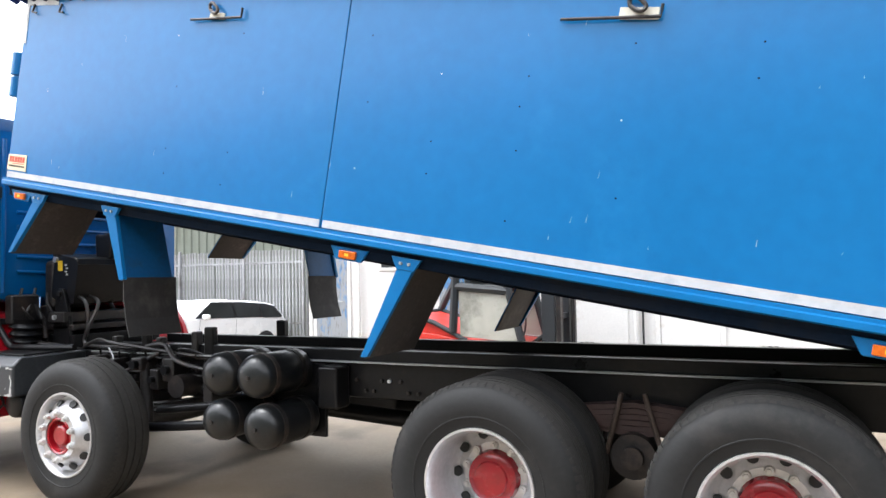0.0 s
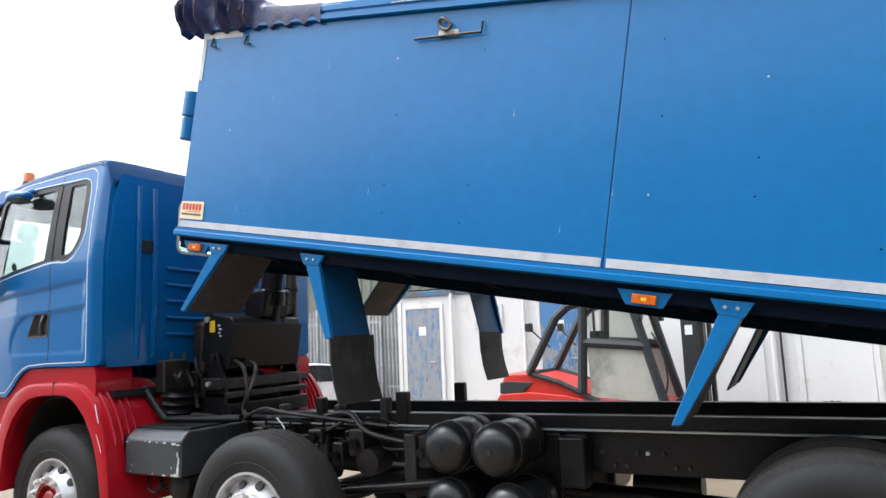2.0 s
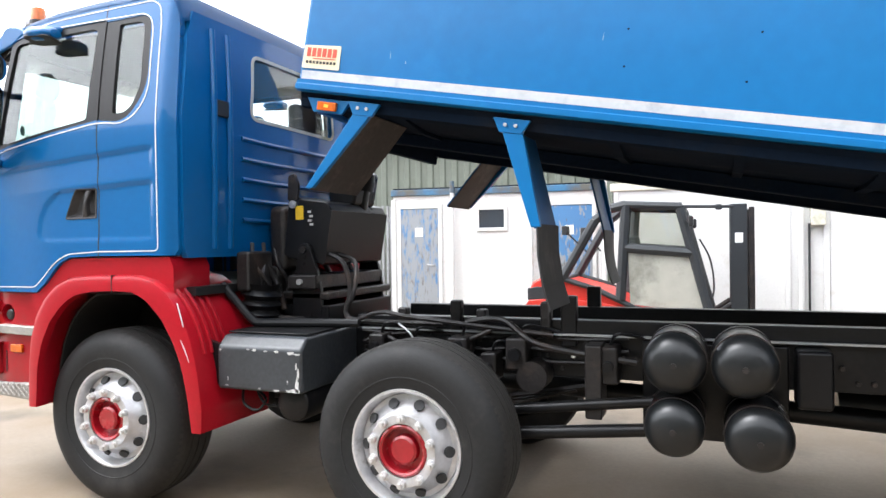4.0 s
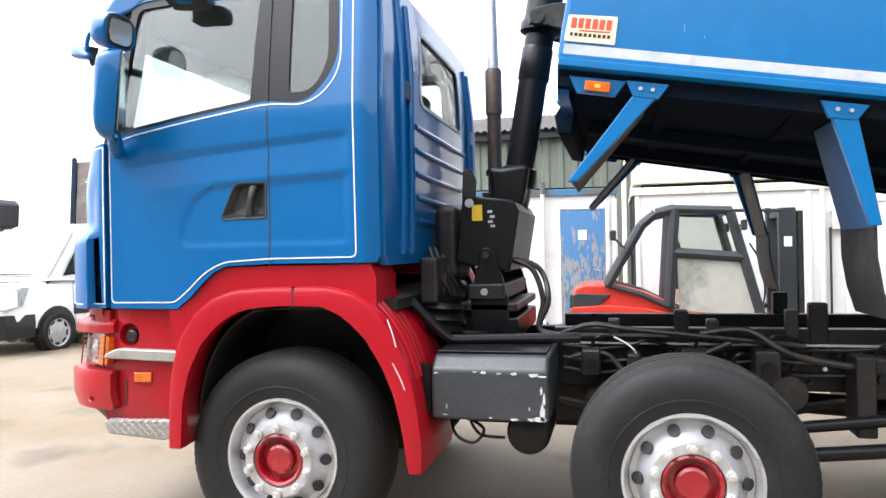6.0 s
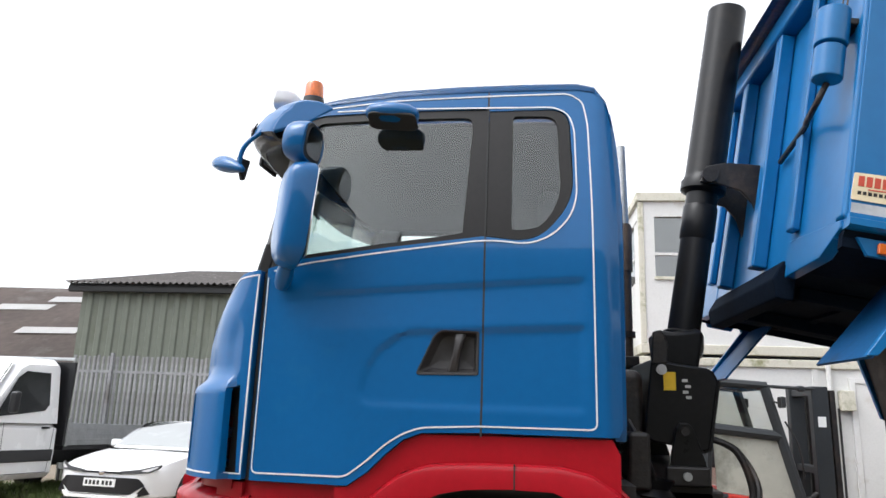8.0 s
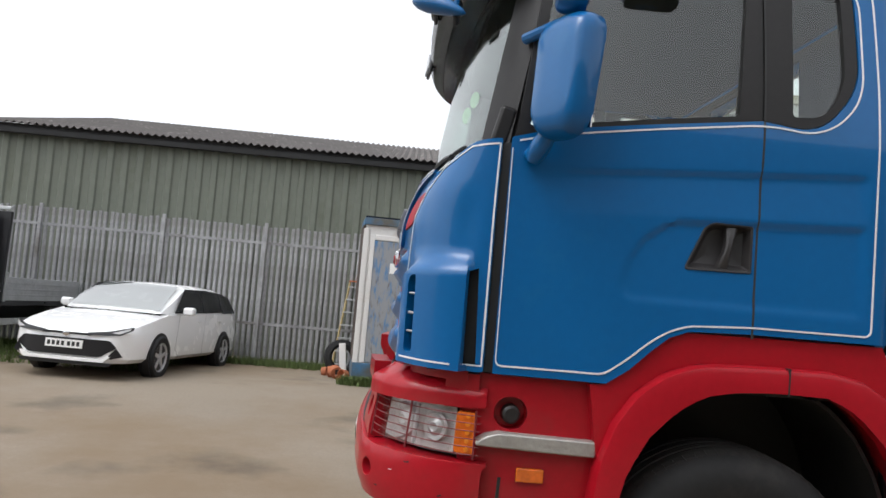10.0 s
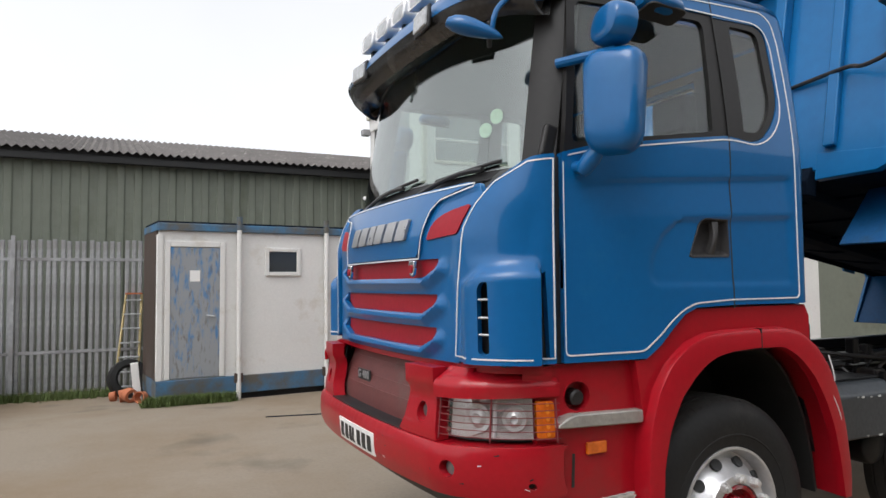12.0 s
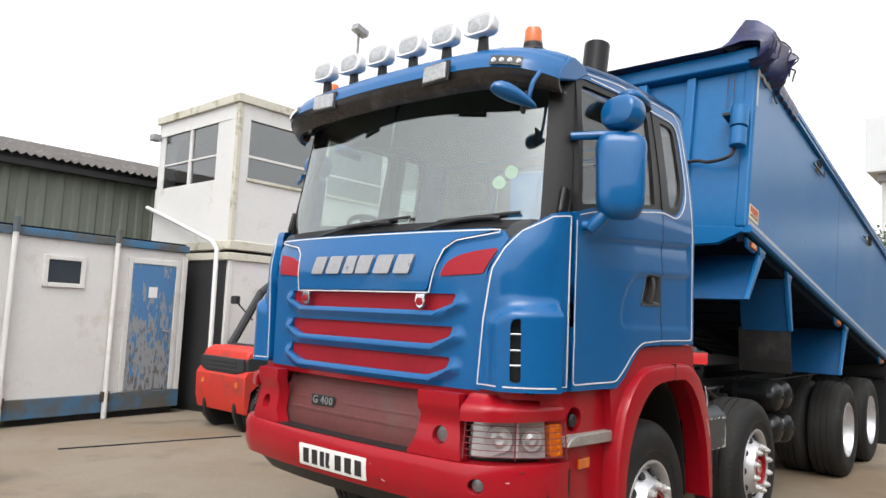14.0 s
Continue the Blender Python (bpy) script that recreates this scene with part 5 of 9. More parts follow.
both("pillar_filler", lambda: skin([(-0.955, 2.12), (-0.90, 2.12), (-0.775, 2.90), (-0.80, 2.93)], [], lambda u, v, o: Vector((u, -1.128 + 0.06 * (v - 2.1) + 0.01 - o, v)), 0.05, 0.08), PILLAR, cab_ob)
both("pillar_deflector", lambda: moved(box(-0.035, 0.035, -0.018, 0.018, -0.075, 0.075), Matrix.Translation((-0.985, -1.105, 2.20)) @ Matrix.Rotation(radians(14), 4, "Y")), PILLAR, cab_ob, bevel=0.02)
part("seal_line", skin([(0.14, 2.06), (2 * SG - 0.14, 2.06), (2 * SG - 0.14, 2.10), (0.14, 2.10)], [], lambda u, v, o: screen(u, v, o + 0.006), 0.01, 0.08), BLACK, cab_ob)
part("top_band", skin([(0.14, 2.86), (2 * SG - 0.14, 2.86), (2 * SG - 0.14, 2.93), (0.14, 2.93)], [], lambda u, v, o: screen(u, v, o + 0.006), 0.02, 0.08), PILLAR, cab_ob)
part("cowl", skin([(0.05, 1.99), (2 * SG - 0.05, 1.99), (2 * SG - 0.05, 2.07), (0.05, 2.07)], [], lambda u, v, o: screen(u, v, o - 0.01), 0.03, 0.08), BLACK, cab_ob, "black wiper cowl")
for s0, s1, z1 in ((HALF_G - 0.35, 0.35, 2.15), (HALF_G + 0.5, HALF_G - 0.15, 2.15)):
    pts = [screen(s0 + (s1 - s0) * k / 8, 2.05 + 0.06 * math.sin(math.pi * k / 8 * 0.6), 0.035) for k in range(9)]
    bm = tube(pts, 0.012, 6)
    pts2 = [screen(s0 + (s1 - s0) * (0.25 + 0.95 * k / 8), 2.10 + 0.035 * k / 8, 0.02) for k in range(9)]
    tube(pts2, 0.009, 6, bm)
    part("wiper", bm, INK, cab_ob, "black windscreen wiper")
for dy, z in ((-0.865, 2.355), (-0.80, 2.30)):
    ss = ARC_G[3] + 0.02 if dy < -0.83 else ARC_G[3] + 0.09
    p = screen(ss, z, 0.004)
    part("round_sticker", cyl(p, p + Vector((-0.002, -0.001, 0)), 0.035, seg=20), mat("pale_green_sticker" + str(int(-dy * 100)), (0.45, 0.62, 0.50), 0.5), cab_ob, "pale round windscreen sticker")

# sun visor with lamps
VP = [(-1.205, 2.803), (-1.240, 2.828), (-1.270, 2.860), (-1.288, 2.897), (-1.27, 2.95), (-1.23, 3.002), (-1.165, 3.038), (-1.08, 3.06), (-0.93, 3.045), (-0.82, 3.005)]


def visor(u, v, out=0.0):
    """u across -1..1, v 0 at the lower edge to 1 on the roof; 0.33 where shade and panel meet."""
    k = min(len(VP) - 1.001, max(0.0, v * (len(VP) - 1)))
    i = int(k)
    a, b = Vector(VP[i]), Vector(VP[i + 1])
    p = a + (b - a) * (k - i)
    d = (b - a).normalized()
    n = Vector((-d[1], d[0]))
    c = abs(u)
    fade = max(0.0, 1.0 - max(0.0, v - 0.6) / 0.4)
    x = p[0] + n[0] * out + (0.05 * c * c + 0.20 * c ** 8) * (0.35 + 0.65 * fade)
    y = u * (1.085 - 0.03 * max(0.0, v - 0.4))
    z = p[1] + n[1] * out - 0.025 * c * c - 0.05 * c ** 8
    z += 0.03 * max(0.0, c - 0.70) / 0.30 * max(0.0, 0.33 - v) / 0.33
    return Vector((x, y, z))


part("visor_shade", skin([(-0.985, 0.0), (0.985, 0.0), (1, 0.326), (-1, 0.326)], [], visor, 0.012, 0.025), VISOR_GREY, cab_ob, "dusty black sun visor")
part("visor_top", skin([(-1, 0.334), (1, 0.334), (0.99, 1.0), (-0.99, 1.0)], [], visor, 0.012, 0.03), BLUE, cab_ob, "blue roof-front panel")
END = [tuple(visor(1.0, 0.334 + 0.0666 * k).xz) for k in range(11)]
bm = bm_new()
under = []
for k in range(-20, 21):
    u = k / 20
    a, b = visor(u, 0.0, -0.006), Vector((-1.0 + 0.10 * abs(u) ** 3, u * 1.03, 2.905))
    under.append([bm.verts.new(a), bm.verts.new(a + (b - a) * 0.5 + Vector((0, 0, -0.004))), bm.verts.new(b)])
for a, b in zip(under, under[1:]):
    for i in range(2):
        bm.faces.new((a[i], a[i + 1], b[i + 1], b[i]))
part("visor_underside", bm, VISOR_GREY, cab_ob, "dark underside of the visor")
both("visor_end", lambda: prism(END + [(-0.86, 2.86), (END[0][0] + 0.02, END[0][1] - 0.004)], "y", -1.088, -1.06), BLUE, cab_ob, bevel=0.012)
both("visor_mount", lambda: prism([(-1.06, 2.86), (-0.94, 2.86), (-0.97, 2.78), (-1.0, 2.78)], "y", -1.04, -1.01), BROWN_PIPE, cab_ob, bevel=0.01)
for u in (-0.43, 0.43):
    p = visor(u, 0.335, 0.012)
    m = Matrix.Translation(p) @ Matrix.Rotation(radians(10 * u), 4, "Z") @ Matrix.Rotation(radians(4), 4, "Y")
    part("marker_lamp", moved(box(-0.014, 0.02, -0.085, 0.085, -0.047, 0.047), m), LAMP_GREY, cab_ob, "pale rectangular roof lamp", bevel=0.008)
    part("lamp_bezel", moved(box(0.0, 0.018, -0.10, 0.10, -0.06, 0.06), m), BLACK, cab_ob, bevel=0.008)
for s_ in (-1, 1):
    bm = stripe([(s_ * 0.74, 0.40), (s_ * 0.88, 0.40)], lambda u, v, o: visor(u, v, o + 0.004), 0.10, 0.008)
    part("led_strip", bm, INK, cab_ob, "dark strip of small lamps")
    for k in range(4):
        q = visor(s_ * (0.755 + 0.037 * k), 0.40, 0.012)
        part("led", lathe([(0.0, 0.008), (0.012, 0.004), (0.014, -0.006)], q, visor(s_ * 0.8, 0.40, 0.1) - visor(s_ * 0.8, 0.40, 0.0), 12), PLATE, cab_ob)
# light bar of six spot lamps
part("light_bar", tube([(-1.10, -0.78, 3.018), (-1.12, -0.3, 3.034), (-1.12, 0.3, 3.034), (-1.10, 0.78, 3.018)], 0.016, 8), BLACK, cab_ob)
for k in range(6):
    y = -0.655 + 0.262 * k
    base = Vector((-1.14, y, 3.165))
    def oval(bm):
        for v in bm.verts:
            dy, dz = v.co.y - base.y, v.co.z - base.z
            r = math.hypot(dy, dz) or 1.0
            square = ((dy / r) ** 4 + (dz / r) ** 4) ** -0.25 if r > 1e-6 and r != 1.0 else 1.0
            v.co.z = base.z + dz * 0.68 * square
            v.co.y = base.y + dy * 1.12 * square
        return bm
    part("spot_lamp", oval(lathe([(0.0, 0.075), (0.045, 0.07), (0.072, 0.045), (0.086, 0.0), (0.090, -0.028), (0.084, -0.036), (0.066, -0.032)], base, (1, 0, -0.1), 32)), LAMP_SHELL, cab_ob, "white-shelled driving lamp on the roof bar")
    part("spot_lens", oval(lathe([(0.0, -0.040), (0.045, -0.038), (0.068, -0.031)], base, (1, 0, -0.1), 24)), LAMP_GREY, cab_ob)
    part("lamp_foot", prism([(y - 0.03, 3.015), (y + 0.03, 3.015), (y + 0.02, 3.12), (y - 0.02, 3.12)], "x", -1.14, -1.10), BLACK, cab_ob, bevel=0.006)
for y in (-0.845, 0.845):
    bm = lathe([(0.0, 0.088), (0.040, 0.085), (0.046, 0.072), (0.050, 0.0)], (-0.925, y, 3.095), (0, 0, 1), 24)
    part("beacon", bm, AMBER, cab_ob, "amber roof beacon")
    part("beacon_base", lathe([(0.085, 0.0), (0.080, 0.02), (0.055, 0.035), (0.052, 0.065), (0.0, 0.066)], (-0.925, y, 3.03), (0, 0, 1), 24), BLACK, cab_ob)
    part("beacon_plate", box(-1.02, -0.80, y - 0.085, y + 0.085, 3.022, 3.034), BLACK, cab_ob, bevel=0.006)

# corner panel with its air slot
CORNER = rounded([(0.052, 1.262), (0.545, 1.262), (0.522, 1.60), (0.49, 1.85), (0.40, 2.02), (0.20, 2.125), (0.052, 2.14)], [0.01, 0.04, 0.1, 0.12, 0.1, 0.06, 0.01])
SLOT = rounded([(0.310, 1.305), (0.362, 1.305), (0.366, 1.575), (0.352, 1.60), (0.318, 1.605)], 0.02)


def corner_put(u, v, o):
    # bulge in front of the slot, fading towards the front edge
    b = 0.048 * ease(0.114, 0.124, u) * ease(0.50, 0.40, u) * ease(1.675 + 0.02 * ease(0.4, 0.15, u) - 0.05 * ease(0.36, 0.46, u), 1.615 - 0.05 * ease(0.36, 0.46, u), v)
    # hollow above the ledge
    b -= 0.014 * ease(1.66, 1.72, v) * ease(1.98, 1.80, v) * ease(0.09, 0.16, u) * ease(0.46, 0.36, u)
    return cab(u, v, o + b)


OUTLET = [(0.078, 1.285), (0.122, 1.285), (0.124, 1.63), (0.092, 1.645)]
both("corner_panel", lambda: skin(CORNER, [SLOT, OUTLET], corner_put, 0.04, 0.0165), BLUE, cab_ob, "blue corner panel with an air slot")
both("rear_outlet", lambda: skin([(0.06, 1.27), (0.15, 1.27), (0.15, 1.66), (0.07, 1.66)], [], lambda u, v, o: cab(u, v, o - 0.045), 0.008, 0.04), INK, cab_ob, "dark air outlet behind the corner bulge")
both("slot_back", lambda: skin([(0.28, 1.28), (0.40, 1.28), (0.40, 1.64), (0.28, 1.64)], [], lambda u, v, o: cab(u, v, o - 0.04), 0.01, 0.06), INK, cab_ob)
for z in (1.385, 1.455, 1.53):
    both("slot_vane", lambda: tube([corner_put(0.306, z, -0.012), corner_put(0.370, z, -0.012)], 0.005, 6), ALU, cab_ob)
both("corner_gap", lambda: skin([(-0.02, 1.262), (0.05, 1.262), (0.05, 2.13), (-0.02, 2.13)], [], lambda u, v, o: cab(u, v, o - 0.03), 0.01, 0.08), INK, cab_ob)
both("pinstripe", lambda: stripe([(0.059, 2.12), (0.059, 1.285), (0.525, 1.285)] + [(0.503, 1.60), (0.472, 1.84), (0.43, 1.94), (0.36, 2.03), (0.20, 2.105), (0.064, 2.118)], lambda u, v, o: corner_put(u, v, o), PW), PIN, cab_ob, "white pinstripe")

# front: upper panel, red corner inlays, three red grille slats in blue surrounds
F0, F1 = 0.545, 2 * HALF - 0.545
MID = HALF
fr = lambda y: MID + y  # across the front, near side negative
ROWS_F = ((1.668, 0.668, 0.088), (1.503, 0.655, 0.090), (1.350, 0.645, 0.094))
FC = -0.03  # the grille sits a little towards the near side


def slat_outline(zc, hw, h, grow=0.0):
    """A grille opening: long at the top, its lower corners cut off."""
    g = grow
    return [(fr(FC - hw - g), zc + h / 2 + g), (fr(FC + hw + g), zc + h / 2 + g), (fr(FC + hw + g), zc - h * 0.05), (fr(FC + hw - 0.12), zc - h / 2 - g), (fr(FC - hw + 0.12), zc - h / 2 - g), (fr(FC - hw - g), zc - h * 0.05)]


def to_line(p, line):
    best = 9.0
    for a, b in zip(line, line[1:]):
        a, b, q = Vector(a), Vector(b), Vector(p)
        t = max(0.0, min(1.0, (q - a).dot(b - a) / (b - a).length_squared))
        best = min(best, (q - (a + (b - a) * t)).length)
    return best


LIPS = [[(fr(FC - hw - 0.035), zc - 0.004), (fr(FC - hw + 0.11), zc - h / 2 - 0.020), (fr(FC + hw - 0.11), zc - h / 2 - 0.020), (fr(FC + hw + 0.035), zc - 0.004)] for zc, hw, h in ROWS_F]


def front_put(u, v, o):
    # a rounded lip swells under each opening, and the face falls back above it
    d = min(to_line((u, v), ln) for ln in LIPS)
    edge = ease(F0 - 0.03, F0 + 0.06, u) * ease(F1 + 0.03, F1 - 0.06, u)
    return cab(u, v, o - 0.012 + 0.030 * ease(0.048, 0.0, d) * edge)


part("front_panel", skin([(F0 - 0.03, 1.252), (F1 + 0.03, 1.252), (F1 + 0.03, 1.70), (F1 + 0.05, 1.85), (F1 + 0.12, 1.99), (F1 + 0.08, 2.035), (F0 - 0.08, 2.035), (F0 - 0.12, 1.99), (F0 - 0.05, 1.85), (F0 - 0.03, 1.70)], [slat_outline(*r) for r in ROWS_F], front_put, 0.03, 0.019), BLUE, cab_ob, "blue front panel with three grille openings")
part("badge_panel", skin(rounded([(fr(-0.86), 2.03), (fr(-0.62), 1.985), (fr(-0.56), 1.86), (fr(-0.53), 1.725), (fr(0.53), 1.725), (fr(0.56), 1.86), (fr(0.62), 1.985), (fr(0.86), 2.03), (fr(0.86), 2.045), (fr(-0.86), 2.045)], [0, 0.05, 0.1, 0.03, 0.03, 0.1, 0.05, 0, 0, 0], 6), [], lambda u, v, o: cab(u, v, o + 0.006), 0.02, 0.05), BLUE, cab_ob, "blue bonnet panel")
part("pinstripe", stripe([(fr(-0.90), 2.022), (fr(-0.66), 1.985), (fr(-0.60), 1.94), (fr(-0.575), 1.86), (fr(-0.545), 1.715), (fr(0.545), 1.715), (fr(0.575), 1.86), (fr(0.60), 1.94), (fr(0.66), 1.985), (fr(0.90), 2.022), (fr(0.90), 2.036), (fr(-0.90), 2.036)], lambda u, v, o: cab(u, v, o + 0.006), PW, 0.003, True), PIN, cab_ob, "white pinstripe")
for s in (-1, 1):
    inl = rounded([(fr(s * 0.575 - 0.02), 1.80), (fr(s * 0.835 - 0.02), 1.815), (fr(s * 0.895 - 0.02), 1.945), (fr(s * 0.72 - 0.02), 1.922), (fr(s * 0.61 - 0.02), 1.88)], [0.02, 0.02, 0.03, 0.1, 0.05])
    part("red_inlay", skin(inl, [], lambda u, v, o: cab(u, v, o - 0.004), 0.01, 0.06), RED_FADED, cab_ob, "dull red corner inlay")
for row in ROWS_F:
    part("grille_slat", skin(slat_outline(*row, 0.012), [], lambda u, v, o: cab(u, v, o - 0.026), 0.008, 0.03), RED_FADED, cab_ob, "dull red mesh grille slat")
for s in (-1, 1):
    p = cab(fr(FC + s * 0.475), 1.672, 0.004)
    bm = prism([(-0.03, 0.035), (0.03, 0.035), (0.036, 0.0), (0.02, -0.032), (0.0, -0.042), (-0.02, -0.032), (-0.036, 0.0)], "x", -0.02, 0.0)
    part("shield_badge", moved(bm, Matrix.Translation(p)), CHROME, cab_ob, "small chrome shield badge", bevel=0.005)
    part("badge_disc", cyl(p + Vector((-0.02, 0, -0.005)), p + Vector((-0.026, 0, -0.005)), 0.02, seg=16), RED_FADED, cab_ob)
# silver maker's lettering kept as plain blocks
LW = 0.122
for k in range(6):
    y0 = fr(0.400 - LW - k * 0.1405)
    bm = skin(rounded([(y0 + 0.012, 1.812), (y0 + LW, 1.812), (y0 + LW - 0.018, 1.915), (y0 - 0.006, 1.915)], 0.012), [], lambda u, v, o: cab(u, v, o + 0.022), 0.016, 0.04)
    part("badge_block", bm, SILVER, cab_ob, "plain silver block of the maker's badge", bevel=0.004)

# mirrors on the near side
def mirror_shell(hw, hh, d, m, soft=0.42):
    """A mirror housing: flat towards the rear (+x), rounded and tapering at its back."""
    bm = bm_new()
    rings = []
    for k, (x, f) in enumerate(((d * 0.5, 0.97), (d * 0.42, 1.0), (0.0, 0.985), (-d * 0.3, 0.93), (-d * 0.45, 0.84), (-d * 0.52, 0.68), (-d * 0.55, 0.3))):
        pts = rounded([(-hw * f, -hh * f), (hw * f, -hh * f * 0.98), (hw * f * 0.97, hh * f), (-hw * f, hh * f * 0.97)], min(hw, hh) * soft * f, 5)
        rings.append([bm.verts.new((x, a, b)) for a, b in pts])
    n = len(rings[0])
    for a, b in zip(rings, rings[1:]):
        for i in range(n):
            bm.faces.new((a[i], a[(i + 1) % n], b[(i + 1) % n], b[i]))
    bm.faces.new(rings[0])
    bm.faces.new(rings[-1][::-1])
    for v in bm.verts:
        k = 1 - 0.22 * max(0.0, -v.co.z / hh) ** 2 if soft < 0.9 else 1 - 0.16 * max(0.0, v.co.z / hh) ** 2
        v.co.y *= k
        v.co.x *= k
    return moved(bm, m)


WIDE_M = Matrix.Translation((-0.80, -1.315, 2.668)) @ Matrix.Rotation(radians(-6), 4, "Z") @ Matrix.Rotation(radians(8), 4, "Y")
both("wide_mirror_rim", lambda: moved(prism(rounded([(-0.088, -0.08), (0.088, -0.08), (0.084, 0.08), (-0.084, 0.08)], 0.055), "x", 0.036, 0.0545), WIDE_M), BLACK, cab_ob, "black rim of the wide-angle mirror", bevel=0.005)
both("mirror_head", lambda: mirror_shell(0.13, 0.228, 0.115, Matrix.Translation((-0.815, -1.325, 2.345)) @ Matrix.Rotation(radians(30), 4, "Z") @ Matrix.Rotation(radians(4), 4, "Y"), 0.62), BLUE, cab_ob, "blue main mirror housing")
both("wide_mirror_head", lambda: mirror_shell(0.110, 0.090, 0.105, WIDE_M, 0.95), BLUE, cab_ob, "blue wide-angle mirror housing")
both("mirror_glass", lambda: moved(box(-0.003, 0.003, -0.10, 0.10, -0.19, 0.19), Matrix.Translation((-0.760, -1.296, 2.345)) @ Matrix.Rotation(radians(30), 4, "Z") @ Matrix.Rotation(radians(4), 4, "Y")), MIRROR, cab_ob)
both("mirror_glass", lambda: moved(prism(rounded([(-0.074, -0.064), (0.074, -0.064), (0.070, 0.066), (-0.070, 0.066)], 0.05), "x", 0.054, 0.0572), WIDE_M), MIRROR, cab_ob)
both("mirror_arm", lambda: tube([(-0.93, -1.10, 2.545), (-0.86, -1.22, 2.55), (-0.80, -1.33, 2.55)], 0.022, 10), BLUE, cab_ob)
both("mirror_foot", lambda: lathe([(0.0, 0.0), (0.026, 0.004), (0.036, 0.03), (0.038, 0.08), (0.030, 0.13), (0.012, 0.16)], (-0.885, -1.19, 2.055), (0.35, -0.55, 0.75), 16, cyl((-0.90, -1.12, 2.085), (-0.872, -1.21, 2.085), 0.026, seg=14)), BLUE, cab_ob)
def kerb_shell():
    bm = lathe([(0.0, -0.124), (0.026, -0.116), (0.045, -0.09), (0.055, -0.04), (0.056, 0.02), (0.048, 0.08), (0.030, 0.112), (0.0, 0.122)], (0, 0, 0), (1, 0, 0), 24)
    for v in bm.verts:
        v.co.y *= 1.35
        v.co.z *= 0.92 if v.co.z > 0 else 0.7
    return moved(bm, Matrix.Translation((-0.435, -1.205, 2.842)) @ Matrix.Rotation(radians(4), 4, "Y"))


both("kerb_mirror", kerb_shell, BLUE, cab_ob, "blue rounded kerb mirror housing over the door")
both("kerb_arm", lambda: tube([(-0.40, -1.10, 2.90), (-0.41, -1.16, 2.88), (-0.425, -1.19, 2.86)], 0.02, 8), BLUE, cab_ob)
# mirror face in plain black: its dark reflection is put into the colour
both("kerb_mirror_glass", lambda: moved(prism(rounded([(-0.108, -0.062), (0.108, -0.062), (0.112, 0.060), (-0.112, 0.060)], 0.035), "z", -0.041, -0.028), Matrix.Translation((-0.43, -1.20, 2.842)) @ Matrix.Rotation(radians(4), 4, "Y") @ Matrix.Rotation(radians(-14), 4, "X")), INK, cab_ob, "kerb mirror facing down, painted black for the dark it reflects", bevel=0.006)
for ob in [o for o in cab_ob.children if o.name.startswith(("mirror_head", "wide_mirror", "mirror_glass"))]:
    if ob.data.vertices[0].co.y > 0:
        ob.data.transform(Matrix.Translation((0.10, -0.07, 0.02)))
FM_A, FM_B = Vector((-1.375, -0.915, 2.722)), Vector((-1.165, -1.05, 2.640))
bm = lathe([(0.0, 0.0), (0.026, 0.008), (0.044, 0.035), (0.052, 0.075), (0.050, 0.12), (0.038, 0.18), (0.020, 0.235), (0.0, 0.262)], FM_A, FM_B - FM_A, 24)
for v in bm.verts:
    f = (v.co - FM_A).dot(FM_B - FM_A) / (FM_B - FM_A).length_squared
    axis_z = FM_A.z + (FM_B.z - FM_A.z) * f
    v.co.z = axis_z + (v.co.z - axis_z) * (0.95 if v.co.z > axis_z else 0.55)
part("front_mirror", bm, BLUE, cab_ob, "blue front mirror hung from the visor")
# black leaf-shaped plate stands in for the front mirror's reflection in the windscreen
part("front_mirror_glass", moved(prism([(-0.05, -0.02), (0.05, -0.02), (0.02, -0.16), (-0.01, -0.17), (-0.045, -0.06)], "x", -0.016, 0.012), Matrix.Translation((-1.20, -0.99, 2.735)) @ Matrix.Rotation(radians(-30), 4, "Z") @ Matrix.Scale(0.75, 4)), BLACK, cab_ob, "black plate put in for the front mirror's dark reflection", bevel=0.008)
part("front_mirror_arm", tube(curve_pts([(-1.06, -0.99, 2.90), (-1.12, -1.02, 2.84), (-1.19, -1.03, 2.76), (-1.21, -1.02, 2.66)], 5), 0.012, 8), BLUE, cab_ob)

# ---------------------------------------------------------------- red lower cab, bumper and lamps
ARCH_OUT = [(-0.585, 0.56), (-0.580, 0.80), (-0.560, 0.98), (-0.515, 1.12), (-0.43, 1.245), (-0.32, 1.325), (-0.20, 1.362), (0.0, 1.372), (0.30, 1.372), (0.42, 1.345), (0.53, 1.275), (0.62, 1.165), (0.685, 1.03), (0.73, 0.86), (0.760, 0.62), (0.752, 0.505)]
ARCH_IN = [(-0.509, 0.56), (-0.495, 0.80), (-0.455, 0.955), (-0.385, 1.085), (-0.29, 1.185), (-0.19, 1.248), (-0.08, 1.272), (0.08, 1.282), (0.28, 1.278), (0.385, 1.225), (0.485, 1.13), (0.568, 1.0), (0.626, 0.86), (0.662, 0.70), (0.690, 0.505)]


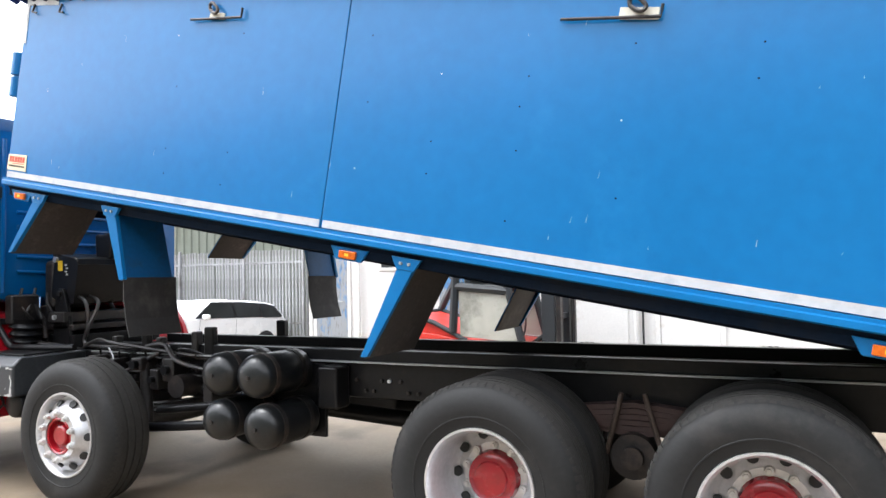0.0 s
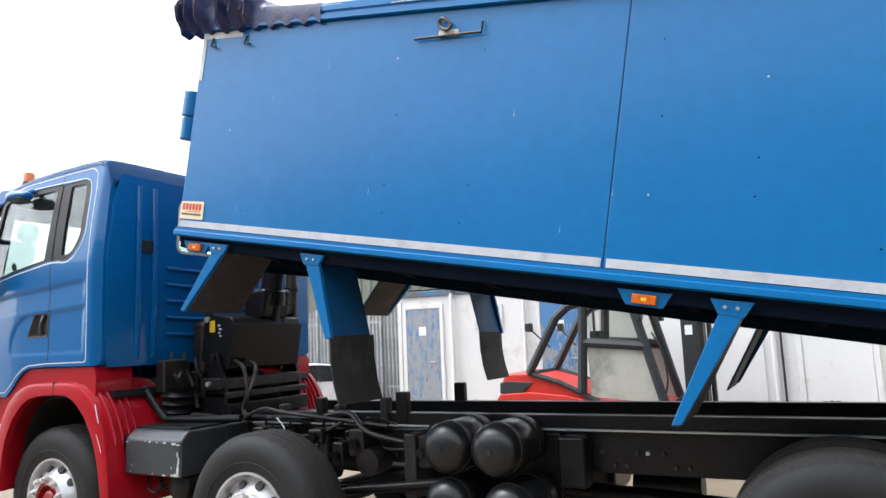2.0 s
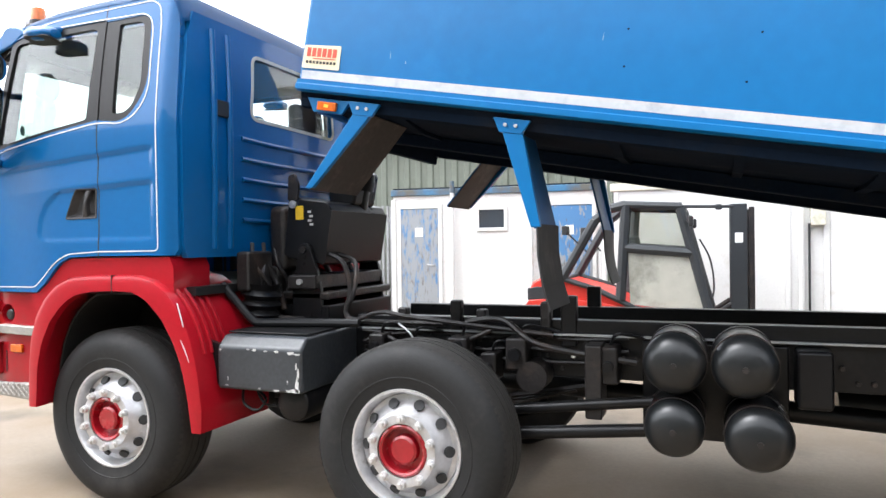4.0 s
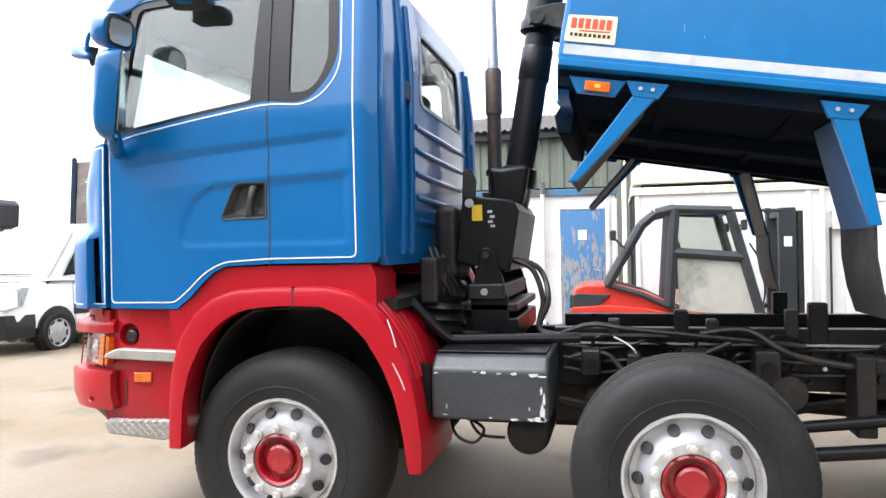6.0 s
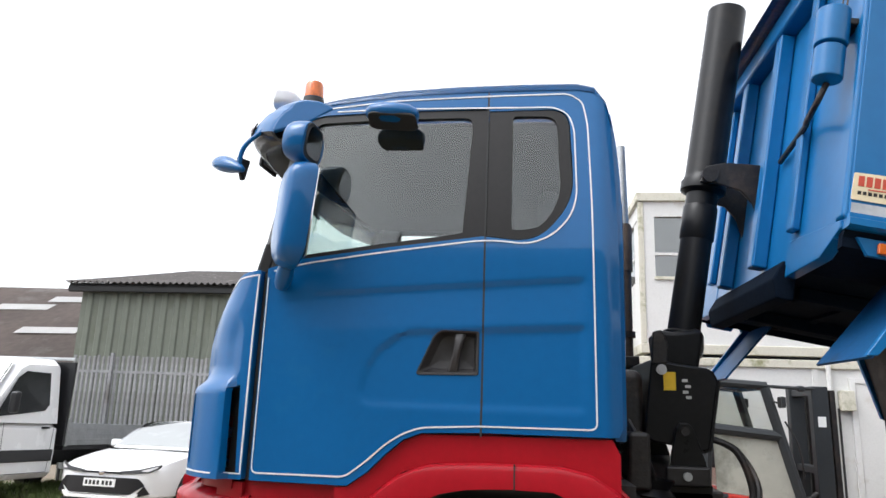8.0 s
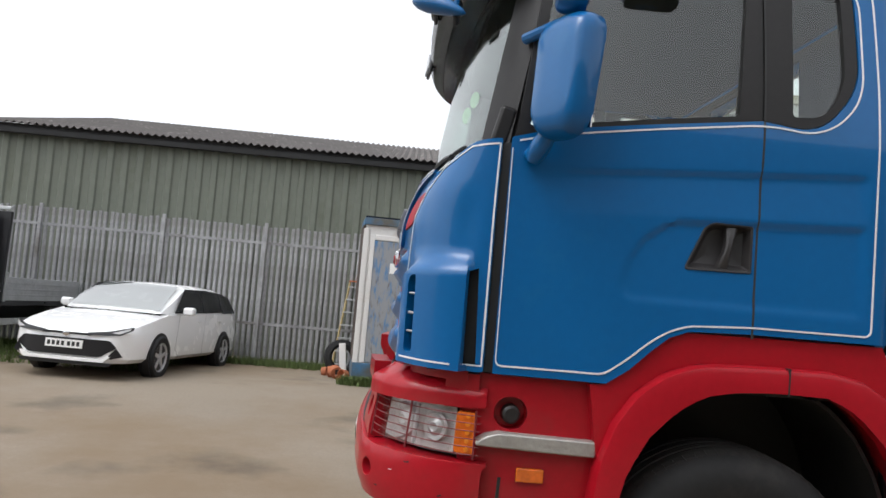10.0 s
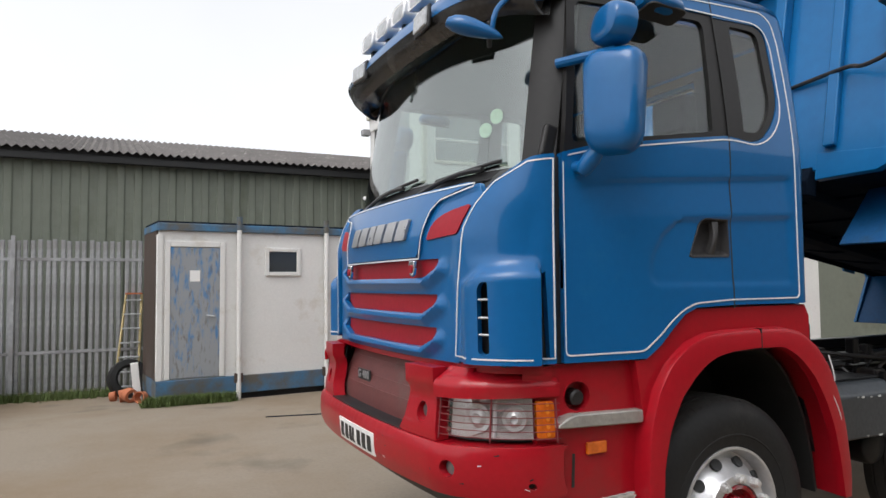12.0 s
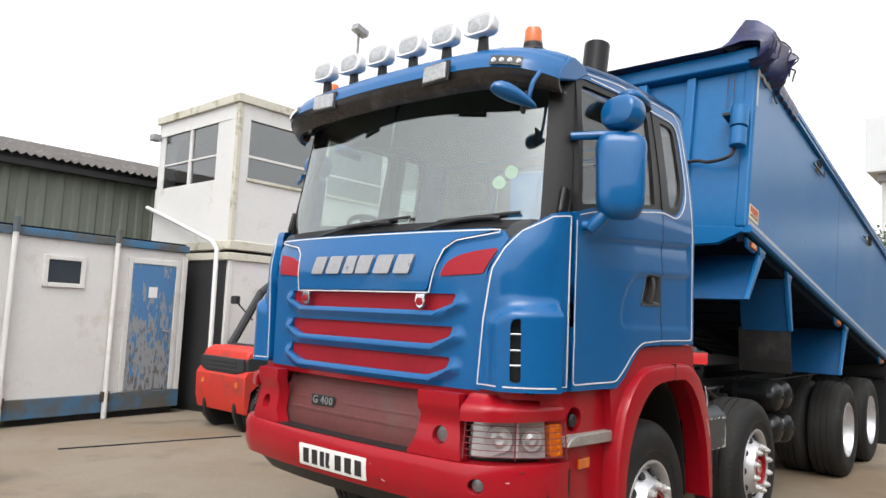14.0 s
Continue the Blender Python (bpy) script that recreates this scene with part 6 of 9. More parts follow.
def band(a, b, y0, y1, bm=None):
    """A strip between two lines in (x, z), from y0 to y1."""
    bm = bm or bmesh.new()
    n = 40

    def at(line, t):
        d = [0.0]
        for p, q in zip(line, line[1:]):
            d.append(d[-1] + math.dist(p, q))
        s = t * d[-1]
        i = max(k for k in range(len(d) - 1) if d[k] <= s + 1e-9)
        f = (s - d[i]) / (d[i + 1] - d[i])
        return line[i][0] + (line[i + 1][0] - line[i][0]) * f, line[i][1] + (line[i + 1][1] - line[i][1]) * f
    vs = []
    for k in range(n + 1):
        (ax, az), (bx, bz) = at(a, k / n), at(b, k / n)
        mx, mz = (ax * 0.72 + bx * 0.28), (az * 0.72 + bz * 0.28)
        vs.append([bm.verts.new(p) for p in ((ax, y1, az), (ax, y0 + 0.03, az), (ax * 0.93 + bx * 0.07, y0 + 0.008, az * 0.93 + bz * 0.07), (mx, y0, mz), (bx, y0, bz), (bx, y0 + 0.05, bz), (bx * 0.93 + ax * 0.07, y0 + 0.06, bz * 0.93 + az * 0.07), (ax * 0.9 + bx * 0.1, y1, az * 0.9 + bz * 0.1))])
    for p, q in zip(vs, vs[1:]):
        for k in range(8):
            bm.faces.new((p[k], p[(k + 1) % 8], q[(k + 1) % 8], q[k]))
    bm.faces.new(vs[0])
    bm.faces.new(vs[-1][::-1])
    return bm


arch, _ = both("wheel_arch", lambda: band(ARCH_OUT, ARCH_IN, -1.235, -0.62), RED, truck, "red wheel arch with scuffed edges")
both("arch_split", lambda: prism([(0.118, 1.275), (0.124, 1.275), (0.124, 1.374), (0.118, 1.374)], "y", -1.2365, -1.2), INK, truck, smooth=False)
UPPER_RED = [(-0.56, 1.0), (-0.60, 1.255), (-0.545, 1.258), (-0.46, 1.318), (-0.39, 1.388), (-0.32, 1.446), (-0.25, 1.472), (0.50, 1.478), (0.53, 1.42), (0.53, 1.27), (0.42, 1.345), (0.30, 1.372), (0.0, 1.372), (-0.20, 1.362), (-0.32, 1.325), (-0.43, 1.245), (-0.515, 1.12), (-0.555, 0.99)]
both("upper_wing", lambda: skin(UPPER_RED, [], lambda u, v, o: Vector((u, -1.20 - o + 0.05 * (1 - ease(1.36, 1.47, v)) * 0 + 0.02, v)), 0.3, 0.08), RED, truck, "red panel between door and arch", bevel=0.008)
for yy in (-1.15, -1.09, -1.03, -0.97):
    both("wing_rib", lambda: tube(curve_pts([(0.45, yy, 1.334), (0.535, yy, 1.276), (0.622, yy, 1.170), (0.687, yy, 1.034), (0.715, yy, 0.93)], 5), 0.013, 8), RED, truck)
for dx, z0 in ((0.0, 1.22), (0.01, 1.02)):
    both("wing_chip", lambda: tube(curve_pts([(0.60 + 0.1 * (1.22 - z0), -1.232, z0), (0.625 + 0.16 * (1.22 - z0), -1.234, z0 - 0.07), (0.64 + 0.2 * (1.22 - z0), -1.232, z0 - 0.13)], 4), 0.0035, 5), PIN, truck)
both("arch_liner", lambda: band(ARCH_IN, [(x * 0.97, z * 0.99 - 0.005) for x, z in ARCH_IN], -1.08, -0.45), INK, truck, "black inner wheel arch")
both("arch_inner_wall", lambda: prism(ARCH_IN, "y", -0.50, -0.47), BLACK, truck, smooth=False)
# step panel in front of the arch
SP = [(-1.06, 0.60), (-0.57, 0.585), (-0.555, 0.98), (-0.585, 1.255), (-1.0, 1.255), (-1.06, 1.22)]
CAP = [(-0.876 + 0.062 * math.cos(a), 1.118 + 0.062 * math.sin(a)) for a in [2 * math.pi * k / 20 for k in range(20)]]
low = lambda u, v, o: Vector((u, -1.135 - o + 0.04 * ease(-0.85, -1.06, u), v))
both("step_panel", lambda: skin(SP, [CAP], low, 0.04, 0.07), RED, truck, "red lower step panel", bevel=0.006)
both("cap_recess", lambda: lathe([(0.064, 0.0), (0.058, -0.05), (0.0, -0.052)], (-0.876, -1.130, 1.118), (0, -1, 0), 24), RED, truck)
both("filler_cap", lambda: lathe([(0.0, 0.03), (0.025, 0.03), (0.034, 0.022), (0.036, -0.02)], (-0.872, -1.10, 1.110), (0, -1, 0), 20), GREASE, truck, "dark filler cap")
both("upper_step", lambda: prism([(-1.005, 1.000), (-1.0, 1.014), (-0.965, 1.036), (-0.92, 1.050), (-0.555, 1.043), (-0.560, 0.985), (-0.75, 0.990), (-0.99, 0.998)], "y", -1.180, -1.10), ALLOY, truck, "worn aluminium tread plate", bevel=0.008)
both("lower_step", lambda: prism([(-1.02, 0.665), (-0.60, 0.685), (-0.60, 0.60), (-0.66, 0.575), (-1.0, 0.595)], "y", -1.165, -0.95), ALLOY, truck, "worn aluminium lower step", bevel=0.01)
def chequer():
    """Raised lozenges on the face and the top of the lower step."""
    bm = bm_new()
    for i in range(17):
        for j in range(4):
            x, z = -0.985 + 0.0235 * i, 0.608 + 0.021 * j
            if z > 0.672:
                continue
            sg = 1 if (i + j) % 2 else -1
            d = Vector((0.0085, 0, 0.0085 * sg))
            cyl(Vector((x, -1.166, z)) - d, Vector((x, -1.166, z)) + d, 0.0028, seg=4, bm=bm)
        for j in range(6):
            x, y = -0.985 + 0.0235 * i, -1.15 + 0.0235 * j
            sg = 1 if (i + j) % 2 else -1
            d = Vector((0.0085, 0.0085 * sg, 0))
            top = Vector((x, y, 0.667 + (x + 1.02) * 0.0476))
            cyl(top - d, top + d, 0.0028, seg=4, bm=bm)
    return bm


both("chequer_pattern", chequer, ALLOY, truck, "raised chequer pattern on the lower step", smooth=False)
both("side_lamp", lambda: moved(box(-0.052, 0.052, -0.014, 0.004, -0.026, 0.026), Matrix.Translation((-0.79, -1.137, 0.897))), AMBER, truck, "amber side lamp", bevel=0.006)
both("panel_slot", lambda: stripe([(-0.90, 0.88), (-0.905, 0.74)], low, 0.012, 0.002), INK, truck)


def bumper_put(u, v, o=0.0):
    x, y, nx, ny = cab_plan(u)
    sp = u if u <= HALF else 2 * HALF - u
    k = 0.015 + 0.115 * ease(0.05, 0.55, sp)
    w = 0.03 * ease(0.80, 0.70, v) + 0.018 * ease(0.90, 0.93, v)
    return Vector((x + nx * (k + o) + w * 1.0, (y + ny * (k * 0.3 + o)) * (0.96 if y > 0 else 1.0), v))


B0, B1 = 0.03, 2 * HALF - 0.03


def disc(u, v, a, b, n=16):
    return [(u + a * math.cos(2 * math.pi * k / n), v + b * math.sin(2 * math.pi * k / n)) for k in range(n)]


TOPZ = 0.928
bumper = part("bumper", skin(rounded([(B0, 0.72), (B1, 0.72), (B1, TOPZ), (B0, TOPZ)], [0.04, 0.04, 0.02, 0.02]), [disc(fr(-0.93), 0.835, 0.037, 0.034), disc(fr(0.93), 0.835, 0.037, 0.034), disc(0.16, 0.772, 0.016, 0.014, 10)], bumper_put, 0.05, 0.04), RED, truck, "red front bumper with small scratches", bevel=0.012)
part("bumper_lip", skin([(B0 + 0.05, 0.61), (B1 - 0.05, 0.61), (B1 - 0.03, 0.719), (B0 + 0.03, 0.719)], [], lambda u, v, o: bumper_put(u, v, o - 0.05 - 0.9 * (0.72 - v)), 0.03, 0.07), BLACK, bumper, "black lower valance")
part("bumper_top", skin([(B0, 0.0), (B1, 0.0), (B1, 0.18), (B0, 0.18)], [], lambda u, v, o: bumper_put(u, TOPZ - 0.001, 0.0 - v) + Vector((0, 0, o)), 0.012, 0.06), RED, bumper)
part("tread_mat", skin([(fr(-0.54), 0.01), (fr(0.54), 0.01), (fr(0.50), 0.17), (fr(-0.50), 0.17)], [], lambda u, v, o: bumper_put(u, TOPZ, -v) + Vector((0, 0, o + 0.006)), 0.006, 0.08), BLACK, bumper, "black anti-slip tread on the bumper")
rnd = random.Random(21)
for k in range(13):
    u, v, L = rnd.uniform(0.15, fr(-0.2)), rnd.uniform(0.74, 0.91), rnd.uniform(0.004, 0.022)
    a = rnd.uniform(-0.5, 0.5)
    part("paint_chip", stripe([(u, v), (u + L, v + L * a)], bumper_put, rnd.uniform(0.002, 0.006), 0.001), PIN if k % 4 == 0 else GREASE, bumper)
for sgn in (-1, 1):
    side_u = (lambda d: d) if sgn < 0 else (lambda d: 2 * HALF - d)
    p = bumper_put(fr(sgn * 0.93), 0.835, -0.03)
    part("fog_lamp", lathe([(0.0, 0.008), (0.03, 0.0), (0.037, -0.012)], p, (-1, sgn * 0.4, 0), 18), LAMP_DARK, bumper, "round fog lamp")
    p = bumper_put(side_u(0.16), 0.772, -0.03)
    part("dark_hole", lathe([(0.0, 0.0), (0.02, 0.0), (0.02, -0.02)], p, bumper_put(side_u(0.16), 0.772, 0.1) - p, 12), INK, bumper)

    # post beside the middle panel with a round lamp
    def post_put(u, v, o):
        return bumper_put(u, 0.86, o - 0.030 - 0.026 * ease(0.95, 1.12, v) + 0.022 * ease(1.13, 1.16, v)) + Vector((0, 0, v - 0.86))
    S = lambda d: fr(sgn * d)
    q = [(S(0.845), TOPZ + 0.002), (S(0.525), TOPZ + 0.002), (S(0.570), 1.0), (S(0.588), 1.12), (S(0.582), 1.14), (S(0.580), 1.237), (S(0.82), 1.237), (S(0.825), 1.14), (S(0.815), 1.12)]
    part("lamp_post", skin(q, [disc(S(0.715), 1.035, 0.042, 0.044, 18)], post_put, 0.07, 0.035), RED, bumper, "red post beside the grille", bevel=0.018, seg=3)
    p = post_put(S(0.715), 1.035, -0.038)
    part("driving_lamp", lathe([(0.0, 0.008), (0.035, 0.002), (0.046, -0.012)], p, (-1, sgn * 0.3, 0), 20), LAMP_DARK, bumper, "round driving lamp")
    # brow above the headlamp, the lamp set back beneath it
    a, b = side_u(0.045), S(0.835)
    part("lamp_brow", skin(rounded([(side_u(0.03), 1.128), (b, 1.118), (b, 1.24), (side_u(0.03), 1.24)], 0.008), [], lambda u, v, o: bumper_put(u, 0.86, o - 0.026 - 0.085 * ease(1.175, 1.24, v)) + Vector((0, 0, v - 0.86)), 0.10, 0.02), RED, bumper, "red brow over the headlamp", bevel=0.006)
    def lampput(u, v, o):
        back = 0.010 + 0.055 * ease(0.04, 0.42, min(u, 2 * HALF - u))
        return bumper_put(u, 0.86, o - back - 0.10 * (v - 0.94)) + Vector((0, 0, v - 0.86))

    cut = side_u(0.138)
    e_in = S(0.865)
    part("lamp_bowl", skin([(cut, 0.952), (e_in, 0.952), (e_in, 1.116), (cut, 1.116)], [], lambda u, v, o: lampput(u, v, o - 0.03), 0.01, 0.04), LENS, bumper, "bright headlamp bowl")
    part("headlamp", skin(rounded([(cut, 0.955), (e_in, 0.955), (e_in, 1.112), (cut, 1.112)], 0.03), [], lampput, 0.006, 0.05), CLEAR, bumper, "clear headlamp glass")
    part("indicator", skin(rounded([(side_u(0.058), 0.960), (side_u(0.130), 0.960), (side_u(0.130), 1.108), (side_u(0.058), 1.108)], 0.015), [], lampput, 0.04, 0.04), AMBER, bumper, "amber indicator lens")
    for k in range(5):
        p = lampput(side_u(0.085), 0.975 + 0.03 * k, 0.002)
        part("amber_cell", cyl(p, p + (lampput(side_u(0.085), 1.0, 0.1) - lampput(side_u(0.085), 1.0, 0.0)) * 0.04, 0.009, seg=8), AMBER_LED, bumper)
    w = abs(e_in - cut)
    for f, r in ((0.22, 0.05), (0.62, 0.062)):
        um = cut + (e_in - cut) * f
        p = lampput(um, 1.034, -0.022)
        nrm = (lampput(um, 1.034, 0.1) - p).normalized()
        part("reflector", lathe([(0.0, 0.0), (r * 0.35, 0.016), (r * 0.7, 0.004), (r, 0.008), (r + 0.006, 0.0)], p, nrm, 24), LENS, bumper)
    part("lamp_divider", tube([lampput(cut + (e_in - cut) * 0.42, z, -0.004) for z in (0.96, 1.03, 1.11)], 0.008, 8), STEEL, bumper)
    for z in (0.962, 0.990, 1.018, 1.046, 1.074, 1.102):
        part("guard_wire", tube([lampput(a + (b - a) * k / 14, z, 0.022) for k in range(15)], 0.002, 5), WIRE_RED, bumper)
    for d in (0.06, 0.30):
        part("guard_wire", tube([lampput(side_u(d), z, 0.024) for z in (0.945, 1.03, 1.12)], 0.004, 5), WIRE_RED, bumper)
    for f in (0.97,):
        part("guard_wire", tube([lampput(a + (b - a) * f, z, 0.024) for z in (0.945, 1.03, 1.12)], 0.004, 5), WIRE_RED, bumper)
    part("lamp_back", skin([(side_u(0.06), 0.93), (b, 0.93), (b, 1.2), (side_u(0.06), 1.2)], [], lambda u, v, o: lampput(u, v, o - 0.075), 0.01, 0.06), INK, bumper)
    part("front_wing", skin([(side_u(0.06), 1.12), (side_u(0.20), 1.12), (side_u(0.20), 1.25), (side_u(0.06), 1.25)], [], lambda u, v, o: cab(u, v, o - 0.03), 0.02, 0.05), RED, bumper)
mid = lambda u, v, o: bumper_put(u, 0.86, o - 0.12 - 0.08 * ease(0.97, 1.23, v)) + Vector((0, 0, v - 0.86))
part("middle_panel", skin([(fr(-0.68), 0.93), (fr(0.68), 0.93), (fr(0.68), 1.262), (fr(-0.68), 1.262)], [], mid, 0.02, 0.05), MAROON, bumper, "dull maroon panel under the grille")
for z in (1.03, 1.09, 1.17):
    part("panel_crease", stripe([(fr(-0.55), z), (fr(0.55), z)], mid, 0.012, 0.004), MAROON, bumper)
part("under_grille", skin([(0.1, 1.222), (2 * HALF - 0.1, 1.222), (2 * HALF - 0.1, 1.262), (0.1, 1.262)], [], lambda u, v, o: cab(u, v, o - 0.02), 0.05, 0.06), RED, bumper)
# plain plate: white with black bars for its characters
pl = lambda u, v, o: bumper_put(u, v, o + 0.006)
part("number_plate", skin(rounded([(fr(-0.298), 0.750), (fr(0.248), 0.750), (fr(0.248), 0.866), (fr(-0.298), 0.866)], 0.008), [], pl, 0.006, 0.08), PLATE, bumper, "white number plate with plain black bars")
for k in range(7):
    u0 = fr(-0.268 + k * 0.068 + (0.024 if k > 2 else 0.0))
    part("plate_bar", skin([(u0, 0.768), (u0 + 0.044, 0.768), (u0 + 0.044, 0.846), (u0, 0.846)], [], lambda u, v, o: pl(u, v, o + 0.003), 0.002, 0.08), INK, bumper)


def letters(text, size, m, material, parent, name, depth=0.004, label=""):
    cu = bpy.data.curves.new(name, "FONT")
    cu.body, cu.size, cu.extrude, cu.align_x, cu.align_y = text, size, depth, "CENTER", "CENTER"
    tmp = new("tmp_text", cu)
    dg = bpy.context.evaluated_depsgraph_get()
    me = bpy.data.meshes.new_from_object(tmp.evaluated_get(dg))
    bpy.data.objects.remove(tmp)
    me.materials.clear()
    me.materials.append(material)
    ob = new(name, me)
    ob.matrix_world = m
    ob.parent = parent
    return tagged(ob, label)


p = mid(fr(0.245), 1.085, 0.012)
part("model_plate", moved(box(-0.004, 0.004, -0.10, 0.10, -0.032, 0.032), Matrix.Translation(p)), INK, bumper, bevel=0.003)
letters("G", 0.062, Matrix.Translation(p + Vector((-0.005, 0.062, 0))) @ Matrix(((0, 0, -1, 0), (-1, 0, 0, 0), (0, 1, 0, 0), (0, 0, 0, 1))), SILVER, bumper, "model_number", label="silver model number")
letters("4", 0.062, Matrix.Translation(p + Vector((-0.005, 0, 0))) @ Matrix(((0, 0, -1, 0), (-1, 0, 0, 0), (0, 1, 0, 0), (0, 0, 0, 1))), SILVER, bumper, "model_number")
letters("0", 0.062, Matrix.Translation(p + Vector((-0.005, -0.037, 0))) @ Matrix(((0, 0, -1, 0), (-1, 0, 0, 0), (0, 1, 0, 0), (0, 0, 0, 1))), SILVER, bumper, "model_number")
letters("0", 0.062, Matrix.Translation(p + Vector((-0.005, -0.074, 0))) @ Matrix(((0, 0, -1, 0), (-1, 0, 0, 0), (0, 1, 0, 0), (0, 0, 0, 1))), SILVER, bumper, "model_number")

# ---------------------------------------------------------------- raised tipper body, built level and then tilted
TILT_M = Matrix.Translation((1.425, 0, 2.383)) @ Matrix.Rotation(radians(10.4), 4, "Y")
LEN, HW, VT = 6.55, 1.235, 1.42


def tip(bm):
    bm.transform(TILT_M)
    return bm


def tp(name, bm, material, parent, label="", **kw):
    return part(name, tip(bm), material, parent, label, **kw)


bm = box(0.05, LEN, -1.17, 1.17, -0.02, 0.02)
body = part("tipper_body", tip(bm), BODY_BLUE, truck, "blue insulated tipper body, raised at the front")
for s in (-1, 1):
    y0, y1 = (-HW, -HW + 0.06) if s < 0 else (HW - 0.06, HW)
    tp("side_wall", box(0.0, 2.8645, y0, y1, 0.0, 1.315), BODY_BLUE, body, "smooth blue side wall", bevel=0.006)
    tp("side_wall", box(2.8675, LEN, y0, y1, 0.0, 1.315), BODY_BLUE, body, "smooth blue side wall", bevel=0.006)
    tp("seam", box(2.8645, 2.8675, y0 + 0.006, y1 - 0.006, 0.0, 1.315), INK, body, smooth=False)
    ya, yb = (-HW - 0.032, -HW + 0.05) if s < 0 else (HW - 0.05, HW + 0.032)
    ye = ya if s < 0 else yb
    yi = yb if s < 0 else ya
    tp("top_rail", prism([(yi, 1.318), (ye - s * -0.0, 1.318), (ye, 1.345), (ye - s * 0.012, 1.352), (ye - s * 0.012, 1.362), (ye, 1.37), (ye, 1.41), (ye - s * 0.02, 1.425), (yi, 1.425)], "x", 0.02, LEN + 0.02), BODY_BLUE, body, "blue top rail with rubbed edges", smooth=False)
    yr = -HW - 0.022 if s < 0 else HW + 0.022
    yq = -HW + 0.06 if s < 0 else HW - 0.06
    tp("bottom_rail", prism([(yq, -0.002), (yr, -0.002), (yr, -0.020), (yr + s * 0.010, -0.026), (yr + s * 0.010, -0.052), (yr - s * 0.012, -0.060), (yq, -0.060)], "x", -0.005, LEN), BODY_BLUE, body, "blue bottom rail", smooth=False)
    ys = -HW - 0.004 if s < 0 else HW + 0.004
    tp("white_stripe", box(0.005, 2.855, min(ys, ys - s * 0.003), max(ys, ys - s * 0.003), 0.003, 0.046), STRIPE, body, "white reflective stripe", smooth=False)
    tp("white_stripe", box(2.88, LEN, min(ys, ys - s * 0.003), max(ys, ys - s * 0.003), 0.003, 0.046), STRIPE, body, "white reflective stripe", smooth=False)
    for u0, u1, v0, v1 in ((0.005, 0.36, 1.265, 1.308), (0.004, 0.038, 0.99, 1.264)):
        tp("corner_tape", box(u0, u1, min(ys, ys - s * 0.003), max(ys, ys - s * 0.003), v0, v1), WHITE_TAPE, body, smooth=False)
    rub = random.Random(23)
    u = 0.7
    while u < LEN - 0.2:
        L = rub.uniform(0.05, 0.5)
        lip = rub.choice((1.372, 1.374, 1.40, 1.404, 1.336))
        n = max(4, int(L / 0.03))
        low = [(u + L * k / n, lip + rub.uniform(-0.003, 0.002)) for k in range(n + 1)]
        high = [(a, lip + rub.uniform(0.003, 0.010) * math.sin(math.pi * (0.08 + 0.84 * k / n))) for k, (a, _) in enumerate(low)]
        tp("rubbed_edge", skin(low + high[::-1], [], lambda a, b, o: Vector((a, ye + s * (0.0006 + o), b)), 0.0005, 0.5), RUBBED, body, smooth=False)
        u += L + rub.uniform(0.02, 0.35) * (1.6 if u < 2.5 else 0.7)
    for k in range(26):
        a, b = rub.uniform(0.3, LEN - 0.2), rub.uniform(0.1, 1.2)
        h = rub.uniform(0.008, 0.05)
        tp("scratch", skin([(a, b), (a + 0.003, b + 0.001), (a + 0.002 + rub.uniform(-0.006, 0.006), b + h)], [], lambda u2, v2, o: Vector((u2, s * (HW + 0.0008 + o), v2)), 0.0004, 0.5), RUBBED, body, smooth=False)
    # flush rivet heads
    rnd = random.Random(11)
    for u in [0.75, 1.6, 2.1, 3.05, 3.5, 3.95, 4.45, 5.0, 5.55, 6.1]:
        for v in (0.18, 0.36, 0.54, 0.72, 0.90, 1.06):
            if rnd.random() < 0.45:
                uu, vv = u + rnd.uniform(-0.02, 0.02), v + rnd.uniform(-0.02, 0.02)
                tp("rivet", lathe([(0.0, 0.002), (0.0035, 0.0015), (0.005, 0.0)], (uu, s * HW, vv), (0, s, 0), 8), ALU if rnd.random() < 0.12 else UNDER, body)
# rope hooks and sheet cleats on the side
for u0, u1, hk in ((1.69, 2.10, 0), (4.09, 4.55, 1)):
    bm = tube([(u0, -HW - 0.02, 1.155), (u1, -HW - 0.02, 1.17), (u1, -HW - 0.02, 1.225)], 0.008, 8)
    tp("sheet_bar", bm, GREASE, body, "dark sheeting bar")
    uc = (u0 + u1) / 2 + (0.0 if not hk else 0.14)
    tp("cleat_plate", box(uc - (0.06 if not hk else 0.10), uc + (0.06 if not hk else 0.08), -HW - 0.012, -HW, 1.16, 1.20 + 0.015 * hk), CREAM_TRIM, body, bevel=0.004)
    bm = tube(curve_pts([(uc - 0.06, -HW - 0.02, 1.245), (uc - 0.03, -HW - 0.03, 1.255), (uc + 0.02, -HW - 0.03, 1.215), (uc, -HW - 0.03, 1.19), (uc - 0.05, -HW - 0.02, 1.215), (uc - 0.06, -HW - 0.02, 1.245)], 5), 0.01, 8)
    tp("cleat_ring", bm, GREASE, body)
for u in (0.10, 0.40):
    tp("rope_hook", tube([(u, -HW - 0.005, 1.27), (u, -HW - 0.02, 1.21), (u + 0.05, -HW - 0.02, 1.205)], 0.007, 6), GREASE, body)
# maker's sticker, kept as plain shapes
st = lambda u, v, o: Vector((u, -HW - 0.002 - o, v))
def tskin(*a, **k):
    return tip(skin(*a, **k))
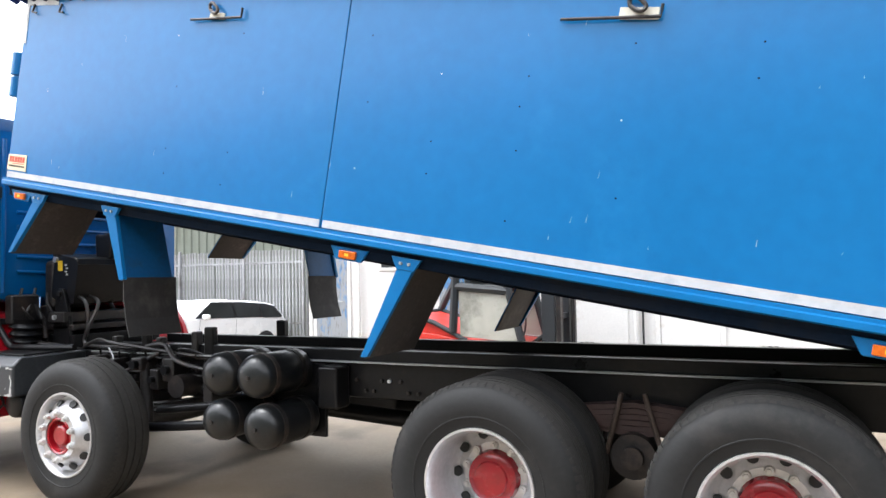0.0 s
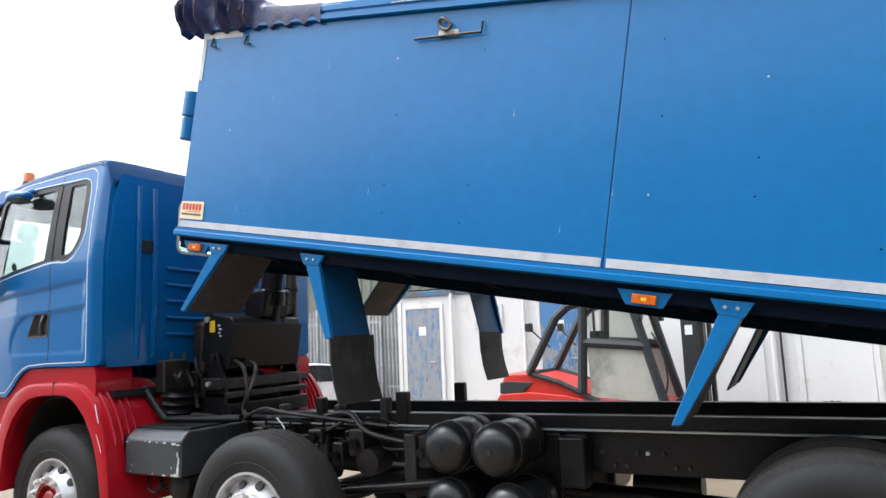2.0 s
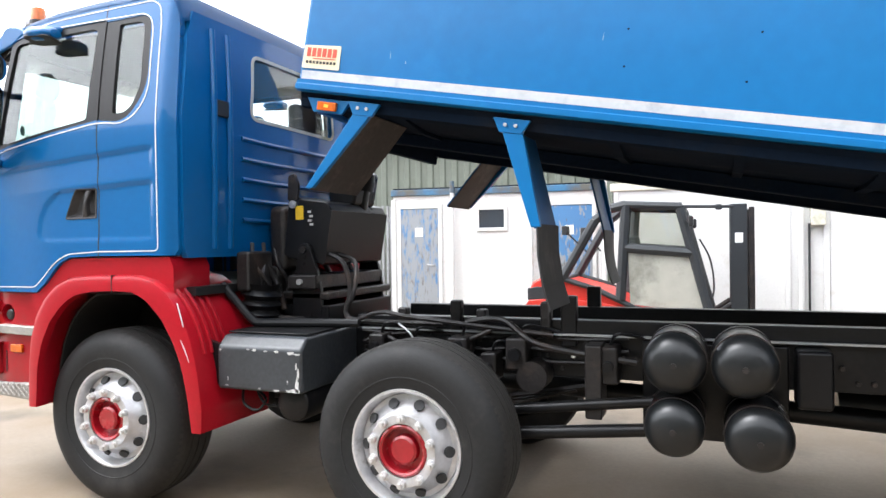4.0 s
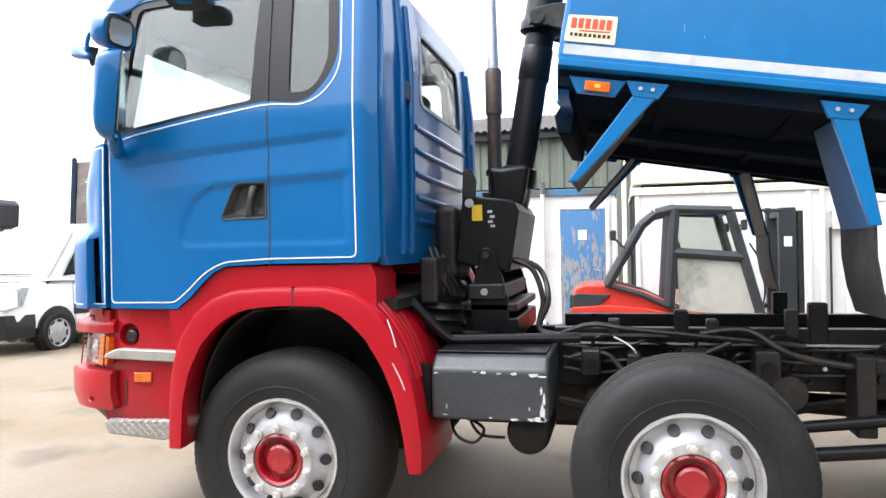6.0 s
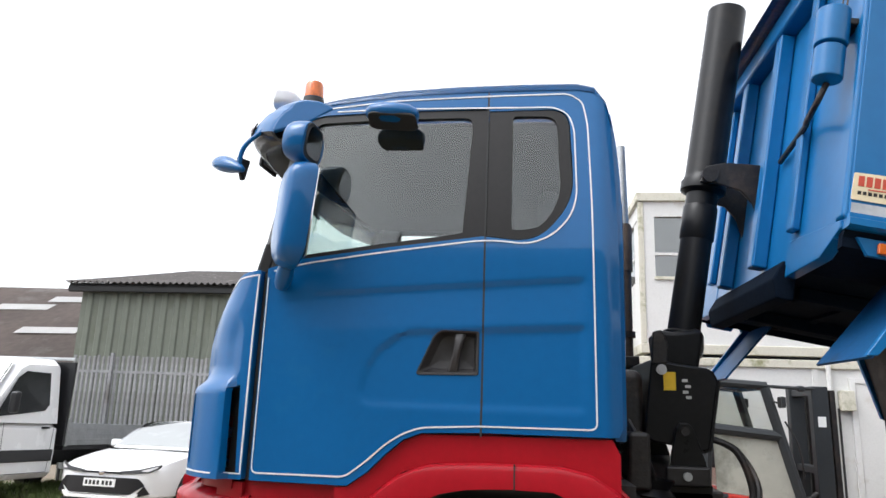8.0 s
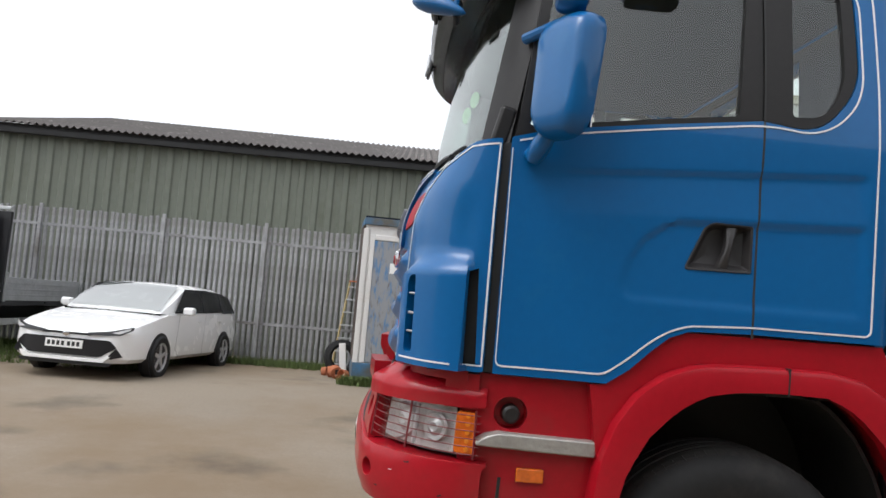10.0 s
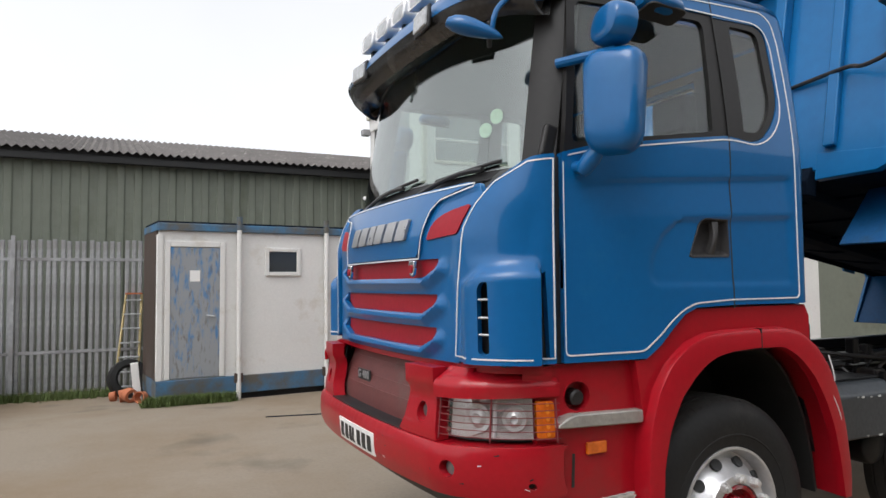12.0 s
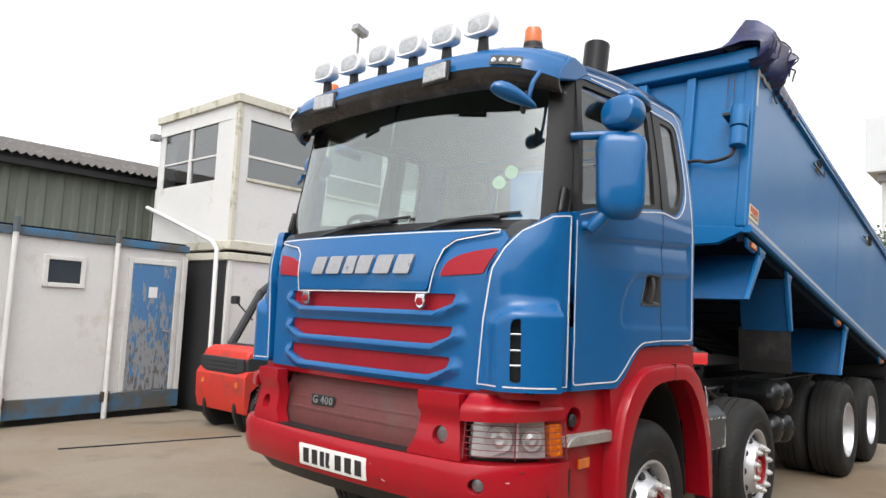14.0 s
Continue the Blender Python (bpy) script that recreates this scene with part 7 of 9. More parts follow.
part("sticker", tskin(rounded([(-0.005 + 0.005, 0.058), (0.218, 0.058), (0.214, 0.178), (0.004, 0.172)], 0.008), [], lambda u, v, o: st(u, v, o + 0.003), 0.003, 0.1), CREAM, body, "cream sticker with plain red blocks")
for k in range(6):
    u0 = 0.022 + 0.030 * k
    part("sticker_block", tskin([(u0, 0.117), (u0 + 0.022, 0.117), (u0 + 0.022, 0.160), (u0, 0.160)], [], lambda u, v, o: st(u, v, o + 0.005), 0.002, 0.1), STICK_RED, body)
part("sticker_bar", tskin([(0.06, 0.104), (0.19, 0.106), (0.19, 0.111), (0.06, 0.109)], [], lambda u, v, o: st(u, v, o + 0.005), 0.002, 0.1), STICK_RED, body)
for k in range(9):
    u0 = 0.022 + 0.020 * k
    part("sticker_bar", tskin([(u0, 0.082), (u0 + 0.013, 0.082), (u0 + 0.013, 0.096), (u0, 0.096)], [], lambda u, v, o: st(u, v, o + 0.005), 0.002, 0.1), GREASE, body)
# headboard: stepped panels between posts
tp("headboard", box(-0.01, 0.05, -1.15, 1.15, -0.085, 1.30), BODY_BLUE, body, "blue headboard", bevel=0.006)
for y in (-1.183, 1.183):
    tp("corner_post", prism([(-0.02, y - 0.045), (0.06, y - 0.045), (0.06, y + 0.045), (-0.02, y + 0.045)], "z", -0.02, 1.31), BODY_BLUE, body, bevel=0.02)
for y in (-0.30, 0.30):
    tp("headboard_post", box(-0.09, -0.011, y - 0.045, y + 0.045, -0.05, 1.30), BODY_BLUE, body, bevel=0.012)
for y in (-0.72, 0.72):
    tp("headboard_post", box(-0.055, -0.011, y - 0.04, y + 0.04, 0.05, 1.30), BODY_BLUE, body, bevel=0.012)
tp("headboard_beam", box(-0.10, 0.05, -1.26, 1.26, 1.312, 1.45), BODY_BLUE, body, "blue box beam on the headboard", bevel=0.02)
tp("headboard_foot", prism([(-0.02, -0.06), (0.05, -0.06), (0.05, -0.25), (-0.03, -0.25), (-0.06, -0.16)], "y", -0.60, 0.60), UNDER, body, bevel=0.01)
for s in (-1, 1):
    tp("foot_gusset", prism([(s * 1.20, -0.02), (s * 1.20, -0.055), (s * 1.02, -0.14), (s * 0.62, -0.15), (s * 0.62, 0.03)], "x", -0.014, 0.04), BODY_BLUE, body, bevel=0.006)
# pump bracket and grease bottle on the headboard
tp("motor", cyl((-0.11, -1.155, 0.76), (-0.11, -1.155, 0.93), 0.068, seg=20, bm=cyl((-0.11, -1.155, 0.60), (-0.11, -1.155, 0.75), 0.062, seg=18, bm=cyl((-0.11, -1.155, 0.74), (-0.11, -1.155, 0.77), 0.045, seg=18))), BODY_BLUE, body, "blue sheeting motor", bevel=0.008)
tp("motor_bracket", box(-0.14, 0.0, -1.19, -1.03, 0.86, 0.89), GREASE, body, bevel=0.006)
tp("cable_run", tube(curve_pts([(-0.10, -1.13, 0.60), (-0.12, -1.10, 0.52), (-0.10, -0.94, 0.50), (-0.06, -0.80, 0.54), (-0.03, -0.4, 0.52)], 6), 0.014, 8), GREASE, body)
for y in (-1.07, -1.02):
    tp("pull_cord", tube([(-0.03, y, 1.3), (-0.03, y, 0.98)], 0.004, 5), BROWN_PIPE, body)
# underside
# near-black and hardly reflecting: shade below the body is put into this colour
tp("floor_pan", prism([(-1.20, -0.086), (-0.72, -0.135), (0.72, -0.135), (1.20, -0.086)], "x", 0.05, LEN - 0.05), UNDER, body, "dirty underside, its lack of light put into the dark colour", smooth=False)
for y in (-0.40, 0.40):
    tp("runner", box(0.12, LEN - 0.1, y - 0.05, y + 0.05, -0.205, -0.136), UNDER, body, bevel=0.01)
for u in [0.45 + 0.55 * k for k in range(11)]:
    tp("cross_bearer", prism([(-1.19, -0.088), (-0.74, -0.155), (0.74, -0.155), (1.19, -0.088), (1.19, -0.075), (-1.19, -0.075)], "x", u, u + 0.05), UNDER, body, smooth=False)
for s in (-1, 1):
    tp("floor_edge", prism([(s * 1.16, -0.061), (s * 1.215, -0.061), (s * 1.20, -0.088), (s * 1.20, -0.128), (s * 1.16, -0.136)], "x", 0.0, LEN - 0.05), UNDER, body, "grimy edge of the floor, shaded by its near-black colour", smooth=False)
# mudguard boards hung under the rail
for s in (-1, 1):
    for ut, ub, vb, flap, wd in ((0.385, 0.135, -0.548, False, 0.50), (1.15, 1.335, -0.555, True, 0.42), (3.44, 3.262, -0.655, False, 0.56)):
        d = Vector((ub - ut, vb + 0.13)).normalized()
        nrm = Vector((-d[1], d[0])) * 0.006
        ya, yb = (s * 1.225, s * (1.225 - wd))
        a = Vector((ut, -0.13))
        b = Vector((ub, vb))
        bm = prism([tuple(a + nrm), tuple(b + nrm), tuple(b - nrm), tuple(a - nrm)], "y", ya, yb)
        bmesh.ops.recalc_face_normals(bm, faces=bm.faces[:])
        wheel_way = 1 if ub < ut else -1
        for f in bm.faces:
            f.material_index = 1 if f.normal.x * wheel_way > 0.3 else 0
        tp("mudguard_board", bm, [BOARD_BLUE, BOARD_BLUE if flap and s < 0 else BOARD_DIRT], body, "blue mudguard board hung below the body", smooth=False)
        w = 0.035 if ub < ut else -0.035
        bm = prism([tuple(a - Vector((0.05, 0))), tuple(a + Vector((0.05, 0))), tuple(b + Vector((0.022, 0.01))), tuple(b - Vector((0.022, 0)))], "y", s * 1.232, s * 1.20)
        tp("board_stay", bm, BODY_BLUE, body, "blue folded edge of the board", bevel=0.005)
        tp("stay_plate", prism([(ut - 0.095, -0.084), (ut + 0.085, -0.084), (ut + 0.05, -0.15), (ut - 0.055, -0.15)], "y", s * 1.236, s * 1.212), BODY_BLUE, body, bevel=0.004)
        for du in (-0.03, 0.02):
            tp("stay_bolt", cyl((ut + du, s * 1.234, -0.115), (ut + du, s * 1.246, -0.115), 0.009, seg=6), ALU, body)
        if flap:
            line_pts = [b + Vector((0, 0.02)), b + Vector((0.028, -0.12)), b + Vector((0.072, -0.25)), b + Vector((0.125, -0.355))]
            bm = prism([tuple(p + nrm * 0.7) for p in line_pts] + [tuple(p - nrm * 0.7) for p in line_pts[::-1]], "y", s * 1.215, s * (1.225 - wd - 0.03))
            tp("mud_flap", bm, FLAP_RUBBER, body, "black rubber mud flap", smooth=False)
    for u in (0.175, 3.068, 5.6):
        tp("lamp_bracket", prism([(u - 0.13, -0.084), (u + 0.12, -0.084), (u + 0.08, -0.155), (u - 0.085, -0.155)], "y", s * 1.218, s * 1.196), BODY_BLUE, body, bevel=0.004)
        tp("marker_lamp", box(u - 0.055, u + 0.055, min(s * 1.219, s * 1.240), max(s * 1.219, s * 1.240), -0.145, -0.10), AMBER, body, "amber side marker lamp", bevel=0.006)
        tp("lamp_spot", box(u - 0.012, u + 0.012, min(s * 1.241, s * 1.243), max(s * 1.241, s * 1.243), -0.13, -0.115), YELLOW, body, smooth=False)
for s in (-1, 1):
    part("rear_mud_flap", box(7.30, 7.32, s * 0.90 - 0.32, s * 0.90 + 0.32, 0.12, 1.20), BLACK, truck, "black rubber rear mud flap", bevel=0.006)
    part("flap_stay", tube([(7.28, s * 0.42, 1.0), (7.28, s * 1.21, 1.0)], 0.025, 8), CHASSIS, truck)
part("rear_crossmember", box(7.28, 7.40, -0.50, 0.50, 0.72, 1.02), CHASSIS, truck, "black rear cross member", bevel=0.012)
tp("tailgate", box(LEN, LEN + 0.08, -1.25, 1.25, -0.05, 1.40), BODY_BLUE, body, bevel=0.01)
# gathered sheet at the front of the top
FOLDS = ((-0.145, 0.15, 0.034, 0.02), (-0.075, 0.30, 0.034, 0.0), (0.022, 0.29, 0.042, 0.0), (0.225, 0.25, 0.042, 0.09), (0.335, 0.20, 0.040, 0.14), (0.43, 0.11, 0.05, 0.06))


def fold_height(u):
    """How far the gathered sheet stands up at u, and how much of that is a fold's crest."""
    crest = max((h * math.exp(-abs((u - c) / w) ** 1.35), h, out) for c, h, w, out in FOLDS)
    f = crest[0] / crest[1]
    base = 0.09 * ease(-0.19, -0.10, u) * (1 - 0.95 * ease(0.34, 1.0, u))
    return max(base, crest[0] * (0.96 + 0.04 * math.sin(u * 90))), f * ease(0.5, 0.36, u), crest[2] * f


for s in (-1, 1):
    bm = bm_new()
    prev = None
    n = 130
    for k in range(n + 1):
        u = -0.185 + 1.2 * k / n
        h, f, flop = fold_height(u)
        lean = 0.03 * math.sin(u * 17)
        tuck = 0.015 * math.sin(u * 47 + 1.0)
        ring = []
        for yy, vv, du in ((1.20, 1.30 + tuck, 0.0), (HW + 0.030 + 0.035 * f, 1.315 + tuck, 0.0), (HW + 0.040 + 0.09 * f, 1.37, 0.1), (HW + 0.030 + 0.125 * f, 1.42 + h * 0.22, 0.3), (HW + 0.005 + 0.115 * f + 0.6 * flop, 1.42 + h * 0.55, 0.7), (HW - 0.03 + 0.04 * f + flop, 1.42 + h * 0.90, 1.0), (HW - 0.09 + flop, 1.425 + h, 1.0), (HW - 0.15, 1.425 + h * 0.72, 0.9), (HW - 0.24, 1.43 + h * 0.30, 0.6), (HW - 0.36, 1.44 + h * 0.10, 0.3), (0.0, 1.45 + h * 0.05, 0.0)):
            ring.append(bm.verts.new((u + lean * du, s * yy, vv)))
        if prev:
            for j in range(len(ring) - 1):
                bm.faces.new((prev[j], prev[j + 1], ring[j + 1], ring[j]))
        prev = ring
    bmesh.ops.recalc_face_normals(bm, faces=bm.faces[:])
    tp("rolled_sheet", bm, TARP, body, "bunched dark blue load sheet in upright folds")
    # frayed brown hems showing at the crests
    for c, h, w, _ in FOLDS:
        hh, f, flop = fold_height(c)
        pts = [(c + 0.012, s * (HW + 0.135), 1.38), (c + 0.016, s * (HW + 0.145), 1.42 + hh * 0.25), (c + 0.012, s * (HW + 0.115 + 0.6 * flop), 1.42 + hh * 0.55), (c + 0.012, s * (HW + 0.01 + flop), 1.42 + hh * 0.9), (c + 0.012, s * (HW - 0.085 + flop), 1.43 + hh)]
        tp("sheet_hem", tube(curve_pts(pts, 5), 0.007, 6), HEM, body, "brown frayed hem")
tp("sheet_front", prism([(-0.13, 1.45), (0.15, 1.45), (0.15, 1.485), (-0.05, 1.495), (-0.13, 1.475)], "y", -1.0, 1.0), TARP, body, bevel=0.02)

# ---------------------------------------------------------------- ram, oil tank and exhaust behind the cab
R0, R1 = Vector((0.975, 0.06, 1.55)), Vector((1.415, 0.06, 4.10))
rd = (R1 - R0)
at = lambda z: R0 + rd * ((z - R0.z) / rd.z)
ram = part("hydraulic_ram", cyl(at(1.6), at(2.95), 0.090, seg=32), CHASSIS, truck, "black telescopic tipping ram")
part("outer_stage", lathe([(0.092, 0.0), (0.128, 0.02), (0.130, 0.07), (0.118, 0.09), (0.112, 0.12), (0.112, 1.22), (0.0, 1.225)], at(2.86), rd, 32), CHASSIS, ram)
part("gland", lathe([(0.091, 0.0), (0.097, 0.01), (0.097, 0.20), (0.091, 0.21)], at(2.58), rd, 32), CHASSIS, ram)
part("foot_collar", lathe([(0.091, 0.0), (0.115, 0.0), (0.12, 0.05), (0.11, 0.12), (0.091, 0.13)], at(1.92), rd, 32), CHASSIS, ram)
for y in (-0.10, 0.22):
    part("trunnion_plate", prism([(1.15, 2.89), (1.19, 2.985), (1.30, 3.005), (1.53, 2.985), (1.53, 2.32), (1.475, 2.32), (1.462, 2.64), (1.43, 2.76), (1.37, 2.835), (1.26, 2.875)], "y", y - 0.012, y + 0.012), GREASE, ram, bevel=0.006)
    part("trunnion_pin", cyl((1.205, y - 0.03, 2.93), (1.205, y + 0.03, 2.93), 0.045, seg=16), GREASE, ram)
TANK = [(0.744, 1.474), (0.79, 1.45), (1.028, 1.412), (1.055, 1.42), (1.113, 1.755), (1.09, 1.80), (1.06, 1.815), (0.90, 1.835), (0.80, 1.86), (0.79, 1.84)]
oil = part("oil_tank", prism(TANK, "y", -0.42, 0.36), CHASSIS, truck, "black hydraulic oil tank with a yellow label", bevel=0.014, seg=3)
part("mount_plate", prism([(0.79, 1.83), (0.865, 1.83), (0.875, 1.93), (0.845, 2.0), (0.80, 1.99)], "y", -0.435, -0.405), GREASE, oil, "oily mounting plate", bevel=0.008)
part("filler_cap", cyl((0.835, -0.445, 1.80), (0.835, -0.42, 1.80), 0.026, 0.022, 14, cyl((0.835, -0.452, 1.80), (0.835, -0.445, 1.80), 0.012, seg=8)), STEEL, oil)
part("tank_flange", prism([(1.118, 1.752), (1.062, 1.418), (1.030, 1.404), (1.024, 1.412), (1.05, 1.425), (1.106, 1.755)], "y", -0.428, 0.37), CHASSIS, oil, smooth=False)
part("ram_cradle", prism([(0.90, 1.80), (1.095, 1.80), (1.14, 2.03), (1.10, 2.05), (0.97, 2.03), (0.885, 2.04)], "y", -0.10, 0.22), CHASSIS, truck, "black cradle round the foot of the ram", bevel=0.03, seg=3)
part("label_plate", box(0.846, 0.905, -0.4245, -0.4205, 1.70, 1.79), YELLOW, oil, "yellow warning label", smooth=False)
for k, (a, b) in enumerate(((0.936, 1.757), (0.95, 1.728), (0.938, 1.70), (0.952, 1.675))):
    part("label_bar", box(a, a + 0.026, -0.4245, -0.4205, b - 0.014, b), WHITE_TAPE, oil, smooth=False)
part("ram_pedestal", prism([(0.84, 1.03), (1.05, 1.03), (1.05, 1.25), (1.022, 1.37), (0.972, 1.52), (0.95, 1.545), (0.91, 1.545), (0.892, 1.52), (0.860, 1.37), (0.835, 1.25)], "y", -0.46, -0.425), CHASSIS, truck, smooth=False, bevel=0.006)
part("ram_pedestal", prism([(0.84, 1.03), (1.05, 1.03), (1.05, 1.25), (1.022, 1.37), (0.972, 1.52), (0.95, 1.545), (0.91, 1.545), (0.892, 1.52), (0.860, 1.37), (0.835, 1.25)], "y", 0.40, 0.435), CHASSIS, truck, smooth=False, bevel=0.006)
part("pedestal_bolt", cyl((0.929, -0.48, 1.505), (0.929, -0.44, 1.505), 0.022, seg=8), GREASE, truck)
part("pedestal_block", box(0.828, 1.036, -0.50, 0.45, 1.252, 1.345), GREASE, truck, bevel=0.014)
part("pedestal_beam", box(0.755, 1.10, -0.46, 0.45, 1.185, 1.235), GREASE, truck, bevel=0.012)
part("pedestal_beam", box(0.76, 1.10, -0.45, 0.46, 1.03, 1.15), CHASSIS, truck, bevel=0.012)
part("pivot_bolt", cyl((0.925, -0.52, 1.30), (0.925, -0.49, 1.30), 0.02, seg=12), ALU, truck)
for i in range(2):
    part("hydraulic_hose", tube(curve_pts([(1.05, -0.38 + 0.1 * i, 1.48), (1.18 + 0.03 * i, -0.40 + 0.1 * i, 1.42), (1.24 + 0.03 * i, -0.42, 1.25), (1.22, -0.44, 1.10), (1.35, -0.46, 1.06), (1.7 + 0.2 * i, -0.47, 1.06)], 6), 0.016, 8), GREASE, truck)
part("spare_hose", tube(curve_pts([(0.66, -0.55, 1.15), (0.72, -0.62, 1.32), (0.70, -0.55, 1.42), (0.75, -0.5, 1.28), (0.80, -0.5, 1.12)], 6), 0.02, 8), GREASE, truck)
part("junction_box", box(0.62, 0.72, -0.75, -0.5, 1.25, 1.5), GREASE, truck, bevel=0.02)
part("filter_housing", box(0.61, 0.755, -0.40, -0.02, 1.36, 1.80), GREASE, truck, "oily black filter housing", bevel=0.05, seg=3)
part("air_filter", cyl((0.66, -0.35, 1.25), (0.66, -0.05, 1.25), 0.1, seg=20), GREASE, truck)
part("cab_lock", box(0.60, 0.70, -0.42, -0.30, 1.05, 1.40), GREASE, truck, bevel=0.02)
for y in (-0.6, -0.2, 0.25, 0.6):
    part("pipe_run", tube(curve_pts([(0.62, y, 1.45), (0.70, y + 0.05, 1.25), (0.76, y, 1.1), (0.95, y * 0.7, 1.05)], 6), 0.02, 8), GREASE, truck)
part("rear_cross_tube", tube(curve_pts([(0.56, -0.80, 1.30), (0.66, -0.80, 1.20), (0.775, -0.80, 1.092), (0.83, -0.79, 1.072), (1.0, -0.77, 1.074), (1.45, -0.70, 1.076)], 5), 0.026, 10), CHASSIS, truck)
ex = part("exhaust_pipe", cyl((0.81, 0.60, 1.2), (0.81, 0.60, 2.52), 0.050, seg=20), BROWN_PIPE, truck, "rusty brown exhaust stack with a pale tip")
part("stack_guard", lathe([(0.051, 0.0), (0.060, 0.0), (0.060, 0.30), (0.052, 0.32)], (0.81, 0.60, 2.5), (0, 0, 1), 24), BROWN_PIPE, ex)
part("stack_tip", cyl((0.81, 0.60, 2.8), (0.81, 0.60, 3.38), 0.042, 0.028, 20), ALU, ex)
part("stack_clamp", lathe([(0.051, 0.0), (0.066, 0.0), (0.066, 0.04), (0.051, 0.04)], (0.81, 0.60, 2.06), (0, 0, 1), 20), GREASE, ex)
part("stack_bracket", box(0.77, 0.85, 0.30, 0.55, 1.86, 1.92), GREASE, ex, bevel=0.006)

# ---------------------------------------------------------------- vehicles round the yard
def loft(stations, bm=None):
    """A shell through half-sections (length, [(half-width, height), ...]) mirrored about the middle."""
    bm = bm or bmesh.new()
    rings = []
    for l, half in stations:
        full = [(-x, z) for x, z in half] + [(x, z) for x, z in half[::-1]]
        rings.append([bm.verts.new((x, l, z)) for x, z in full])
    n = len(rings[0])
    for a, b in zip(rings, rings[1:]):
        for k in range(n):
            bm.faces.new((a[k], a[(k + 1) % n], b[(k + 1) % n], b[k]))
    bm.faces.new(rings[0][::-1])
    bm.faces.new(rings[-1])
    bmesh.ops.remove_doubles(bm, verts=bm.verts[:], dist=1e-4)
    return bm


def road_wheel(parent, x, y, r, out, w=0.2, spokes=5, steel=False):
    """A car wheel on an axle along x."""
    o, q = Vector((x, y, r - 0.008)), (out, 0, 0)
    bm = lathe([(r * 0.66, -0.02), (r * 0.70, 0.0), (r * 0.82, 0.012), (r * 0.93, 0.006), (r * 0.985, -0.02), (r, -0.05), (r, -w + 0.05), (r * 0.97, -w), (r * 0.7, -w)], o, q, 36)
    tyre = part("wheel", bm, RUBBER, parent, "black tyre on a silver wheel")
    bm = lathe([(r * 0.60, -0.08), (r * 0.63, -0.012), (r * 0.67, -0.004), (r * 0.68, -0.02)], o, q, 36)
    n = Vector(q)
    for k in range(spokes):
        a = 2 * math.pi * k / spokes + 0.3
        rad = Vector((0, math.cos(a), math.sin(a)))
        tan = Vector((0, -math.sin(a), math.cos(a)))
        p0, p1 = o - n * 0.012, o + rad * r * 0.62 - n * 0.02
        vs = [bm.verts.new(p) for p in (p0 + tan * 0.03, p0 - tan * 0.03, p1 - tan * 0.022, p1 + tan * 0.022, p0 + tan * 0.035 - n * 0.03, p0 - tan * 0.035 - n * 0.03, p1 - tan * 0.025 - n * 0.03, p1 + tan * 0.025 - n * 0.03)]
        for f in ((0, 1, 2, 3), (0, 3, 7, 4), (1, 5, 6, 2), (2, 6, 7, 3)):
            bm.faces.new([vs[i] for i in f])
    cyl(o - n * 0.03, o - n * 0.004, 0.045, seg=16, bm=bm)
    part("rim", bm, STEEL, tyre, smooth=True)
    part("rim_back", cyl(o - n * 0.045, o - n * 0.032, r * 0.62, seg=28), GREASE, tyre)
    if steel:
        part("wheel_disc", lathe([(0.0, -0.03), (r * 0.16, -0.03), (r * 0.2, -0.012), (r * 0.4, -0.02), (r * 0.52, -0.035)], o, q, 28), STEEL, tyre)
    return tyre


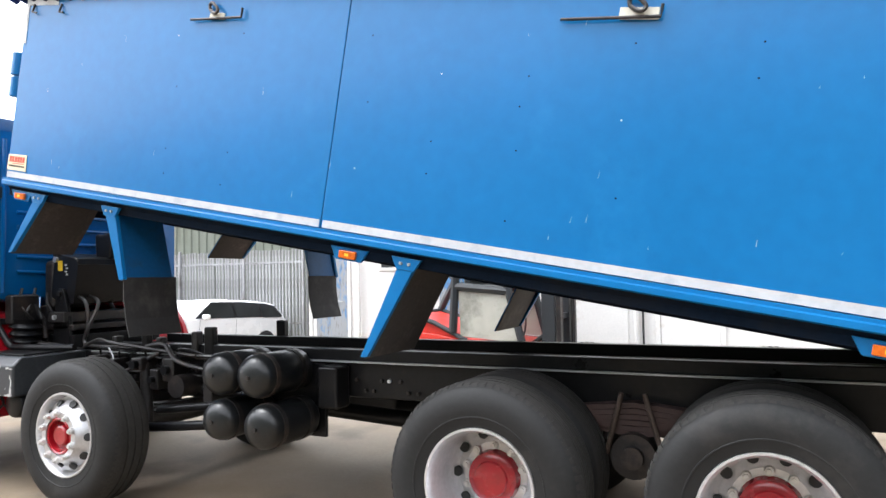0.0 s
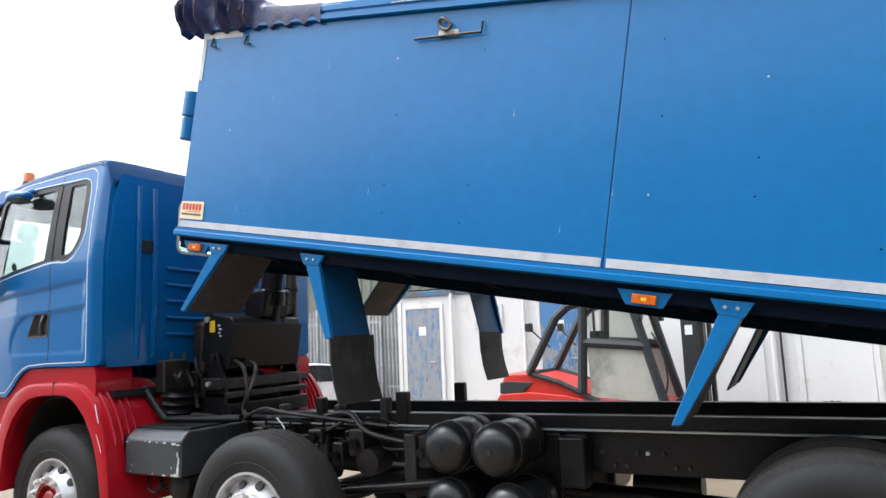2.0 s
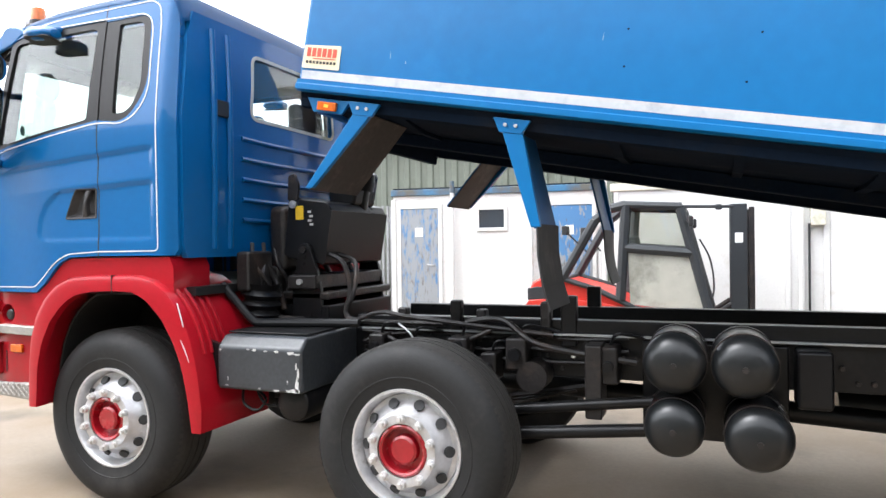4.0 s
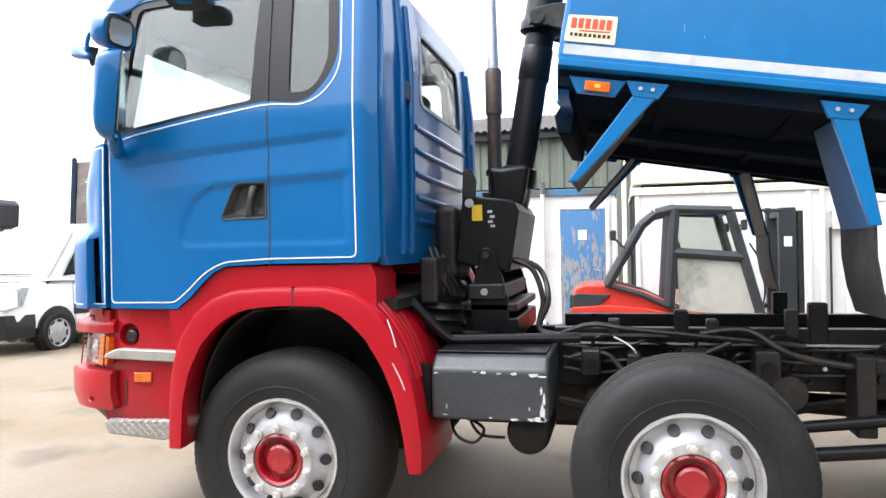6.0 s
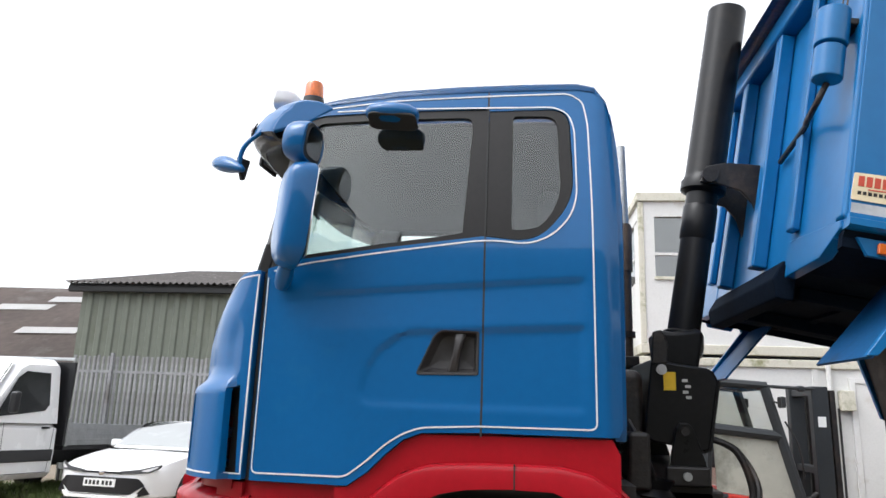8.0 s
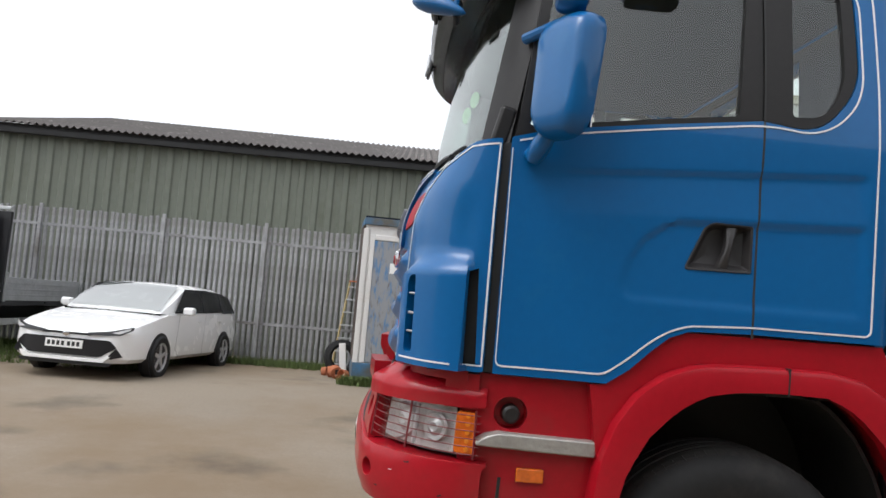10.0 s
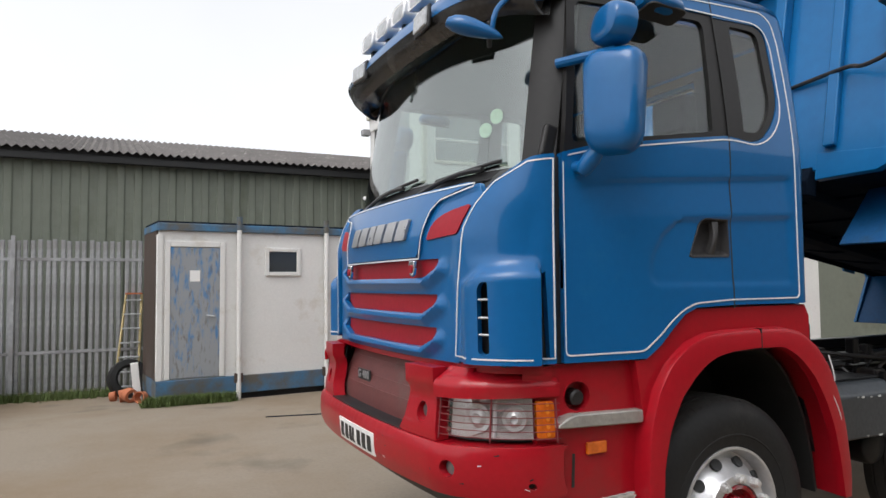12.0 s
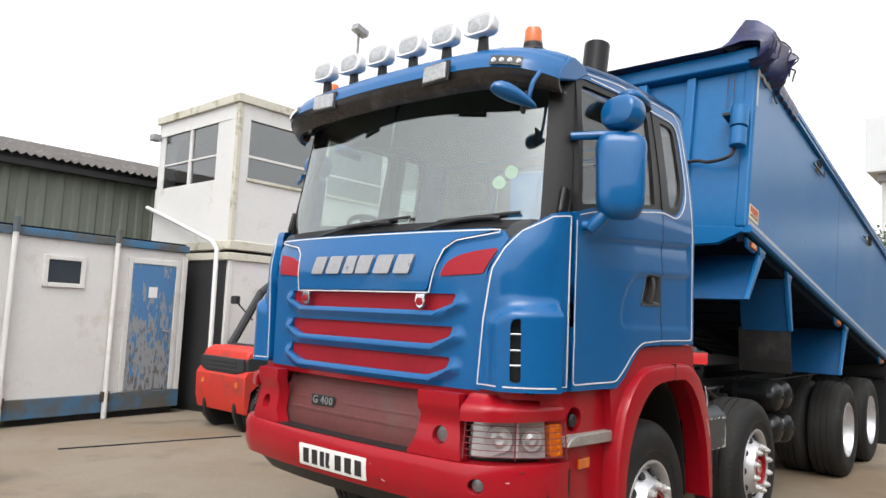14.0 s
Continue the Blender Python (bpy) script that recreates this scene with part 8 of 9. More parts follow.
def estate_car(m, paint, label, group=""):
    car = thing("estate_car", label, "car", group)
    W = 0.895
    def sec(top, w, belt=None, zs=0.24):
        belt = belt or top
        return [(0.0, zs), (w - 0.10, zs), (w - 0.02, zs + 0.06), (w, 0.48), (w - 0.005, 0.66), (w - 0.05, min(belt, top)), (w * 0.55, top + 0.012), (0.0, top + 0.02)]
    low = [(0.0, sec(0.60, 0.58)), (0.03, sec(0.645, 0.68)), (0.10, sec(0.685, 0.76)), (0.22, sec(0.725, 0.83)), (0.45, sec(0.785, 0.875)), (0.8, sec(0.86, W)), (1.25, sec(0.945, W)), (2.0, sec(0.97, W)), (3.2, sec(0.985, W)), (4.1, sec(0.99, W)), (4.42, sec(0.97, 0.86)), (4.58, sec(0.90, 0.80)), (4.65, sec(0.72, 0.72, zs=0.34))]
    body_c = part("body", loft(low), paint, car, bevel=0.01)
    def gh(z, w, zr):
        return [(0.0, zr), (w, zr), (w - 0.14 * (z - zr) / 0.48 - 0.005, z - 0.05), (w - 0.14 * (z - zr) / 0.48 - 0.13, z), (0.0, z + 0.02)]
    top = [(1.12, gh(0.975, 0.76, 0.955)), (1.55, gh(1.20, 0.83, 0.955)), (2.02, gh(1.40, 0.845, 0.955)), (2.6, gh(1.445, 0.85, 0.96)), (3.5, gh(1.43, 0.85, 0.965)), (4.05, gh(1.38, 0.83, 0.97)), (4.32, gh(1.20, 0.80, 0.96)), (4.50, gh(0.97, 0.76, 0.94))]
    part("roof", loft(top), paint, car)

    def nose(u, v, o=0.0):
        """The rounded front: it runs back towards the wings and above the grille."""
        return Vector((u, -0.036 - o + 0.26 * abs(u / 0.9) ** 5.5 + 0.35 * max(0.0, v - 0.63), v))
    # glass: windscreen, side windows, rear screen
    def quad(name, pts, material, lbl=""):
        bm = bmesh.new()
        f = bm.faces.new([bm.verts.new(p) for p in pts])
        bmesh.ops.solidify(bm, geom=[f], thickness=0.006)
        return part(name, bm, material, car, lbl)
    bm = bmesh.new()
    rows_ = [(1.17, 0.995, 0.72), (1.52, 1.205, 0.69), (1.96, 1.395, 0.63)]
    pv = None
    for l, z, w in rows_:
        ring = [bm.verts.new((w * k / 4, l - 0.035 + 0.03 * abs(k / 4) ** 2, z + 0.022 - 0.012 * (k / 4) ** 2)) for k in range(-4, 5)]
        if pv:
            for k in range(8):
                bm.faces.new((pv[k], pv[k + 1], ring[k + 1], ring[k]))
        pv = ring
    part("windscreen", bm, SCREEN_PALE, car, "sky-reflecting windscreen")
    for s in (-1, 1):
        for a, b, c, d in ((1.48, 1.95, 2.58, 2.62), (2.68, 2.66, 3.45, 3.5), (3.58, 3.54, 3.95, 4.22)):
            def sx(z):
                return s * (0.852 - 0.295 * max(0.0, z - 0.96))
            z0, z1 = 1.0, 1.36
            zt = {1.48: 1.345, 2.68: 1.365, 3.58: 1.33}[a]
            quad("side_window", [(sx(z0) + s * 0.012, a, z0), (sx(zt) + s * 0.012, b, zt), (sx(zt) + s * 0.012, c, zt), (sx(z0) + s * 0.012, d, z0 + 0.02)], CAR_GLASS)
        quad("window_band", [(s * (0.852 - 0.295 * 0.01) + s * 0.008, 1.42, 0.975), (s * (0.852 - 0.295 * 0.41) + s * 0.008, 1.96, 1.375), (s * (0.852 - 0.295 * 0.42) + s * 0.008, 2.9, 1.395), (s * (0.852 - 0.295 * 0.39) + s * 0.008, 3.7, 1.365), (s * (0.852 - 0.295 * 0.33) + s * 0.008, 4.05, 1.30), (s * (0.852 - 0.295 * 0.07) + s * 0.008, 4.30, 1.03)], CAR_BLACK, "black window surround")
        part("mirror", moved(box(-0.06, 0.12, -0.07, 0.07, -0.065, 0.065), Matrix.Translation((s * 0.98, 1.62, 1.02)) @ Matrix.Scale(s, 4, (1, 0, 0))), paint, car, bevel=0.04, seg=3)
        part("door_line", stripe([(1.55, 0.95), (1.5, 0.42), (1.62, 0.30), (2.62, 0.30), (2.65, 0.96)], lambda u, v, o: Vector((s * (0.8955 + o), u, v)), 0.008, 0.001), CAR_BLACK, car)
        for l in (2.3, 3.25):
            part("door_handle", box(min(s * 0.895, s * 0.915), max(s * 0.895, s * 0.915), l, l + 0.17, 0.84, 0.865), paint, car, bevel=0.006)
        for l in (0.95, 3.65):
            part("wheel_arch", cyl((s * 0.80, l, 0.33), (s * 0.897, l, 0.33), 0.345, seg=30), CAR_BLACK, car)
            road_wheel(car, s * 0.935, l, 0.32, s, 0.2)
        part("headlamp_surround", skin(rounded([(s * 0.28, 0.615), (s * 0.30, 0.645), (s * 0.60, 0.685), (s * 0.835, 0.755), (s * 0.825, 0.705), (s * 0.72, 0.635), (s * 0.58, 0.625)], 0.012), [], nose, 0.03, 0.05), CAR_BLACK, car, "slim black headlamp")
        part("headlamp", skin([(s * 0.62, 0.662), (s * 0.815, 0.735), (s * 0.805, 0.705), (s * 0.71, 0.650)], [], lambda u, v, o: nose(u, v, o + 0.006), 0.01, 0.06), LENS, car, "clear headlamp glass")
        part("corner_intake", skin([(s * 0.69, 0.45), (s * 0.77, 0.34), (s * 0.64, 0.30), (s * 0.60, 0.33)], [], lambda u, v, o: nose(u, v, o + 0.004), 0.02, 0.06), CAR_BLACK, car)
    part("grille", skin(rounded([(-0.50, 0.325), (0.50, 0.325), (0.70, 0.46), (0.60, 0.555), (-0.60, 0.555), (-0.70, 0.46)], 0.03), [], lambda u, v, o: nose(u, v, o + 0.006), 0.03, 0.06), CAR_BLACK, car, "wide black lower grille")
    part("nose_strip", skin([(-0.34, 0.605), (0.34, 0.605), (0.30, 0.635), (-0.30, 0.635)], [], lambda u, v, o: nose(u, v, o + 0.006), 0.02, 0.06), CAR_BLACK, car)
    part("emblem", lathe([(0.0, 0.02), (0.04, 0.012), (0.052, 0.0)], nose(0, 0.62, 0.006), (0, -1, 0), 16), CHROME, car)
    part("chin", skin(rounded([(-0.56, 0.255), (0.56, 0.255), (0.64, 0.335), (0.61, 0.345), (0.48, 0.302), (-0.48, 0.302), (-0.61, 0.345), (-0.64, 0.335)], 0.01), [], lambda u, v, o: nose(u, v, o + 0.018), 0.04, 0.05), paint, car)
    part("lower_lip", skin([(-0.62, 0.20), (0.62, 0.20), (0.66, 0.245), (-0.66, 0.245)], [], lambda u, v, o: nose(u, v, o - 0.01), 0.03, 0.08), CAR_BLACK, car)
    part("number_plate", box(-0.26, 0.26, -0.062, -0.03, 0.42, 0.53), PLATE, car, "white number plate with plain bars")
    for k in range(7):
        x0 = -0.23 + 0.065 * k + (0.02 if k > 3 else 0)
        part("plate_bar", box(x0, x0 + 0.04, -0.066, -0.0622, 0.445, 0.505), INK, car, smooth=False)
    car.matrix_world = m
    return car


SLOPE = Matrix.Rotation(math.atan(-0.055), 4, "X")
estate_car(Matrix.Translation((-5.50, 5.20, 0.0)) @ Matrix.Rotation(radians(-5.0), 4, "Z") @ SLOPE @ Matrix.Scale(0.91, 4), WHITE_CAR, "clean white estate car parked in front of the fence")

FAR_RED = mat("red_car_paint", (0.50, 0.012, 0.015), 0.3, var=0.05, coat=0.6)
estate_car(Matrix.Translation((14.9, 6.4, -0.045)) @ Matrix.Rotation(radians(-145), 4, "Z") @ Matrix.Scale(0.94, 4), FAR_RED, "bright red car parked far across the yard")


def dropside_van(m):
    van = thing("dropside_van", "white dropside van with a dark headboard and alloy sides", "van")
    W = 0.985
    def sec(top, w, zs=0.36):
        return [(0.0, zs), (w - 0.08, zs), (w - 0.01, zs + 0.08), (w, 0.75), (w - 0.02, min(1.12, top - 0.02)), (w * 0.8, top), (0.0, top + 0.02)]
    part("body", loft([(0.0, sec(0.95, 0.72)), (0.06, sec(1.0, 0.86)), (0.25, sec(1.06, 0.95)), (0.75, sec(1.17, W)), (1.15, sec(1.24, W)), (2.55, sec(1.26, W))]), WHITE_CAR, van, bevel=0.012)
    def gh(z, w):
        return [(0.0, 1.20), (w, 1.20), (w - 0.11 * (z - 1.2), z - 0.10), (w - 0.11 * (z - 1.2) - 0.12, z), (0.0, z + 0.03)]
    part("cab_roof", loft([(0.85, gh(1.24, 0.93)), (1.2, gh(1.62, 0.96)), (1.62, gh(2.12, 0.97)), (1.8, gh(2.2, 0.97)), (2.5, gh(2.24, 0.97)), (2.55, gh(2.18, 0.96))]), WHITE_CAR, van)
    bm = bmesh.new()
    pv = None
    for l, z, w in ((0.93, 1.27, 0.86), (1.2, 1.62, 0.82), (1.57, 2.06, 0.74)):
        ring = [bm.verts.new((w * k / 4, l - 0.085 + 0.05 * abs(k / 4) ** 2, z + 0.055)) for k in range(-4, 5)]
        if pv:
            for k in range(8):
                bm.faces.new((pv[k], pv[k + 1], ring[k + 1], ring[k]))
        pv = ring
    part("windscreen", bm, SCREEN_PALE, van, "sky-reflecting windscreen")
    bm = bmesh.new()
    pv = None
    for l, z, w in ((0.90, 1.235, 0.90), (1.2, 1.62, 0.855), (1.60, 2.10, 0.775)):
        ring = [bm.verts.new((w * k / 4, l - 0.070 + 0.05 * abs(k / 4) ** 2, z + 0.04)) for k in range(-4, 5)]
        if pv:
            for k in range(8):
                bm.faces.new((pv[k], pv[k + 1], ring[k + 1], ring[k]))
        pv = ring
    part("windscreen_seal", bm, CAR_GLASS, van, "dark edge of the windscreen")
    for s in (-1, 1):
        sx = lambda z: s * (0.985 - 0.11 * (z - 1.2) - 0.006 + 0.008)
        bm = bmesh.new()
        f = bm.faces.new([bm.verts.new((sx(z) - s * 0.004, l, z)) for l, z in ((1.12, 1.28), (1.55, 1.88), (1.72, 1.99), (2.28, 2.0), (2.30, 1.5), (2.2, 1.40), (1.7, 1.34))])
        bmesh.ops.solidify(bm, geom=[f], thickness=0.006)
        part("side_window", bm, CAR_GLASS, van)
        part("mirror", moved(box(-0.07, 0.07, -0.05, 0.05, -0.16, 0.16), Matrix.Translation((s * 1.13, 1.28, 1.50))), CAR_BLACK, van, "black mirror", bevel=0.04, seg=3)
        part("rubbing_strip", box(min(s * 0.98, s * 1.0), max(s * 0.98, s * 1.0), 1.35, 2.5, 0.62, 0.80), CAR_BLACK, van, bevel=0.01)
        part("door_handle", box(min(s * 0.98, s * 1.01), max(s * 0.98, s * 1.01), 2.15, 2.33, 1.12, 1.15), CAR_BLACK, van, bevel=0.006)
        part("door_line", stripe([(1.32, 1.2), (1.36, 0.7), (1.42, 0.45), (2.42, 0.45), (2.45, 1.2)], lambda u, v, o: Vector((s * (0.985 + o), u, v)), 0.01, 0.001), CAR_BLACK, van)
        for l in (1.0, 4.6):
            part("wheel_arch", cyl((s * 0.85, l, 0.38), (s * 0.992, l, 0.38), 0.40 if l < 2 else 0.3, seg=30), CAR_BLACK, van)
            road_wheel(van, s * 1.035, l, 0.345, s, 0.22, 8, True)
        bm = bmesh.new()
        f = bm.faces.new([bm.verts.new(p) for p in ((s * 0.995, 0.42, 1.10), (s * 0.965, 0.30, 1.10), (s * 0.74, 0.0, 0.94), (s * 0.70, -0.04, 0.76), (s * 0.93, 0.06, 0.72), (s * 0.99, 0.30, 0.80))])
        bmesh.ops.solidify(bm, geom=[f], thickness=0.02)
        part("headlamp", bm, LAMP_GREY, van, "clear headlamp")
        part("side_board", box(min(s * 1.0, s * 1.035), max(s * 1.0, s * 1.035), 2.78, 5.85, 0.86, 1.22), ALU, van, "ribbed alloy dropside", bevel=0.008)
        for z in (0.95, 1.04, 1.13):
            part("side_rib", box(min(s * 1.036, s * 1.046), max(s * 1.036, s * 1.046), 2.80, 5.83, z - 0.012, z + 0.012), ALU, van, bevel=0.004)
        part("corner_pillar", box(min(s * 1.0, s * 1.045), max(s * 1.0, s * 1.045), 2.72, 2.78, 0.84, 1.3), ALU, van, bevel=0.006)
    part("front_bumper", loft([(-0.06, [(0.0, 0.30), (0.7, 0.30), (0.72, 0.45), (0.70, 0.62), (0.0, 0.64)]), (0.05, [(0.0, 0.28), (0.9, 0.28), (0.93, 0.45), (0.9, 0.66), (0.0, 0.68)]), (0.55, [(0.0, 0.3), (0.985, 0.3), (1.0, 0.45), (0.985, 0.66), (0.0, 0.66)])]), CAR_BLACK, van, "black bumper")
    part("grille", prism([(-0.45, 0.70), (0.45, 0.70), (0.52, 0.95), (-0.52, 0.95)], "y", -0.05, 0.05), CAR_BLACK, van, bevel=0.02)
    for z in (0.76, 0.82, 0.88):
        part("grille_bar", box(-0.44, 0.44, -0.06, -0.045, z - 0.008, z + 0.008), ALU, van, bevel=0.004)
    part("bonnet_slot", box(0.1, 0.5, 0.68, 0.70, 1.175, 1.195), CAR_BLACK, van)
    part("load_bed", box(-1.03, 1.03, 2.7, 5.9, 0.78, 0.86), CAR_BLACK, van, bevel=0.01)
    part("bed_frame", box(-0.45, 0.45, 2.4, 5.8, 0.5, 0.78), CAR_BLACK, van)
    part("lower_guard", box(0.93, 0.97, 2.75, 4.1, 0.48, 0.58), ALU, van, bevel=0.006)
    part("headboard", box(-1.03, 1.03, 2.66, 2.72, 0.86, 2.22), CAR_BLACK, van, "dark headboard frame", bevel=0.01)
    part("roof_bar", box(-1.06, 1.06, 2.58, 2.66, 2.24, 2.29), ALU, van, bevel=0.008)
    van.matrix_world = m
    return van


dropside_van(Matrix.Translation((-8.5, 4.42, -0.02)) @ Matrix.Rotation(radians(-1.0), 4, "Z") @ Matrix.Rotation(math.atan(-0.035), 4, "X"))

# dark boom of a machine parked behind the van, with a round badge on its end
boom = thing("telehandler", "dark grey boom of a machine parked beyond the white van", "machine")
part("boom", prism([(-15.5, 1.95), (-10.2, 2.08), (-10.04, 2.15), (-10.0, 2.60), (-10.1, 2.69), (-11.4, 2.76), (-15.5, 2.7)], "y", 6.7, 7.2), MIRROR_BACK, boom, bevel=0.05, seg=3)
part("badge", lathe([(0.0, 0.012), (0.08, 0.01), (0.095, 0.0)], (-10.33, 6.69, 2.44), (0, -1, 0), 20), ALU, boom, "pale round badge")
part("hood", prism([(-15.8, 0.5), (-13.2, 0.5), (-13.2, 1.7), (-15.8, 1.9)], "y", 6.4, 8.4), MIRROR_BACK, boom, bevel=0.08)
for x in (-15.3, -13.6):
    for y in (6.3, 8.5):
        part("wheel", lathe([(0.2, -0.15), (0.45, -0.17), (0.52, -0.1), (0.52, 0.1), (0.45, 0.17), (0.2, 0.15)], (x, y, ground_z(y) + 0.51), (0, 1, 0), 24), RUBBER, boom)

# ---------------------------------------------------------------- forklift, facing away along the cabins
lift = thing("forklift", "red and dark grey forklift truck with a dusty enclosed cab", "forklift")
LY, LH = 5.22, 0.58
prof = [(1.08, 0.24), (1.04, 0.40), (1.03, 0.70), (1.08, 0.775), (1.5, 0.80), (2.0, 0.76), (2.45, 0.66), (2.5, 0.42), (1.78, 0.42), (1.70, 0.55), (1.52, 0.63), (1.28, 0.63), (1.14, 0.52), (1.12, 0.34), (1.11, 0.24)]
bm = prism(prof, "y", LY - LH, LY + LH)
part("counterweight", bm, LIFT_RED, lift, "red rounded counterweight", bevel=0.045, seg=3)
part("engine_hood", prism([(1.09, 0.76), (1.08, 0.93), (1.12, 1.01), (1.22, 1.06), (1.48, 1.06), (2.05, 0.90), (2.40, 0.74), (2.40, 0.66)], "y", LY - LH + 0.055, LY + LH - 0.055), LIFT_RED, lift, "red engine hood", bevel=0.05, seg=3)
part("chassis", prism([(1.72, 0.25), (3.3, 0.25), (3.35, 0.60), (2.4, 0.64), (1.72, 0.5)], "y", LY - LH + 0.03, LY + LH - 0.03), LIFT_DARK, lift, bevel=0.03)
part("side_cowl", prism([(2.40, 0.55), (3.25, 0.55), (3.3, 0.64), (2.5, 0.72)], "y", LY - LH, LY + LH), LIFT_RED, lift, bevel=0.02)
part("rear_grille", prism([(LY - 0.51, 0.78), (LY - 0.50, 0.93), (LY + 0.50, 0.93), (LY + 0.51, 0.78), (LY + 0.34, 0.72), (LY - 0.34, 0.72)], "x", 1.045, 1.12), LIFT_DARK, lift, "dark slotted rear grille", bevel=0.015)
part("side_grille", prism([(1.085, 0.76), (1.09, 0.93), (1.18, 0.95), (1.56, 0.93), (1.42, 0.80)], "y", LY - LH + 0.030, LY - LH + 0.08), LIFT_DARK, lift, "dark side grille", bevel=0.01)
for z in (0.77, 0.825, 0.88):
    part("grille_slot", box(1.035, 1.05, LY - 0.36, LY + 0.36, z - 0.012, z + 0.012), INK, lift, bevel=0.004)
for y in (LY - 0.40, LY + 0.40):
    part("rear_lamp", cyl((1.03, y, 0.60), (1.06, y, 0.60), 0.04, seg=14), AMBER, lift)
for s in (-1, 1):
    y = LY + s * (LH - 0.03)
    for a, b, r in (((1.52, 1.05), (1.95, 1.80), 0.06), ((1.95, 1.80), (2.12, 1.94), 0.06), ((2.12, 1.94), (2.34, 1.99), 0.06), ((2.26, 0.80), (2.34, 1.98), 0.065), ((2.98, 1.93), (3.32, 0.62), 0.06), ((2.30, 1.99), (3.0, 1.95), 0.05), ((2.35, 0.70), (3.3, 0.62), 0.03), ((2.33, 1.45), (3.12, 1.38), 0.062)):
        part("cab_bar", tube([(a[0], y, a[1]), (b[0], y, b[1])], r, 8), LIFT_DARK, lift)
    bm = prism([(2.38, 0.74), (3.26, 0.66), (3.1, 1.36), (2.36, 1.42)], "y", y - 0.004, y + 0.004)
    part("lower_pane", bm, mat("dusty_pane" + str(s), (0.44, 0.43, 0.37), 0.2, var=0.12, scale=1.2, fine=6, dirt=(0.20, 0.20, 0.17), dirt_amount=0.4, dirt_scale=1.3), lift, "dusty lower cab pane", smooth=False)
    part("upper_pane", prism([(2.38, 1.50), (3.09, 1.43), (2.98, 1.90), (2.37, 1.94)], "y", y - 0.004, y + 0.004), glass_mat("dusty_glass" + str(s), (0.90, 0.91, 0.89), 0.06), lift, smooth=False)
    part("mirror", box(3.08, 3.14, LY + s * (LH + 0.10) - 0.09, LY + s * (LH + 0.10) + 0.05, 1.70, 1.83), INK, lift, bevel=0.02)
    part("mirror", box(1.56, 1.64, LY + s * (LH + 0.08) - 0.08, LY + s * (LH + 0.08) + 0.06, 1.62, 1.74), INK, lift, bevel=0.02)
    part("mirror_arm", tube([(1.6, LY + s * (LH + 0.05), 1.66), (1.85, LY + s * (LH - 0.02), 1.40)], 0.012, 6), INK, lift)
    part("mirror_arm", tube([(3.1, LY + s * (LH + 0.08), 1.75), (3.04, LY + s * (LH - 0.02), 1.78)], 0.012, 6), INK, lift)
for x, z, x2, z2 in ((2.32, 1.98, 2.32, 1.98), (3.0, 1.94, 3.0, 1.94), (1.52, 1.05, 1.52, 1.05)):
    part("cross_bar", tube([(x, LY - LH + 0.03, z), (x2, LY + LH - 0.03, z2)], 0.035, 8), LIFT_DARK, lift)
for s in (-1, 1):
    part("cab_sill", tube([(1.55, LY + s * (LH - 0.03), 1.05), (1.95, LY + s * (LH - 0.03), 0.93), (2.36, LY + s * (LH - 0.03), 0.73), (2.45, LY + s * (LH - 0.03), 0.68)], 0.035, 8), LIFT_DARK, lift)
part("roof_plate", box(2.34, 2.98, LY - LH + 0.05, LY + LH - 0.05, 1.95, 1.985), LIFT_DARK, lift, bevel=0.01)
part("seat", prism([(2.35, 0.98), (2.85, 0.98), (2.85, 1.08), (2.52, 1.10), (2.42, 1.60), (2.30, 1.60)], "y", LY - 0.24, LY + 0.24), SEAT, lift, bevel=0.03)
for s in (-1, 1):
    y = LY + s * 0.36
    part("mast_rail", box(3.55, 3.74, y - 0.06, y + 0.06, 0.12, 1.97), LIFT_DARK, lift, bevel=0.012)
    part("mast_channel", box(3.76, 3.82, y - 0.05, y + 0.05, 0.12, 1.93), GREASE, lift, bevel=0.008)
    part("mast_chain", tube([(3.80, y * 1.0 - s * 0.1, 0.2), (3.80, y - s * 0.1, 1.85)], 0.014, 6), GREASE, lift)
    part("fork", prism([(3.84, 0.05), (4.9, 0.05), (4.9, 0.08), (3.89, 0.10), (3.89, 0.6), (3.84, 0.6)], "y", y - 0.06, y + 0.06), GREASE, lift, bevel=0.008)
    part("tilt_ram", cyl((3.2, y, 0.5), (3.56, y, 0.75), 0.035, seg=12), GREASE, lift)
    bm = lathe([(0.14, -0.10), (0.16, -0.02), (0.26, 0.0), (0.29, -0.03), (0.30, -0.08), (0.30, -0.22), (0.14, -0.24)], (3.2, LY + s * (LH + 0.02), 0.28), (0, s, 0), 28)
    w = part("wheel", bm, RUBBER, lift)
    part("rim", lathe([(0.0, -0.04), (0.06, -0.04), (0.10, -0.08), (0.15, -0.03)], (3.2, LY + s * (LH + 0.02), 0.28), (0, s, 0), 24), LIFT_RED, w)
    bm = lathe([(0.12, -0.10), (0.14, -0.02), (0.24, 0.0), (0.275, -0.03), (0.28, -0.08), (0.28, -0.18), (0.12, -0.2)], (1.40, LY + s * (LH + 0.015), 0.265), (0, s, 0), 28)
    w = part("wheel", bm, RUBBER, lift)
    part("rim", lathe([(0.0, -0.03), (0.05, -0.03), (0.09, -0.07), (0.13, -0.03)], (1.40, LY + s * (LH + 0.015), 0.265), (0, s, 0), 24), LIFT_RED, w)
    part("wheel_arch", cyl((1.40, LY + s * (LH - 0.25), 0.30), (1.40, LY + s * (LH - 0.20), 0.30), 0.36, seg=26), INK, lift)
